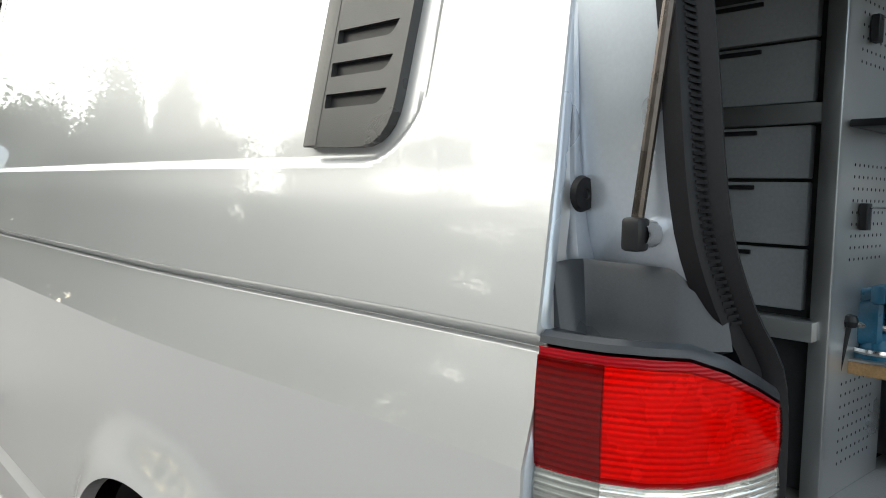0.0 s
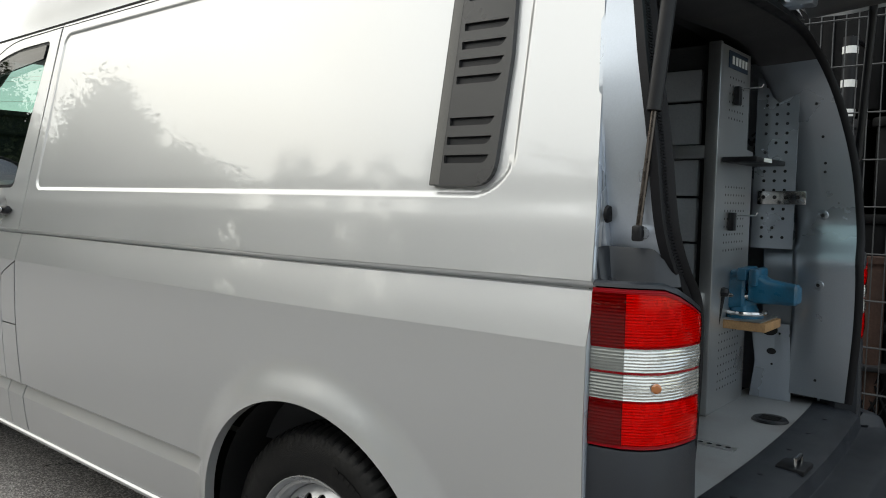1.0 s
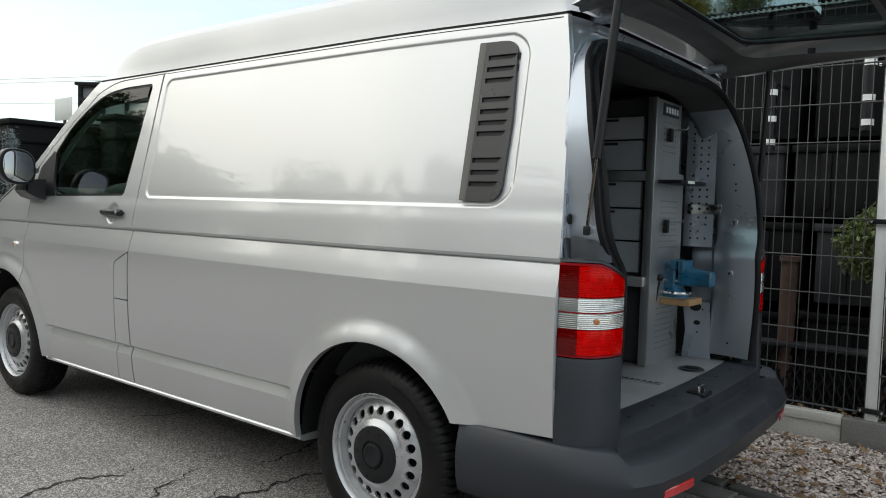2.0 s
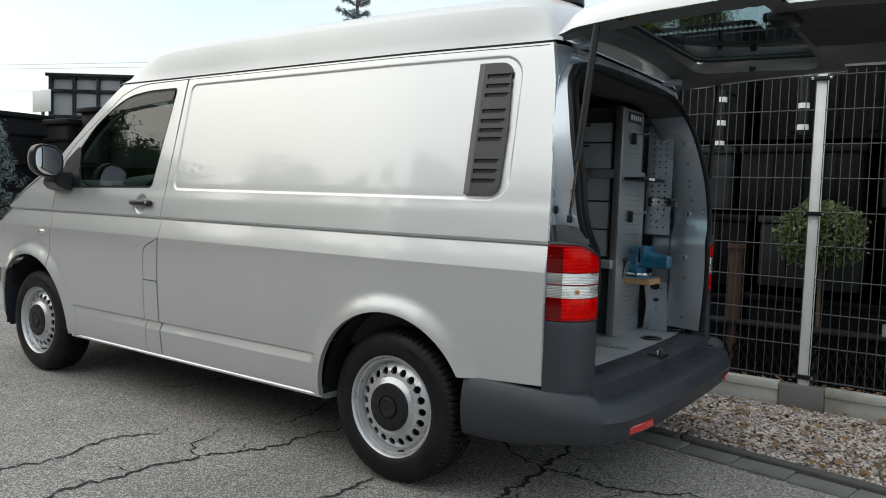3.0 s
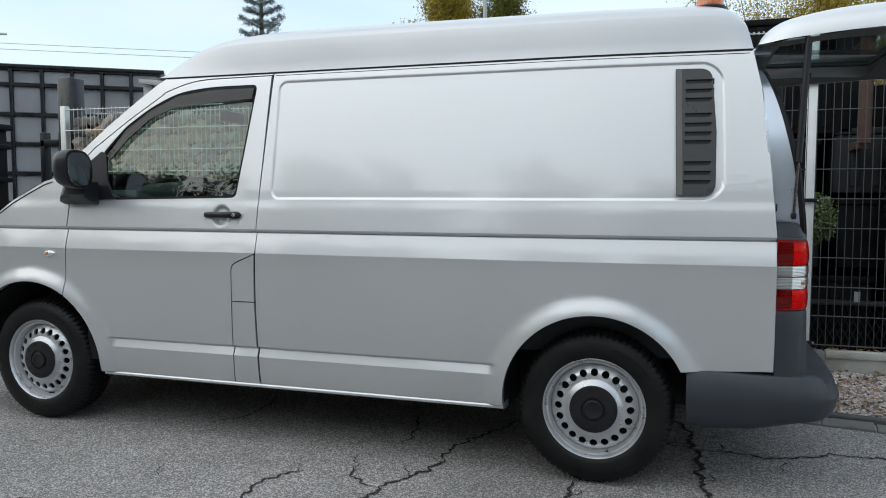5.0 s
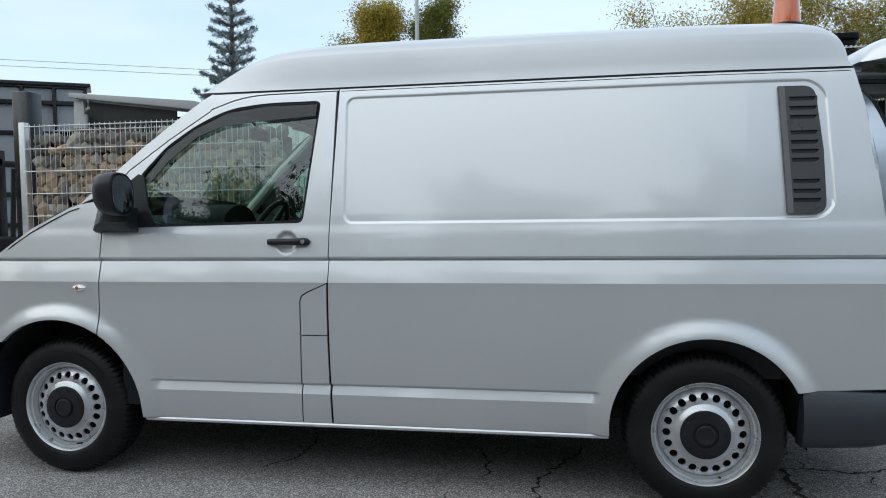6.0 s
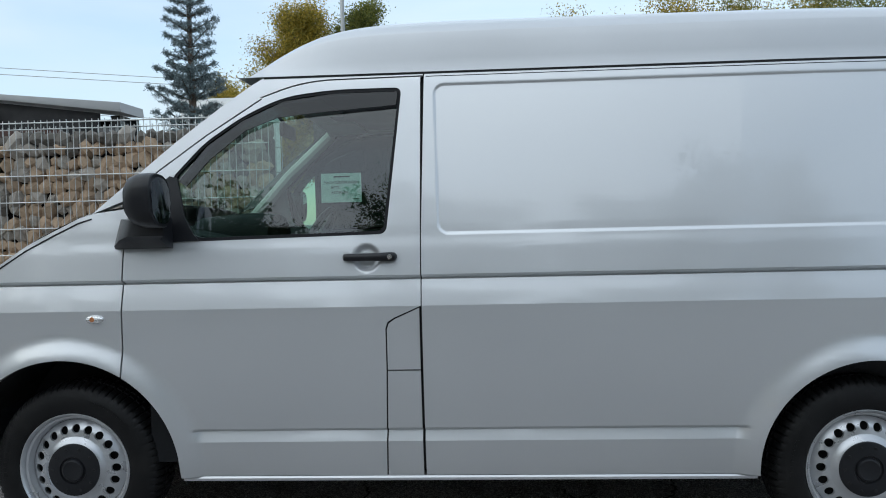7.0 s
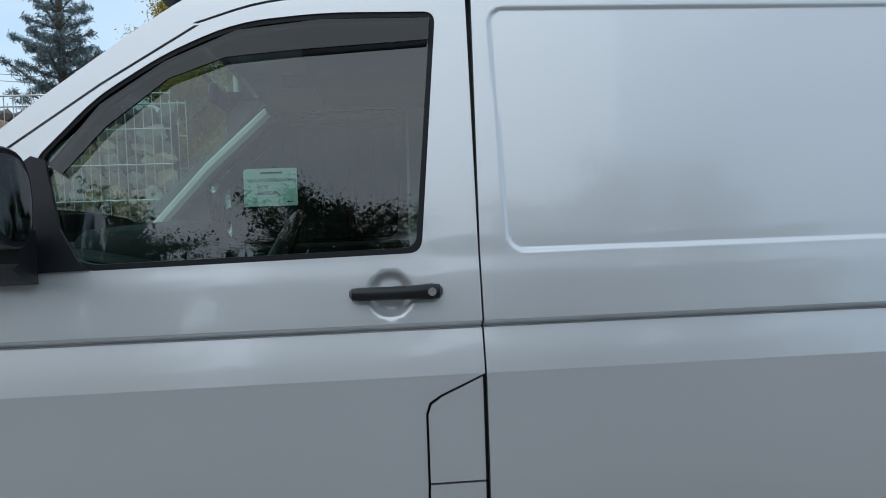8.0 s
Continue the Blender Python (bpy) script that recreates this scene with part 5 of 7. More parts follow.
seat(0.28, 0.76, 1)
seat(0.88, 1.66, 2)
part("rear_view_mirror", box(0.635, 0.66, 0.83, 1.07, 1.685, 1.755, 0.012), BLACK, van)
part("mirror_stalk", tube([(0.64, 0.95, 1.75), (0.60, 0.95, 1.80)], 0.008), BLACK, van)
for s in (lambda y: y, lambda y: W - y):
    part("inner_pillar_trim", tube([(0.20, s(0.13), 1.29), (0.45, s(0.165), 1.545), (0.72, s(0.225), 1.77)], 0.035, 10), CREAM, van, "light grey pillar trim")
    part("door_card", loft([[(x, s(y), z) for y, z in ((0.06, 0.35), (0.075, 0.9), (0.10, 1.19), (0.085, 1.205))] for x in (0.30, 1.36)], False, False), DASH, van)
    part("pillar_trim", loft([[(x, s(y), z) for x, y in ((1.30, 0.085 + (z - 1.2) * 0.2), (1.31, 0.12 + (z - 1.2) * 0.2), (1.42, 0.13 + (z - 1.2) * 0.2))] for z in (0.9, 1.2, 1.5, 1.78)], False, False), CREAM, van)
    part("sun_visor", box(0.78, 0.96, min(s(0.35), s(0.8)), max(s(0.35), s(0.8)), 1.765, 1.78, 0.006), CREAM, van)

# ---- workshop fittings in the load space ----
shelf = thing("van_shelving", "aluminium van racking with anthracite drawers along the wall", "shelving")
end = bmesh.new()
loops = []
ol = [(1.262, 0.531), (1.60, 0.531), (1.60, 1.395), (1.535, 1.40), (1.535, 1.715), (1.262, 1.715)]
vs = [end.verts.new((3.49, *p)) for p in ol]
loops += [end.edges.new((vs[k], vs[(k + 1) % 6])) for k in range(6)]
holes = []
for zc, rows_, cols, y0 in ((1.49, 6, 6, 1.345), (1.06, 9, 8, 1.345), (0.60, 8, 8, 1.345)):
    for r in range(rows_):
        for c in range(cols):
            y, z = y0 + c * 0.026, zc + r * 0.026
            hv = [end.verts.new((3.49, y + 0.0042 * math.cos(a), z + 0.0042 * math.sin(a))) for a in [math.pi * q / 3 for q in range(6)]]
            loops += [end.edges.new((hv[k], hv[(k + 1) % 6])) for k in range(6)]
bmesh.ops.triangle_fill(end, use_beauty=True, edges=loops, normal=(1, 0, 0))
part("end_panel", end, ALU, shelf, "perforated aluminium end panel", smooth=False)
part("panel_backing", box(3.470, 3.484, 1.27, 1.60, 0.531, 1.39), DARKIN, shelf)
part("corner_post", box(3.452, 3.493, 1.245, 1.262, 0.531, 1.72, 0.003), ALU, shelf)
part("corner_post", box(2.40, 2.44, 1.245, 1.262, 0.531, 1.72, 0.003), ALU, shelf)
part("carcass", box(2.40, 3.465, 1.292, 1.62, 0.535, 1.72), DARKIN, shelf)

for a, b in ((0.945, 1.080), (1.088, 1.228), (1.236, 1.352), (1.402, 1.534), (1.542, 1.64)):
    for x0, x1 in ((2.46, 2.93), (2.94, 3.425)):
        d = part("drawer", box(x0, x1, 1.266, 1.292, a, b, 0.004), DRAWER, shelf, "anthracite drawer front")
        part("pull", box(x0 + 0.12, x1 - 0.12, 1.258, 1.267, b - 0.018, b - 0.008, 0.002), BLACK, d)
part("shelf_rail", box(2.42, 3.47, 1.25, 1.292, 1.355, 1.398, 0.003), ALU, shelf)
part("shelf_rail", box(2.42, 3.47, 1.22, 1.292, 0.885, 0.928, 0.003), ALU, shelf, "perforated shelf rail")
hk = part("tool_tray", box(3.492, 3.60, 1.29, 1.60, 1.345, 1.362, 0.004), BLACK, shelf, "black tool tray")
part("white_label", box(3.6005, 3.602, 1.36, 1.44, 1.348, 1.36), PAPER, hk)
for z in (1.155, 1.565):
    h = part("hook", box(3.492, 3.51, 1.375, 1.405, z - 0.03, z + 0.03, 0.003), BLACK, shelf, "black tool hook")
    part("hook_wire", tube([(3.51, 1.39, z + 0.02), (3.575, 1.39, z + 0.022), (3.58, 1.39, z + 0.032)], 0.003, 6), CHROME, h)
st = part("maker_plate", box(3.4915, 3.4935, 1.318, 1.498, 1.648, 1.702), LOGOBLUE, shelf, "dark plate with worn light lettering")
for k, y in enumerate((1.345, 1.378, 1.408, 1.438, 1.468)):
    part("plate_bar", box(3.4936, 3.4942, y, y + 0.020, 1.662, 1.688), WHITEINK, st)
br = part("wall_bracket", box(3.50, 3.66, 1.64, 1.645, 1.215, 1.262, 0.002), CHROME, shelf, "zinc bracket with holes")
for k in range(4):
    part("bracket_hole", lathe([(0, 0.0), (0.007, 0.0)], 8, pose(3.52 + k * 0.038, 1.6395, 1.24, 90)), SEAM, br)
pw = part("perforated_wall_plate", box(3.48, 3.62, 1.655, 1.660, 1.06, 1.70), JAMB, shelf, "perforated wall plate")
for r in range(18):
    for c in range(3):
        if (r + c) % 7 != 3:
            part("plate_hole", lathe([(0, 0.0), (0.006, 0.0)], 6, pose(3.515 + c * 0.035, 1.6545, 1.10 + r * 0.033, 90)), SEAM, pw)

vise = thing("bench_vise", "blue enamelled bench vise on a plywood board", "vise")
part("board", box(3.42, 3.655, 1.36, 1.56, 0.795, 0.830, 0.003), WOOD, vise, "raw plywood mounting board")
part("board_top", box(3.42, 3.640, 1.355, 1.565, 0.8305, 0.836, 0.001), ALU, vise)
part("swivel_base", lathe([(0, 0.0), (0.075, 0.0), (0.078, 0.012), (0.06, 0.02), (0.045, 0.05), (0.05, 0.07), (0, 0.07)], 24, pose(3.54, 1.46, 0.836)), VISEBLUE, vise)
def slab(rows):
    return loft([[(x, 1.46 + y * w, zc + z * h) for y, z in rounded([(-1, -1), (1, -1), (1, 1), (-1, 1)], 0.45, 4)] for x, w, h, zc in rows])


bd = part("vise_body", slab(((3.435, 0.026, 0.030, 0.930), (3.45, 0.042, 0.050, 0.925), (3.48, 0.048, 0.058, 0.925), (3.52, 0.052, 0.066, 0.935), (3.545, 0.056, 0.080, 0.950), (3.555, 0.050, 0.072, 0.950))), VISEBLUE, vise)
part("anvil", slab(((3.440, 0.030, 0.008, 1.000), (3.46, 0.040, 0.016, 1.000), (3.52, 0.044, 0.022, 1.004), (3.54, 0.044, 0.020, 1.006))), VISEBLUE, bd)
part("fixed_jaw", box(3.528, 3.566, 1.385, 1.535, 0.985, 1.036, 0.008), VISEBLUE, bd)
part("moving_jaw", box(3.574, 3.606, 1.385, 1.535, 0.965, 1.034, 0.010), VISEBLUE, bd)
part("slide_beam", slab(((3.57, 0.052, 0.060, 0.960), (3.60, 0.055, 0.058, 0.955), (3.63, 0.046, 0.048, 0.945), (3.70, 0.040, 0.042, 0.940), (3.735, 0.038, 0.040, 0.940), (3.745, 0.028, 0.030, 0.940))), VISEBLUE, bd)
part("base_flange", lathe([(0.05, 0.0), (0.085, 0.0), (0.088, 0.006), (0.085, 0.014), (0.05, 0.014)], 24, pose(3.545, 1.46, 0.850), close=True), CHROME, bd)
part("spindle", tube([(3.42, 1.40, 0.925), (3.70, 1.46, 0.915)], 0.012, 10), CHROME, bd)
part("tommy_bar", tube([(3.50, 1.335, 0.935), (3.475, 1.30, 0.70)], 0.0075, 8), BLACK, vise, "dark steel tommy bar")
part("bar_knob", lathe([(0, 0.02), (0.017, 0.015), (0.022, 0), (0.017, -0.015), (0, -0.02)], 14, pose(3.50, 1.335, 0.94)), BLACK, vise)

shrink = Matrix.Translation((3.47, 1.46, 0.836)) @ Matrix.Scale(0.84, 4) @ Matrix.Translation((-3.47, -1.46, -0.836))
for ob in vise.children_recursive:
    ob.data.transform(shrink)
sheet = part("wheelarch_sheet", prism([(3.505, 0.531), (3.645, 0.531), (3.640, 0.66), (3.630, 0.80), (3.50, 0.80), (3.52, 0.66)], 'y', 1.632, 1.637, 0.001), JAMB, van, "pale bare sheet with punched openings")
for x, z, rx, rz in ((3.565, 0.775, 0.028, 0.020), (3.575, 0.700, 0.016, 0.011), (3.578, 0.655, 0.004, 0.004), (3.60, 0.765, 0.004, 0.004)):
    part("punched_hole", prism([(x + rx * math.cos(a), z + rz * math.sin(a)) for a in [math.pi * q / 10 for q in range(20)]], 'y', 1.6305, 1.634), SEAM, sheet)
beacon = thing("warning_beacon", "orange rotating warning beacon on the van roof", "beacon lamp")
part("base", lathe([(0.0, 0.0), (0.078, 0.0), (0.076, 0.03), (0.064, 0.038), (0, 0.038)], 32, pose(3.45, 0.64, 2.086)), BLACK, beacon)
part("dome", lathe([(0.064, 0.038), (0.062, 0.06), (0.054, 0.15), (0.045, 0.172), (0.02, 0.18), (0, 0.181)], 32, pose(3.45, 0.64, 2.086)), ORANGE, beacon, "orange dome")
part("lamp_core", lathe([(0.028, 0.04), (0.028, 0.13), (0, 0.135)], 16, pose(3.45, 0.64, 2.086)), AMBER, beacon)

# ---- ground ----
def ground_z(x):
    """The yard falls a little from the front of the van to its rear."""
    return -0.004 - 0.016 * smooth01(x / 3.0)


xs_g = [-160.0] + steps(-0.2, 3.2, 0.2) + [160.0]
gnd = loft([[(x, -160, ground_z(x)), (x, 160, ground_z(x)), (x, 160, -0.5), (x, -160, -0.5)] for x in xs_g], True, True)
ground = tagged(part("ground", gnd, ASPHALT, smooth=False), "worn grey asphalt with branching cracks", "asphalt", kind="structure")


def crack(pts, width, seed):
    """A ragged crack through a few turning points, a dark dirt-filled strip."""
    rnd = random.Random(seed)
    line = []
    for (x0, y0), (x1, y1) in zip(pts, pts[1:]):
        n = max(2, int(math.hypot(x1 - x0, y1 - y0) / 0.018))
        off = 0
        for k in range(n):
            off = off * 0.78 + rnd.uniform(-0.017, 0.017)
            t = k / n
            d = Vector((x1 - x0, y1 - y0)).normalized()
            line.append((x0 + (x1 - x0) * t - d.y * off, y0 + (y1 - y0) * t + d.x * off))
    vs, fs = [], []
    for i, (x, y) in enumerate(line):
        a, b = Vector(line[max(i - 1, 0)]), Vector(line[min(i + 1, len(line) - 1)])
        d = (b - a).normalized()
        w = width * rnd.uniform(0.25, 1.0) * min(1, i / 4 + 0.15, (len(line) - 1 - i) / 4 + 0.1)
        vs += [(x - d.y * w, y + d.x * w, ground_z(x) + 0.004), (x + d.y * w, y - d.x * w, ground_z(x) + 0.004)]
        if i:
            fs.append((2 * i - 2, 2 * i - 1, 2 * i + 1, 2 * i))
    raw("crack", vs, fs, CRACK, ground)
    if width > 0.0065:
        for x, y in line[7::13]:
            a, l = rnd.uniform(0, 6.283), rnd.uniform(0.06, 0.20)
            crack([(x, y), (x + math.cos(a) * l * 0.5, y + math.sin(a) * l * 0.5), (x + math.cos(a + 0.5) * l, y + math.sin(a + 0.5) * l)], width * 0.45, seed * 31 + int(x * 100))


CRACKS = [([(1.64, -1.5), (1.66, -1.08), (1.70, -0.79), (1.64, -0.33), (1.74, -0.18)], 0.010), ([(2.05, -1.2), (2.08, -0.75), (2.13, -0.28), (2.27, 0.0), (2.33, 0.45), (2.5, 0.9)], 0.010),
          ([(2.13, -0.28), (1.95, -0.16), (1.86, 0.1)], 0.006), ([(2.88, -0.75), (2.90, -0.43), (2.92, -0.1), (2.96, 0.1)], 0.009), ([(2.90, -0.12), (2.99, -0.02)], 0.006),
          ([(3.60, -0.6), (3.49, -0.05), (3.45, 0.35), (3.42, 0.66), (3.40, 0.95), (3.2, 1.3)], 0.015), ([(3.43, 0.66), (3.60, 0.66), (3.82, 0.63), (4.06, 0.78), (4.4, 0.80)], 0.010),
          ([(3.43, 0.66), (3.25, 0.72), (3.0, 0.95)], 0.009), ([(1.155, -0.47), (1.08, -0.33)], 0.006), ([(2.03, 0.28), (2.02, 0.56), (1.9, 0.8)], 0.008), ([(3.82, 0.63), (3.83, 0.42)], 0.006),
          ([(0.3, -1.1), (0.55, -0.9), (0.82, -0.86), (1.05, -0.98)], 0.007), ([(-0.5, -0.5), (-0.2, -0.35), (0.1, -0.38)], 0.007), ([(0.9, 0.25), (1.05, 0.5), (1.0, 0.9)], 0.007),
          ([(1.66, -1.08), (1.30, -1.25), (0.9, -1.2), (0.5, -1.45)], 0.008), ([(4.6, -0.4), (4.3, -0.1), (4.15, 0.2)], 0.006), ([(2.6, -1.6), (2.75, -1.1), (2.88, -0.75)], 0.008)]
for k, (pts, w) in enumerate(CRACKS):
    crack(pts, w, k + 3)

# kerb line: pavers, kerb, gravel bed
SLOPE = -0.17


def kerb_y(x):
    return 1.27 + SLOPE * (x - 4.1)


kerb = thing("paver_edging", "row of grey concrete pavers beside a low kerb", "paving", kind="structure")
bmp = box(-0.128, 0.128, -0.075, 0.075, -0.05, 0.012, 0.006)
me_p = bpy.data.meshes.new("paver")
bmp.to_mesh(me_p)
bmp.free()
me_p.materials.append(PAVER)
bmk = box(-0.5, 0.5, -0.035, 0.035, -0.05, 0.030, 0.008)
me_k = bpy.data.meshes.new("kerbstone")
bmk.to_mesh(me_k)
bmk.free()
me_k.materials.append(KERB)
rnd = random.Random(5)
ang = math.degrees(math.atan(SLOPE))
for k in range(40):
    x = -1.0 + k * 0.262
    ob = new("paver", me_p)
    ob.parent = kerb
    ob.matrix_basis = pose(x, kerb_y(x) + 0.078, ground_z(x) + rnd.uniform(-0.003, 0.003), rnd.uniform(-1, 1), rnd.uniform(-1, 1), ang + rnd.uniform(-0.8, 0.8))
for k in range(11):
    x = -0.8 + k * 1.02
    ob = new("kerbstone", me_k)
    ob.parent = kerb
    ob.matrix_basis = pose(x, kerb_y(x) + 0.195, ground_z(x), 0, 0, ang)
bed = [(-1.2, kerb_y(-1.2) + 0.22), (9.5, kerb_y(9.5) + 0.22), (9.5, 2.60), (-1.2, 2.60)]
tagged(part("gravel_bed", prism(bed, 'z', -0.06, 0.000), SOIL, smooth=False), "soil under the gravel strip", "soil", kind="structure")


def scatter_stones(name, n, region, size, seed, material, zfun, flat=0.7):
    rnd = np.random.default_rng(seed)
    base = np.array([(1, 0, 0), (-1, 0, 0), (0, 1, 0), (0, -1, 0), (0, 0, 1), (0, 0, -1)], float)
    tri = [(0, 2, 4), (2, 1, 4), (1, 3, 4), (3, 0, 4), (2, 0, 5), (1, 2, 5), (3, 1, 5), (0, 3, 5)]
    vs, fs = [], []
    for k in range(n):
        x, y = region(rnd)
        s = size * rnd.uniform(0.55, 1.25) * np.array([rnd.uniform(0.8, 1.3), rnd.uniform(0.7, 1.1), rnd.uniform(0.5, 0.9) * flat])
        v = base * s + rnd.normal(0, size * 0.16, (6, 3))
        a, b = rnd.uniform(0, 6.28), rnd.uniform(-0.5, 0.5)
        ca, sa, cb, sb = math.cos(a), math.sin(a), math.cos(b), math.sin(b)
        v = v @ np.array([[cb, 0, sb], [0, 1, 0], [-sb, 0, cb]]) @ np.array([[ca, -sa, 0], [sa, ca, 0], [0, 0, 1]])
        o = len(vs)
        vs += [tuple(p) for p in v + np.array([x, y, zfun(x, y) + size * rnd.uniform(0.0, 0.5)])]
        fs += [tuple(i + o for i in t) for t in tri]
    return raw(name, vs, fs, material)


def in_bed(r):
    while True:
        x, y = r.uniform(2.6, 6.2), r.uniform(0.8, 2.5)
        if kerb_y(x) + 0.235 < y < 2.495:
            return x, y


tagged(scatter_stones("gravel", 19000, in_bed, 0.0122, 11, PEBBLES, lambda x, y: 0.000 + 0.02 * (y - 1.5)), "pale pinkish gravel strip along the fence", "gravel", kind="stuff")
tagged(scatter_stones("leaf_litter", 520, in_bed, 0.022, 12, LITTER, lambda x, y: 0.022 + 0.02 * (y - 1.5), 0.15), "brown dry leaves on the gravel", "leaves", kind="stuff")
tagged(scatter_stones("leaf_litter", 200, lambda r: (r.uniform(2.8, 5.5), r.uniform(2.60, 2.78)), 0.02, 13, LITTER, lambda x, y: 0.13, 0.3), "brown leaves behind the plinth", "leaves", kind="stuff")

# fence: plinth, posts, mesh panels, barbed wire
plinth = thing("fence_plinth", "low weathered concrete plinth under the fence", "plinth", kind="structure")
for x0, x1 in ((-0.1, 1.56), (1.82, 4.06), (4.32, 6.56), (6.82, 9.1)):
    p = part("plinth_slab", box(x0, x1, 2.525, 2.585, -0.05, 0.165, 0.006), CONCRETE, plinth)
    part("slab_rim", box(x0, x1, 2.510, 2.5245, 0.115, 0.165, 0.004), CONCRETE, p)
for x in (1.69, 4.19, 6.69):
    part("plinth_block", box(x - 0.128, x + 0.128, 2.512, 2.598, -0.05, 0.158, 0.008), DARKCONCRETE, plinth, "darker concrete foot")
fence = thing("mesh_fence", "dark double-bar mesh fence with barbed wire", "fence", kind="structure")


def wire_mesh(name, p0, p1, r, material):
    bm = tube([p0, p1], r, 6)
    me = bpy.data.meshes.new(name)
    bm.to_mesh(me)
    bm.free()
    me.materials.append(material)
    return me


me_v, me_h = wire_mesh("upright_wire", (0, 0, 0), (0, 0, 1.87), 0.0028, WIRE), wire_mesh("cross_wire", (0, 0, 0), (2.44, 0, 0), 0.0034, WIRE)
for x0 in (1.72, 4.22, 6.72):
    for k in range(50):
        ob = new("upright_wire", me_v)
        ob.parent = fence
        ob.matrix_basis = pose(x0 + k * 0.0498, 2.545, 0.185)
    for k in range(10):
        for dy in (-0.006, 0.006):
            ob = new("cross_wire", me_h)
            ob.parent = fence
            ob.matrix_basis = pose(x0, 2.545 + dy, 0.20 + k * 0.203)
for x in (1.69, 4.19, 6.69):
    po = part("fence_post", box(x - 0.03, x + 0.03, 2.558, 2.600, 0.10, 2.40, 0.004), POST, fence, "pale grey square fence post")
    part("post_cap", box(x - 0.032, x + 0.032, 2.556, 2.602, 2.385, 2.408, 0.003), BLACK, po)
    for z in (0.21, 1.205, 2.01):
        c = part("fence_clip", box(x - 0.062, x + 0.062, 2.534, 2.557, z - 0.013, z + 0.013, 0.004), BLACK, po, "black clamp")
        for d in (-0.05, 0.05):
            part("clip_bolt", lathe([(0, 0.006), (0.008, 0.004), (0.010, 0)], 8, pose(x + d, 2.534, z, 90)), CHROME, c)
for z in (2.155, 2.365):
    bw = part("barbed_wire", tube([(1.5, 2.552, z), (4.19, 2.552, z - 0.004), (9.0, 2.552, z)], 0.004, 6), ZINC, fence, "galvanised barbed wire")
    bm = bmesh.new()
    for k in range(90):
        x = 2.9 + k * 0.032
        box(x - 0.003, x + 0.010, 2.547, 2.557, z - 0.009, z + 0.009, 0.0, bm=bm)
    part("barbs", bm, ZINC, bw)


# stacked black tanks behind the fence
def tank(x, y, z, sx, sy, sz, material, label, rim=True):
    t = thing("plastic_tank", label, "storage tank", "stacked tanks")
    b = part("body", prism(rounded([(x, y), (x + sx, y), (x + sx, y + sy), (x, y + sy)], 0.06, 4), 'z', z, z + sz, 0.01), material, t)
    if rim:
        part("rim", prism(rounded([(x - 0.02, y - 0.02), (x + sx + 0.02, y - 0.02), (x + sx + 0.02, y + sy + 0.02), (x - 0.02, y + sy + 0.02)], 0.07, 4), 'z', z + sz - 0.05, z + sz, 0.008), material, t)
    for k in range(3):
        xx = x + sx * (k + 1) / 4
        part("rib", box(xx - 0.03, xx + 0.03, y - 0.018, y + 0.01, z + 0.05, z + sz - 0.06, 0.01), material, t)
    return t


tank(2.55, 3.22, 0.02, 1.05, 0.9, 0.58, CONTAINER, "black plastic tank in a stack behind the fence")
tank(3.66, 3.25, 0.02, 1.10, 0.9, 0.60, CONTAINER, "black plastic tank in a stack behind the fence")
tank(4.84, 3.22, 0.02, 1.30, 0.9, 0.62, CONTAINER, "black plastic tank in a stack behind the fence")
tank(2.70, 3.30, 0.66, 0.95, 0.8, 0.52, CONTAINER, "black plastic tank in a stack behind the fence")
tank(3.72, 3.28, 0.68, 0.66, 0.8, 0.50, CONTGREY, "dark grey plastic tank in a stack behind the fence")
tank(4.50, 3.30, 0.68, 1.00, 0.8, 0.54, CONTAINER, "black plastic tank in a stack behind the fence")
tank(2.60, 3.34, 1.22, 0.90, 0.8, 0.46, CONTGREY, "dark grey plastic tank in a stack behind the fence")
tank(3.56, 3.30, 1.22, 0.80, 0.8, 0.46, CONTAINER, "black plastic tank in a stack behind the fence")
tank(4.46, 3.34, 1.26, 0.62, 0.8, 0.50, CONTGREY, "dark grey plastic tank in a stack behind the fence")
tank(2.55, 3.30, 1.72, 1.03, 0.8, 0.86, CONTAINER, "black plastic tank in a stack behind the fence")
tank(3.66, 3.32, 1.72, 0.98, 0.8, 0.90, CONTAINER, "large black tank on top of the stack")
tank(0.20, 3.45, 0.02, 0.80, 0.6, 2.15, CONTAINER, "tall black plastic tank behind the fence")
tank(1.05, 3.25, 0.02, 1.40, 0.9, 1.15, CONTAINER, "tall black plastic tank behind the fence")
tank(1.15, 3.30, 1.20, 1.30, 0.9, 1.05, CONTAINER, "tall black plastic tank behind the fence")
tank(5.30, 3.45, 0.66, 1.6, 0.8, 0.9, CONTAINER, "black plastic tank in a stack behind the fence")
tank(5.15, 3.55, 1.60, 0.6, 0.6, 1.10, CONTGREY, "tall dark grey tank on top of the stack")
tank(5.90, 3.55, 1.60, 1.2, 0.6, 0.8, CONTAINER, "black plastic tank in a stack behind the fence")
# added backdrop, keeps light from coming through the gaps between the tanks
yw = thing("storage_wall", "added dark backdrop that blocks light between the stacked tanks", "wall")
part("wall_sheet", box(0.2, 9.2, 4.30, 4.36, 0.0, 2.20, 0.0), CONTAINER, yw, smooth=False)
for k in range(19):
    part("wall_rib", box(0.2 + k * 0.5, 0.26 + k * 0.5, 4.26, 4.30, 0.0, 2.20, 0.01), CONTAINER, yw)
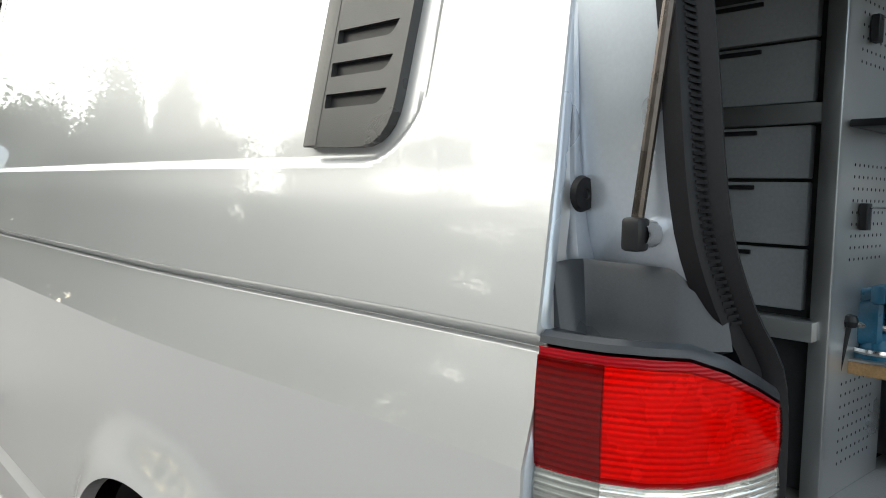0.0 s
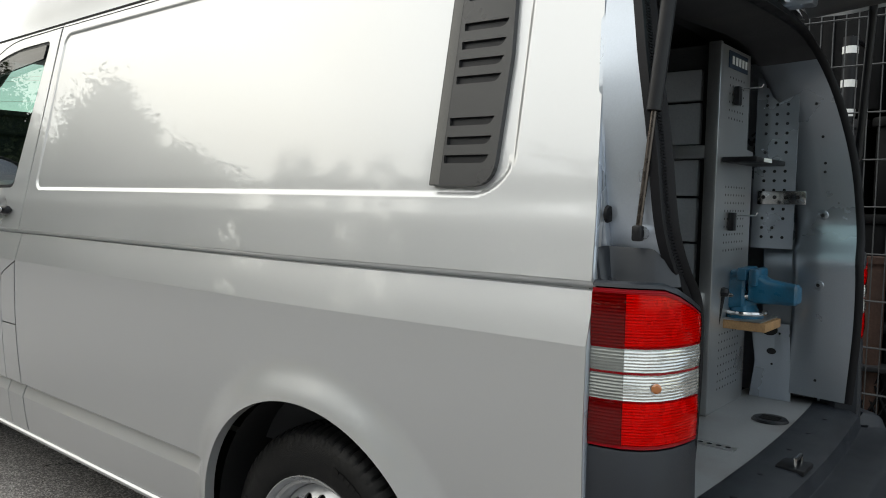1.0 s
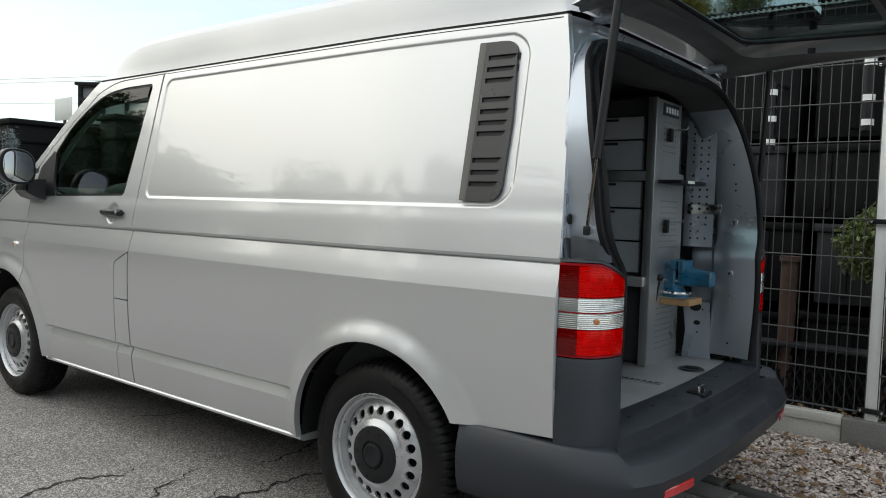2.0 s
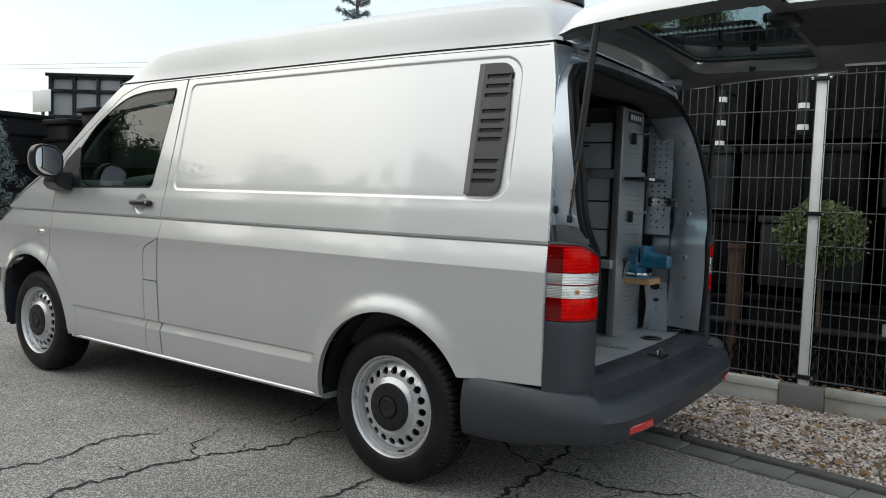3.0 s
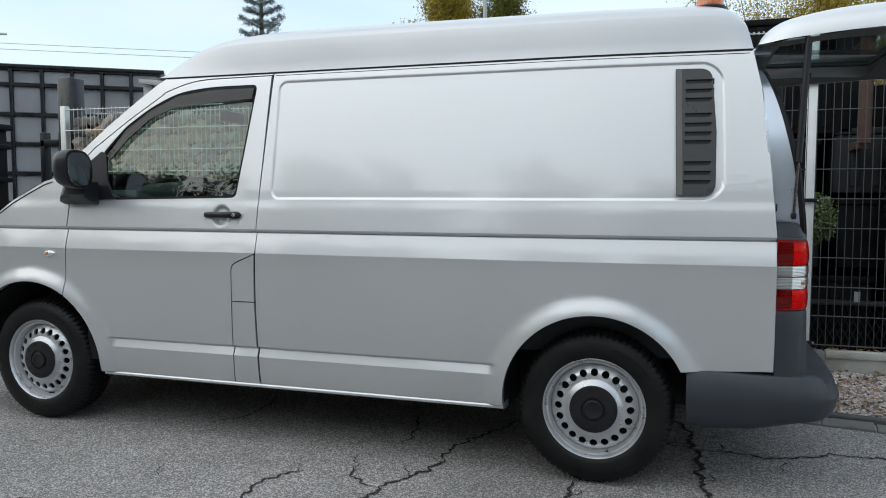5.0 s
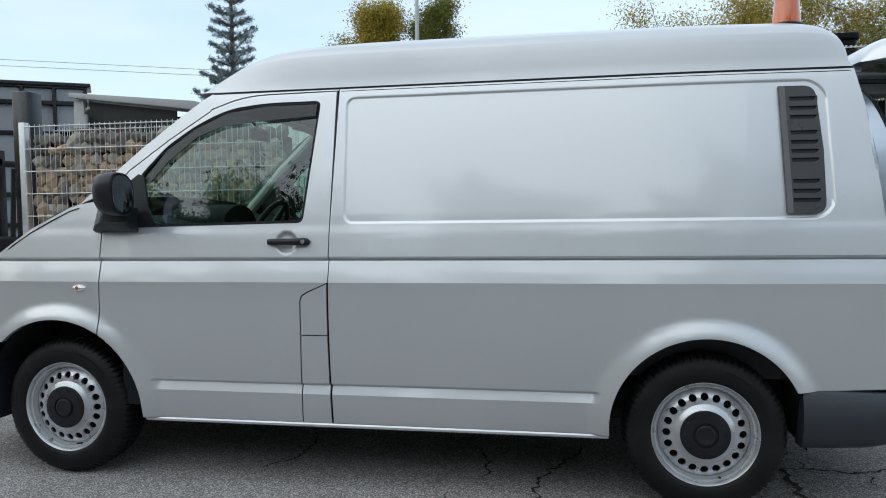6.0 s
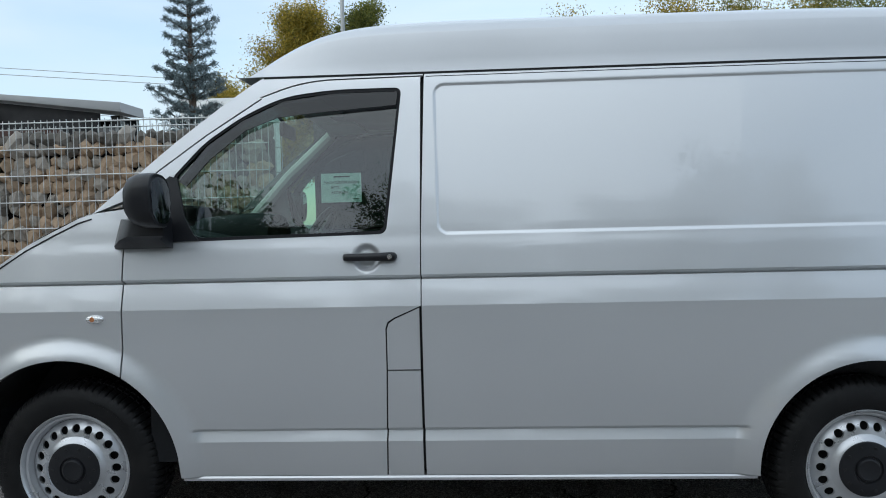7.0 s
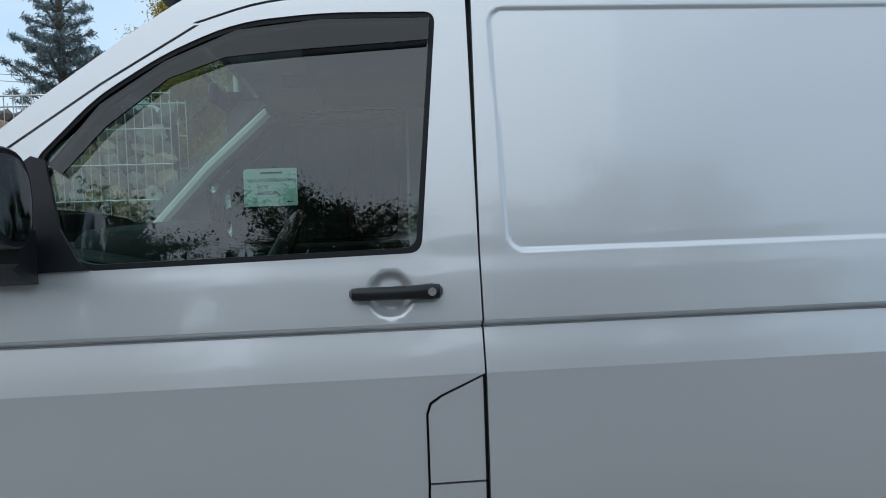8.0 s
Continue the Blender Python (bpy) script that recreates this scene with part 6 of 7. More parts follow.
pal = thing("stack_of_rims", "stack of dark plastic rings beside the tanks", "plastic rings")
for k in range(14):
    part("ring", lathe([(0.13, 0.0), (0.17, 0.0), (0.18, 0.025), (0.17, 0.05), (0.13, 0.05)], 20, pose(4.95, 3.10, 1.05 + k * 0.075), close=True), CONTAINER, pal)
part("ring_foot", box(4.80, 5.10, 2.96, 3.24, 0.64, 1.05, 0.01), CONTAINER, pal)
for x, y, z0, z1 in ((3.50, 2.95, 1.62, 2.03), (4.02, 2.98, 1.72, 2.17)):
    t = thing("black_tube", "black pipe with silver tape bands hung behind the fence", "pipe", "taped pipes")
    part("pipe", tube([(x, y, z0), (x, y, z1)], 0.034, 14), BLACK, t)
    for z in (z0 + 0.03, z0 + 0.17, z1 - 0.08):
        part("tape", tube([(x, y, z), (x, y, z + 0.035)], 0.0355, 14), POST, t, "silver tape")
    part("pipe_hanger", tube([(x, y, z1), (x, 3.34, z1 + 0.02)], 0.012, 6), BLACK, t)
for x, y, z0, z1, mt in ((3.66, 2.95, 0.02, 0.95, RUST), (4.60, 2.98, 1.62, 2.40, RUST), (4.82, 3.0, 1.5, 2.2, CONTAINER)):
    t = thing("rusty_pipe" if mt is RUST else "black_pipe", "rusty steel pipe standing behind the fence" if mt is RUST else "black pipe standing behind the fence", "pipe")
    part("pipe", tube([(x, y, z0), (x, y, z1)], 0.045, 14), mt, t)
    part("pipe_flange", tube([(x, y, z1), (x, y, z1 + 0.03)], 0.06, 14), mt, t)
    if z0 > 0.5:
        part("pipe_support", box(x - 0.03, x + 0.03, y, 3.40, z0 - 0.04, z0 + 0.02, 0.006), mt, t)
mat_m = thing("rubber_grid_mat", "black lattice mats leaning behind the fence", "mat")
bm = bmesh.new()
for k in range(70):
    x = 2.6 + k * 0.05
    tube([(x, 2.88, 0.0), (x + 0.22, 2.93, 0.44)], 0.007, 4, bm)
    tube([(x + 0.22, 2.88, 0.0), (x, 2.93, 0.44)], 0.007, 4, bm)
part("lattice", bm, CONTAINER, mat_m)
part("mat_edge", box(2.6, 6.3, 2.86, 3.0, 0.44, 0.465, 0.006), CONTGREY, mat_m)
paper_tag = thing("hanging_tag", "small torn paper tag behind the fence", "tag")
part("tag", box(4.56, 4.60, 2.90, 2.904, 0.44, 0.54, 0.0), ROOFGREY, paper_tag, smooth=False)


# ---- plants ----
def leaves(name, centres, per, spread, size, material, parent, seed, droop=0.0, aspect=0.5):
    """Many small folded leaves round the given centres."""
    r = np.random.default_rng(seed)
    c = np.repeat(np.array(centres, float), per, axis=0)
    n = len(c)
    p = c + r.normal(0, spread, (n, 3))
    d = r.normal(0, 1, (n, 3))
    d[:, 2] -= droop
    d /= np.linalg.norm(d, axis=1)[:, None]
    w = np.cross(d, r.normal(0, 1, (n, 3)))
    w /= np.linalg.norm(w, axis=1)[:, None]
    up = np.cross(d, w)
    s = (size * r.uniform(0.6, 1.3, n))[:, None]
    v = np.stack([p - d * s, p + w * s * aspect + up * s * 0.12, p + d * s, p - w * s * aspect + up * s * 0.12], axis=1).reshape(-1, 3)
    o = np.arange(n)[:, None] * 4
    f = np.concatenate([o + np.array([[0, 1, 2]]), o + np.array([[0, 2, 3]])])
    return raw(name, v.tolist(), f.tolist(), material, parent)


ball = thing("ball_tree", "clipped ball-shaped standard shrub on a thin stem", "shrub")
part("stem", tube([(4.18, 2.98, 0.0), (4.185, 2.99, 0.45), (4.175, 2.99, 0.95)], 0.013, 8, taper=[0.016, 0.013, 0.011]), BARK, ball)
rnd = np.random.default_rng(4)
pts = []
for _ in range(900):
    d = rnd.normal(0, 1, 3)
    d /= np.linalg.norm(d)
    rr = 0.245 * (0.55 + 0.45 * rnd.uniform() ** 0.4) * (1 + 0.06 * math.sin(5 * d[0] + 3 * d[2]))
    pts.append((4.175 + d[0] * rr * 1.04, 2.99 + d[1] * rr, 1.075 + d[2] * rr * 0.88))
leaves("crown", pts, 7, 0.018, 0.017, LEAFBOX, ball, 5)
bm = bmesh.new()
for p in pts[::9]:
    tube([(4.175, 2.99, 0.93), p], 0.003, 4, bm)
part("twigs", bm, BARK, ball)

spruce = thing("blue_spruce", "young blue spruce behind the stone basket wall", "spruce tree")
SX, SY = -1.14, 4.30
part("trunk", tube([(SX, SY, 0), (SX + 0.01, SY, 2.4), (SX, SY, 4.15)], 0.05, 8, taper=[0.07, 0.035, 0.008]), BARK, spruce)
rnd = random.Random(8)
bm = bmesh.new()
cent = []
z = 0.5
while z < 4.1:
    L = 0.10 + 0.35 * (4.25 - z) / 3.7
    n = 5 if z < 3.6 else 4
    a0 = rnd.uniform(0, 6.28)
    for k in range(n):
        a = a0 + k * 6.283 / n + rnd.uniform(-0.25, 0.25)
        l = L * rnd.uniform(0.55, 1.25)
        rise = rnd.uniform(0.25, 0.70) + (0.5 if z > 3.7 else 0)
        p0, p1 = Vector((SX, SY, z)), Vector((SX + math.cos(a) * l, SY + math.sin(a) * l, z + rise * l))
        tube([p0, p1], 0.006, 4, bm)
        m = max(3, int(l / 0.04))
        for q in range(1, m + 1):
            c = p0.lerp(p1, q / m)
            cent.append(tuple(c))
            if q > 1 and q % 2 == 0:
                for sgn in (-1, 1):
                    side_l = 0.42 * l * (1 - q / m) + 0.05
                    c2 = c + Vector((math.cos(a + sgn * 0.9), math.sin(a + sgn * 0.9), 0.15)) * side_l
                    for w in range(1, 1 + max(2, int(side_l / 0.04))):
                        cent.append(tuple(c.lerp(c2, w / max(2, int(side_l / 0.04)))))
    z += rnd.uniform(0.07, 0.15)
tagged(part("branchwork", bm, BARK, spruce), kind="stuff")
leaves("needles", cent, 20, 0.012, 0.024, NEEDLE, spruce, 9, aspect=0.13)


def tree(name, label, x, y, h, crown_r, material, seed, n_limb=16, per=90, leaf=0.05, spread=0.35, bare=0.3, multi=1, core=0):
    """A tree: tapered trunk or several stems, forked limbs and leaf clumps with gaps."""
    t = thing(name, label, "tree")
    rnd = random.Random(seed)
    bm = bmesh.new()
    cent = []
    for st in range(multi):
        bx, by = x + rnd.uniform(-0.3, 0.3) * (multi > 1), y + rnd.uniform(-0.3, 0.3) * (multi > 1)
        lean = Vector((rnd.uniform(-0.15, 0.15), rnd.uniform(-0.15, 0.15), 0)) * (2 if multi > 1 else 1)
        top = Vector((bx, by, 0)) + Vector((lean.x * h, lean.y * h, h * rnd.uniform(0.85, 0.95)))
        r0 = (0.035 * h if multi == 1 else 0.012 * h) * 0.6
        tube([(bx, by, 0), Vector((bx, by, 0)).lerp(top, 0.5) + Vector((rnd.uniform(-0.1, 0.1), rnd.uniform(-0.1, 0.1), 0)), top], r0, 8, bm, taper=[r0, r0 * 0.55, r0 * 0.12])
        for k in range(n_limb // multi):
            f = bare + (1 - bare) * (k + rnd.random()) / (n_limb // multi)
            p0 = Vector((bx, by, 0)).lerp(top, f)
            a = rnd.uniform(0, 6.283)
            l = crown_r * (1.05 - 0.75 * max(0, f - 0.4)) * rnd.uniform(0.55, 1.1)
            p1 = p0 + Vector((math.cos(a) * l, math.sin(a) * l, l * rnd.uniform(0.35, 1.0)))
            mid = p0.lerp(p1, 0.5) + Vector((0, 0, -0.06 * l))
            tube([p0, mid, p1], 0.02, 5, bm, taper=[r0 * 0.35, r0 * 0.22, r0 * 0.06])
            for q in range(5):
                c = p0.lerp(p1, 0.35 + 0.65 * q / 4)
                b1 = c + Vector((rnd.uniform(-1, 1), rnd.uniform(-1, 1), rnd.uniform(-0.3, 0.9))) * l * 0.35
                tube([c, b1], 0.006, 4, bm, taper=[r0 * 0.10, r0 * 0.03])
                cent += [tuple(c), tuple(b1), tuple(c.lerp(b1, 0.5))]
    part("trunk", bm, BARK, t)
    leaves("crown", cent, per // 3, spread, leaf, material, t, seed + 1, aspect=0.45)
    if core:
        leaves("inner_foliage", cent, core, spread * 0.75, leaf * 1.9, material, t, seed + 2, aspect=0.6)
    return t

# trees beyond the yard
tree("autumn_tree", "tree in yellow-green autumn leaf beyond the yard", -4.3, 20.5, 8.4, 1.45, LEAFYELLOW, 21, 46, 420, 0.040, 0.20, 0.25)
tree("autumn_tree", "tree in yellow-green autumn leaf beyond the yard", -5.7, 21.0, 5.9, 1.2, LEAFYELLOW, 22, 34, 390, 0.040, 0.20, 0.25)
tree("autumn_tree", "green tree beyond the yard", -3.0, 21.5, 8.2, 0.9, LEAFAUTUMN, 23, 30, 390, 0.040, 0.18, 0.25)
for k, (x, y, h, mt) in enumerate(((6.0, 16.8, 6.6, LEAFYELLOW), (8.2, 17.0, 6.4, LEAFYELLOW), (10.2, 16.5, 6.6, LEAFAUTUMN), (12.5, 17.0, 6.4, LEAFYELLOW))):
    tree("shrub_tree", "many-stemmed hedge tree turning yellow", x, y, h, 1.5, mt, 40 + k, 50, 210, 0.034, 0.24, 0.25, 10)

# trees on the far side of the yard, facing the van's flank
for k, (az, el, r) in enumerate(((81, 7.5, 2.6), (75, 12.5, 2.0), (70, 16, 1.4), (65, 13.2, 2.4), (58, 13.9, 2.4), (51, 15.3, 2.5), (43, 18.2, 3.0), (35, 20.5, 3.2), (27, 21.2, 3.2), (18, 22.2, 3.2), (9, 22.8, 3.2), (1, 22.8, 3.2), (-6, 22.0, 3.2), (-13, 23.2, 3.0), (-20, 23.8, 3.2), (-27, 22, 3.2))):
    d = 23 + 1.5 * math.sin(k * 2.1)
    tree("yard_tree", "leafy green tree across the yard", 2 - d * math.sin(radians(az)), -d * math.cos(radians(az)), 1.3 + d * math.tan(radians(el + 1.5)), r, LEAFGREEN, 60 + k, 36, 200, 0.050, 0.33, 0.10, core=28)
hedge = tagged(leaves("hedge", [(2 - 24.5 * math.sin(radians(92 - 2.2 * k)), -24.5 * math.cos(radians(92 - 2.2 * k)), 0.7 + 0.95 * j) for k in range(66) for j in range(5)], 80, 0.62, 0.2, LEAFGREEN, None, 77), "dense green hedge across the yard", "hedge", kind="stuff")

# ---- stone basket wall ----
GX0, GX1, GY, GTOP = -2.42, 0.02, 2.80, 2.02
gab = thing("gabion_wall", "stone-filled wire basket wall with brown and grey rubble", "gabion wall", kind="structure")
rnd = random.Random(31)
shapes = []
for k in range(10):
    bm = bmesh.new()
    bmesh.ops.create_icosphere(bm, subdivisions=1, radius=1)
    for v in bm.verts:
        d = v.co.normalized()
        v.co = d * rnd.uniform(0.78, 1.12) / max(abs(d.x), abs(d.y), abs(d.z)) ** 0.55
    me = bpy.data.meshes.new("stone")
    bm.to_mesh(me)
    bm.free()
    shapes.append(me)
STONES = [mat("brown_rubble", (0.46, 0.335, 0.225), 0.85, vary=0.35, scale=1.2, fine=14, bump=0.6, bump_scale=8, rnd=0.9),
          mat("grey_rubble", (0.38, 0.34, 0.29), 0.85, vary=0.35, scale=1.2, fine=14, bump=0.6, bump_scale=8, rnd=0.9),
          mat("dark_rubble", (0.15, 0.135, 0.115), 0.85, vary=0.35, scale=1.2, fine=14, bump=0.6, bump_scale=8, rnd=0.9)]
for k, me in enumerate(shapes):
    me.materials.append(STONES[0 if k < 5 else 1 if k < 8 else 2])
part("core", box(GX0 + 0.05, GX1 - 0.05, GY + 0.12, GY + 0.34, 0.0, GTOP - 0.10), mat("dark_fill", (0.035, 0.032, 0.03), 0.95, vary=0.3), gab, smooth=False)
joined_v, joined_f = [], []
z = 0.05
while z < GTOP - 0.03:
    x = GX0 + 0.05 + rnd.uniform(0, 0.05)
    while x < GX1 - 0.03:
        s = rnd.uniform(0.045, 0.078)
        m = Matrix.LocRotScale((x, GY + 0.075 + rnd.uniform(-0.012, 0.02), z + rnd.uniform(-0.015, 0.015)), Euler((rnd.uniform(0, 6), rnd.uniform(0, 6), rnd.uniform(0, 6))), (s * rnd.uniform(0.95, 1.35), s * rnd.uniform(0.8, 1.0), s * rnd.uniform(0.8, 1.15)))
        top_row = z > GTOP - 0.16
        me = shapes[rnd.choice((8, 9, 5, 9)) if top_row else rnd.randrange(9)]
        if z > 1.18:
            ob = new("stone", me)
            ob.parent = gab
            ob.matrix_basis = m
        else:
            o = len(joined_v)
            joined_v += [tuple(m @ v.co) for v in me.vertices]
            joined_f += [tuple(i + o for i in p.vertices) for p in me.polygons]
        x += s * 1.5
    z += 0.090
tagged(raw("lower_stones", joined_v, joined_f, STONES[0], gab), kind="stuff")
gv, gh = wire_mesh("basket_upright", (0, 0, 0), (0, 0, 2.06), 0.0030, ZINC), wire_mesh("basket_bar", (0, 0, 0), (GX1 - GX0, 0, 0), 0.0042, ZINC)
for yy in (GY - 0.012, GY + 0.36):
    for k in range(50):
        ob = new("basket_upright", gv)
        ob.parent = gab
        ob.matrix_basis = pose(GX0 + k * 0.0498, yy, 0.02)
    for k in range(11):
        for dy in (-0.008, 0.008):
            ob = new("basket_bar", gh)
            ob.parent = gab
            ob.matrix_basis = pose(GX0, yy + dy, 0.06 + k * 0.2)
part("basket_post", box(GX0 - 0.06, GX0, GY - 0.02, GY + 0.04, 0, 2.1, 0.004), ZINC, gab)

# notice sheet hung on the fence line
sign = thing("notice_sheet", "white laminated notice sheet with printed lines on the fence", "notice")
part("sheet", box(0.425, 0.722, 2.700, 2.703, 1.400, 1.612), PAPER, sign, smooth=False)
for txt, sz, z, x in (("NACHTLIEFERUNGEN", 0.026, 1.545, 0.575), ("BITTE", 0.024, 1.508, 0.530), ("ABSTELLEN", 0.024, 1.472, 0.560)):
    text_on("print_line", txt, sz, pose(x, 2.6985, z, 90, 0, 0), INK, sign)
part("print_bar", box(0.52, 0.64, 2.6985, 2.6995, 1.582, 1.592), INK, sign)
part("print_bar", box(0.66, 0.70, 2.6985, 2.6995, 1.420, 1.426), INK, sign)
part("sign_board", box(0.40, 0.75, 2.705, 2.72, 0.0, 1.64), CONTAINER, sign, "dark board behind the notice")


# ---- yard to the front: facade, sheds, machines ----
def facade(x, y, turn, width, height, nx, nz):
    """A dark gridded facade with smoky glossy panes."""
    f = thing("gridded_facade", "low dark building with a grid of smoky panes", "building")
    m = pose(x, y, 0, 0, 0, turn)
    pw, ph = width / nx, 0.61
    levels = [height, height - 0.33] + [height - 0.33 - ph * (j + 1) for j in range(nz)]
    levels = [z for z in reversed(levels) if z > -0.4]
    levels[0] = max(levels[0], 0.0)

    def add(nm, bm, mt, par):
        bm.transform(m)
        return part(nm, bm, mt, par, smooth=False)
    back = add("wall", box(-width / 2, width / 2, 0.10, 0.6, 0, height), FACADE, f)
    for i in range(nx + 1):
        add("mullion", box(-width / 2 + i * pw - 0.032, -width / 2 + i * pw + 0.032, -0.06, 0.12, 0, height, 0.01), FACADE, f)
    for z in levels:
        add("transom", box(-width / 2, width / 2, -0.055, 0.115, max(0, z - 0.04), z + 0.04, 0.01), FACADE, f)
    rnd = random.Random(3)
    for i in range(nx):
        for z0, z1 in zip(levels, levels[1:]):
            bm = prism(rounded([(-width / 2 + i * pw + 0.035, z0 + 0.043), (-width / 2 + (i + 1) * pw - 0.035, z0 + 0.043), (-width / 2 + (i + 1) * pw - 0.035, z1 - 0.043), (-width / 2 + i * pw + 0.035, z1 - 0.043)], 0.04, 3), 'y', 0.02, 0.05, 0.008)
            bm.transform(Matrix.Rotation(radians(rnd.uniform(-0.5, 0.5)), 4, 'X'))
            add("pane", bm, PANE, f)
    add("roof_edge", box(-width / 2 - 0.1, width / 2 + 0.1, -0.1, 0.7, height, height + 0.08, 0.02), FACADE, f)


facade(-10.36, 8.81, 34, 6.9, 3.84, 12, 7)

shed = thing("open_shed", "dark open-fronted shed with grey roof edge", "shed")
part("roof", prism([(-6.3, 3.38), (-3.95, 3.15), (-3.93, 3.00), (-6.3, 3.30)], 'y', 8.6, 9.4, 0.01), ROOFGREY, shed, "grey roof edge")
# added near-black panel standing in for the shade under the roof
part("front_panel", prism([(-6.05, 2.3), (-4.36, 2.3), (-4.36, 3.015), (-6.05, 3.235)], 'y', 8.74, 8.80, 0.005), SEAM, shed)
part("back_wall", box(-6.3, -4.0, 9.25, 9.35, 0, 2.98), FACADE, shed)
part("side_wall", box(-4.25, -4.10, 8.9, 9.24, 0, 2.99), FACADE, shed)
part("side_panel", box(-4.35, -3.98, 8.66, 8.74, 0, 2.78, 0.01), FACADE, shed)
part("post", box(-6.28, -6.08, 8.7, 8.9, 0, 3.26, 0.01), ROOFGREY, shed)
part("downpipe", tube([(-5.92, 8.62, 3.24), (-5.92, 8.58, 3.10), (-6.02, 8.66, 3.00), (-6.02, 8.68, 0)], 0.04, 10), ROOFGREY, shed)
wb = thing("white_container", "white corrugated container beyond the yard", "container")
part("body", box(-5.2, -3.6, 14.0, 16.5, 0, 4.05, 0.02), WHITEWALL, wb)
for k in range(8):
    part("corrugation", box(-5.15 + k * 0.2, -5.07 + k * 0.2, 13.96, 14.0, 0.1, 3.95, 0.01), WHITEWALL, wb)
lp = thing("lamp_mast", "thin grey steel lamp mast beyond the yard", "mast")
part("pole", tube([(-2.35, 19.0, 0), (-2.35, 19.0, 9.5)], 0.06, 10, taper=[0.08, 0.05]), STEEL, lp)
pyl = thing("power_pylon", "lattice steel power pylon in the distance", "pylon")
PX, PY = -60.0, 53.5
for dx, dy in ((-1, -1), (1, -1), (-1, 1), (1, 1)):
    part("leg", tube([(PX + dx * 0.7, PY + dy * 0.7, 0), (PX + dx * 0.35, PY + dy * 0.35, 17.5)], 0.10, 5), STEEL, pyl)
for k in range(12):
    z = 1.0 + k * 1.4
    w = 0.7 - 0.35 * z / 17.5
    part("lattice_bar", tube([(PX - w, PY - w, z), (PX + w, PY - w, z + 1.3)], 0.06, 4), STEEL, pyl)
    part("lattice_bar", tube([(PX + w, PY - w, z), (PX - w, PY - w, z + 1.3)], 0.06, 4), STEEL, pyl)
for z in (12.6, 16.6):
    part("cross_arm", tube([(PX - 2.2, PY - 1.2, z + 0.5), (PX, PY, z), (PX + 1.4, PY + 0.8, z)], 0.12, 5), STEEL, pyl)
    part("insulator", tube([(PX - 2.2, PY - 1.2, z + 0.5), (PX - 2.2, PY - 1.2, z - 1.0)], 0.14, 6), STEEL, pyl)
cab = thing("power_cables", "overhead power cables crossing the sky", "cables")
for x0, z0 in ((0.0, 12.1), (0.6, 12.6), (0.0, 9.2)):
    part("cable", tube([(-140 + x0, 40, z0 + 6), (-62 + x0, 53, z0 + 3.2), (-20, 60, z0 + 0.4), (40, 70, z0 + 2.4)], 0.03, 5), STEEL, cab)


def bin_stack(x, y, sx, sy, h, seed):
    t = thing("black_crate", "tall black plastic crate in the yard", "crate", "crates in the yard")
    part("body", prism(rounded([(x, y), (x + sx, y), (x + sx, y + sy), (x, y + sy)], 0.05, 3), 'z', 0, h, 0.01), CONTAINER, t)
    for k in range(4):
        z = h * (0.25 + 0.2 * k)
        part("band", box(x - 0.03, x + sx + 0.03, y - 0.03, y + sy + 0.03, z, z + 0.06, 0.01), CONTAINER, t)
    part("lip", box(x - 0.05, x + sx + 0.05, y - 0.05, y + sy + 0.05, h - 0.08, h, 0.015), CONTAINER, t)


for k, (x, y, sx, sy, h) in enumerate(((-6.95, 3.6, 0.66, 0.9, 2.25), (-6.22, 3.75, 0.50, 0.8, 2.42), (-7.6, 5.0, 0.75, 0.9, 2.70), (-5.66, 3.9, 0.55, 0.7, 2.15), (-8.5, 3.0, 1.1, 0.9, 2.36), (-10.2, 2.8, 1.2, 1.2, 2.2))):
    bin_stack(x, y, sx, sy, h, k)
note = thing("white_board", "white sheet fixed to a dark frame in the yard", "board")
part("board", box(-8.20, -7.62, 4.00, 4.02, 2.46, 2.82, 0.005), PAPER, note)
part("leg", box(-7.95, -7.90, 4.02, 4.06, 0, 2.7, 0.005), FACADE, note)
for k, (x, y, z) in enumerate(((-6.02, 3.12, 1.20), (-5.80, 3.16, 1.16), (-5.56, 3.10, 1.10), (-5.95, 2.80, 0.86))):
    t = thing("plastic_pipe_bend", "dark grey curved plastic pipe bend in the yard", "pipe", "pipe bends")
    part("bend", tube([(x + 0.24 - 0.24 * math.cos(a), y, z - 0.24 + 0.24 * math.sin(a)) for a in [math.pi / 2 * q / 8 for q in range(8, -1, -1)]] + [(x, y, z - 0.5), (x, y, 0.0)], 0.065, 12), CONTGREY, t)
    part("socket", tube([(x + 0.22, y, z), (x + 0.30, y, z)], 0.078, 14), CONTGREY, t)
fl = thing("fork_truck", "black fork lift truck standing in the yard", "fork lift")
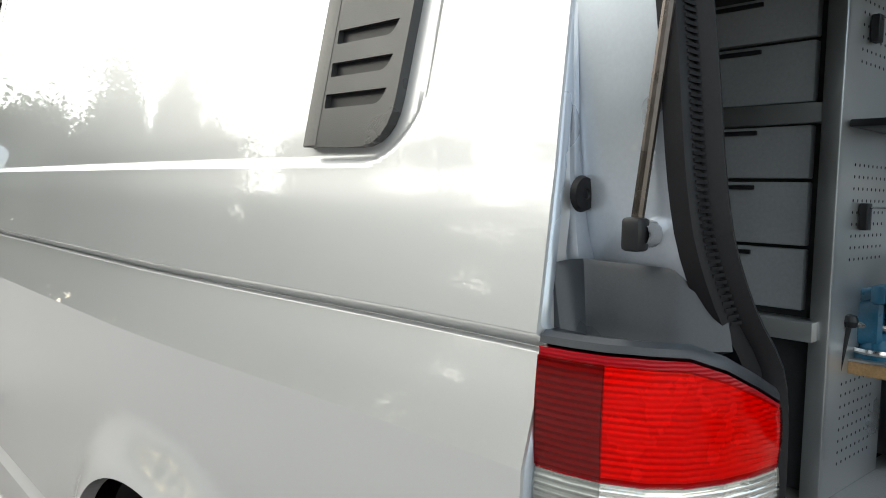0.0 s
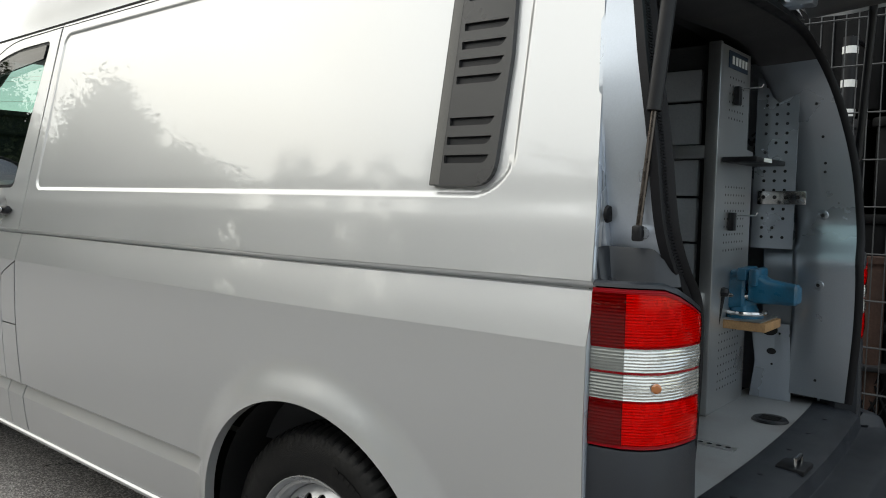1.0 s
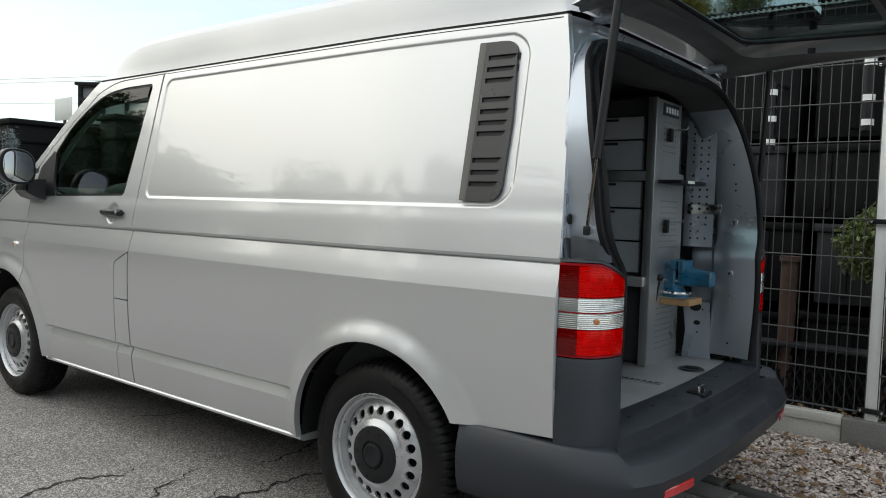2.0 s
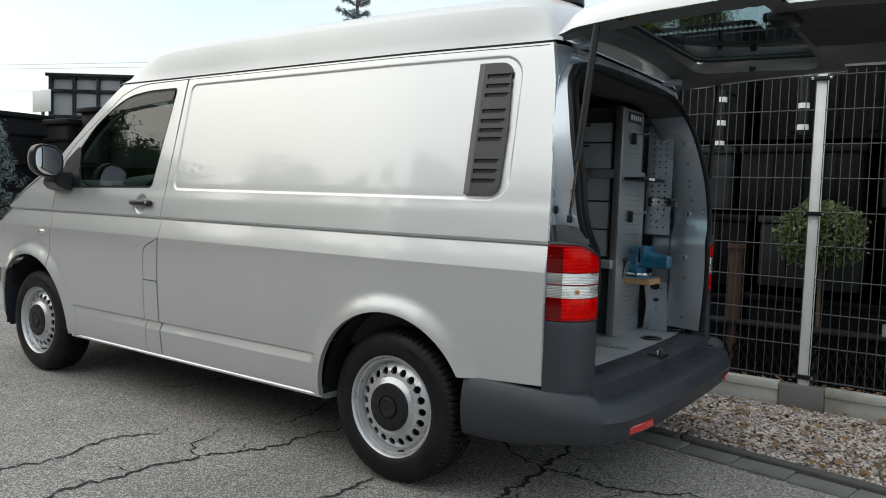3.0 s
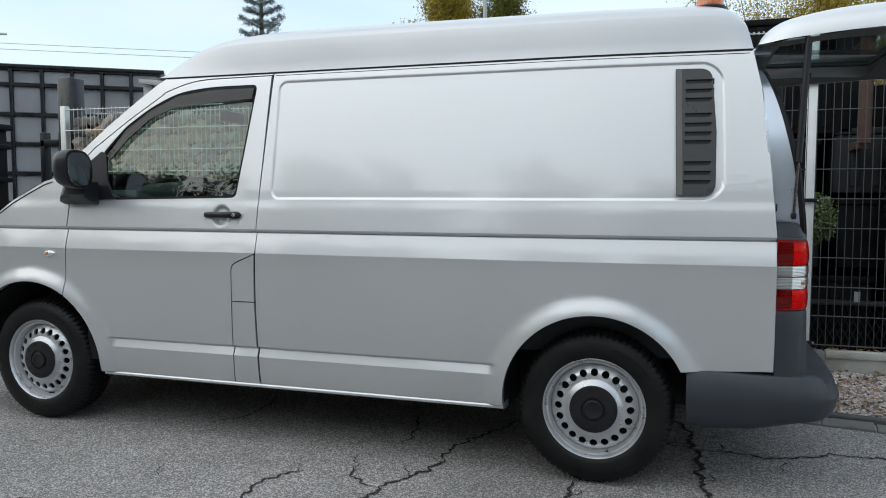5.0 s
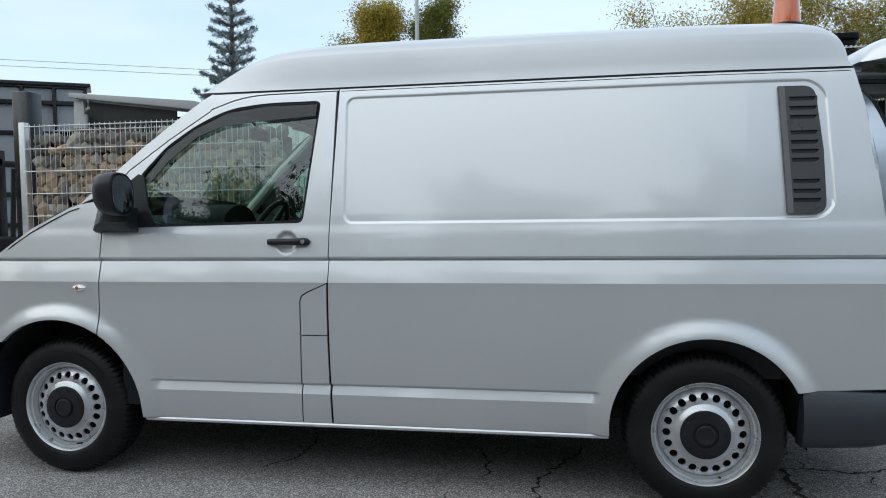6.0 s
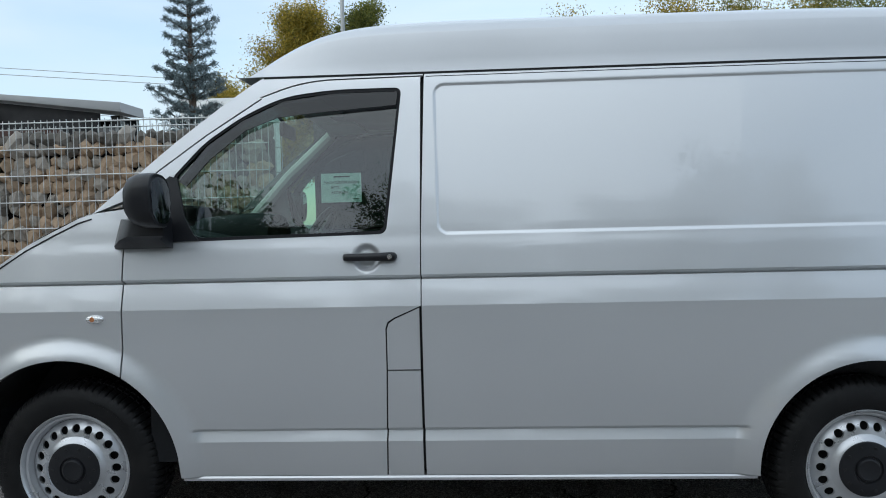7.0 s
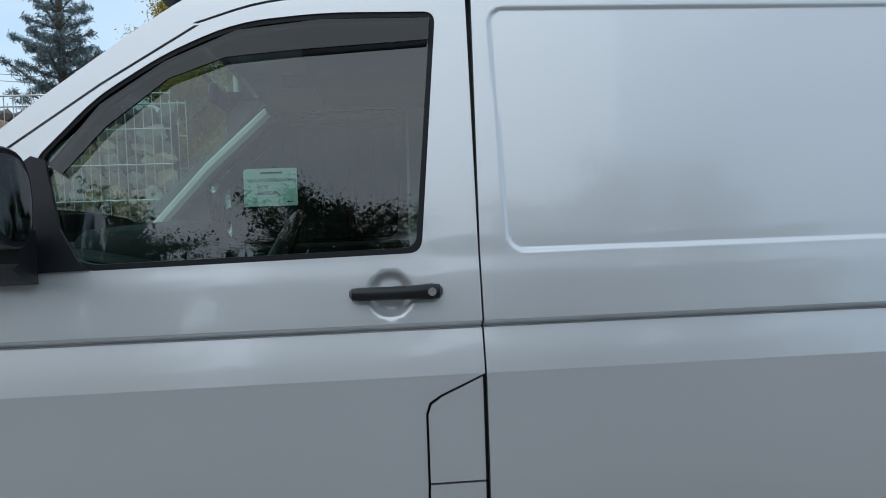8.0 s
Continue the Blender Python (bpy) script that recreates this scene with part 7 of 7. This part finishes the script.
for dx in (0, 0.32):
    part("mast_rail", box(-5.20 + dx, -5.12 + dx, 5.2, 5.32, 0.1, 2.1, 0.01), BLACK, fl)
part("mast_bar", box(-5.2, -4.8, 5.2, 5.28, 1.9, 2.0, 0.01), BLACK, fl)
part("chassis", box(-4.9, -3.2, 5.0, 5.9, 0.3, 1.0, 0.06), BLACK, fl)
part("roof_guard", prism([(-4.6, 1.95), (-3.5, 1.88), (-3.5, 1.80), (-4.6, 1.87)], 'y', 5.05, 5.85, 0.01), BLACK, fl)
for x in (-4.55, -3.55):
    part("guard_post", tube([(x, 5.1, 1.0), (x + 0.05, 5.1, 1.85)], 0.03, 8), BLACK, fl)
for x in (-4.6, -3.5):
    part("wheel", lathe([(0.0, 0), (0.3, 0), (0.33, 0.05), (0.33, 0.2), (0.0, 0.2)], 24, pose(x, 5.05, 0.33, 90)), TYRE, fl)
frm = thing("timber_frame", "reddish timber door frame in the yard", "door frame")
part("jamb", box(-4.55, -4.43, 6.3, 6.4, 0, 2.35, 0.01), RUST, frm)
part("jamb", box(-3.75, -3.63, 6.3, 6.4, 0, 2.35, 0.01), RUST, frm)
part("head", box(-4.55, -3.63, 6.28, 6.42, 2.35, 2.47, 0.01), RUST, frm)
dk = thing("dark_pillar", "dark square pillar behind the basket wall", "pillar")
part("shaft", box(-2.72, -2.56, 3.0, 3.2, 0, 2.42, 0.01), FACADE, dk)
for k, (x, y, s) in enumerate(((-5.05, 2.05, 1.42), (-5.85, 1.9, 1.30))):
    t = thing("potted_spruce", "small blue spruce standing in the yard", "spruce tree", "small spruces")
    part("trunk", tube([(x, y, 0), (x, y, 1.35 * s)], 0.02, 6, taper=[0.025, 0.005]), BARK, t)
    rr = random.Random(90 + k)
    cc = []
    for q in range(150):
        f = rr.random() ** 1.3
        a, l = rr.uniform(0, 6.28), 0.5 * s * (1 - f) * rr.uniform(0.3, 1.0)
        cc.append((x + math.cos(a) * l, y + math.sin(a) * l, 0.1 + f * 1.3 * s))
    leaves("needles", cc, 16, 0.04, 0.03, NEEDLE, t, 95 + k, aspect=0.12)
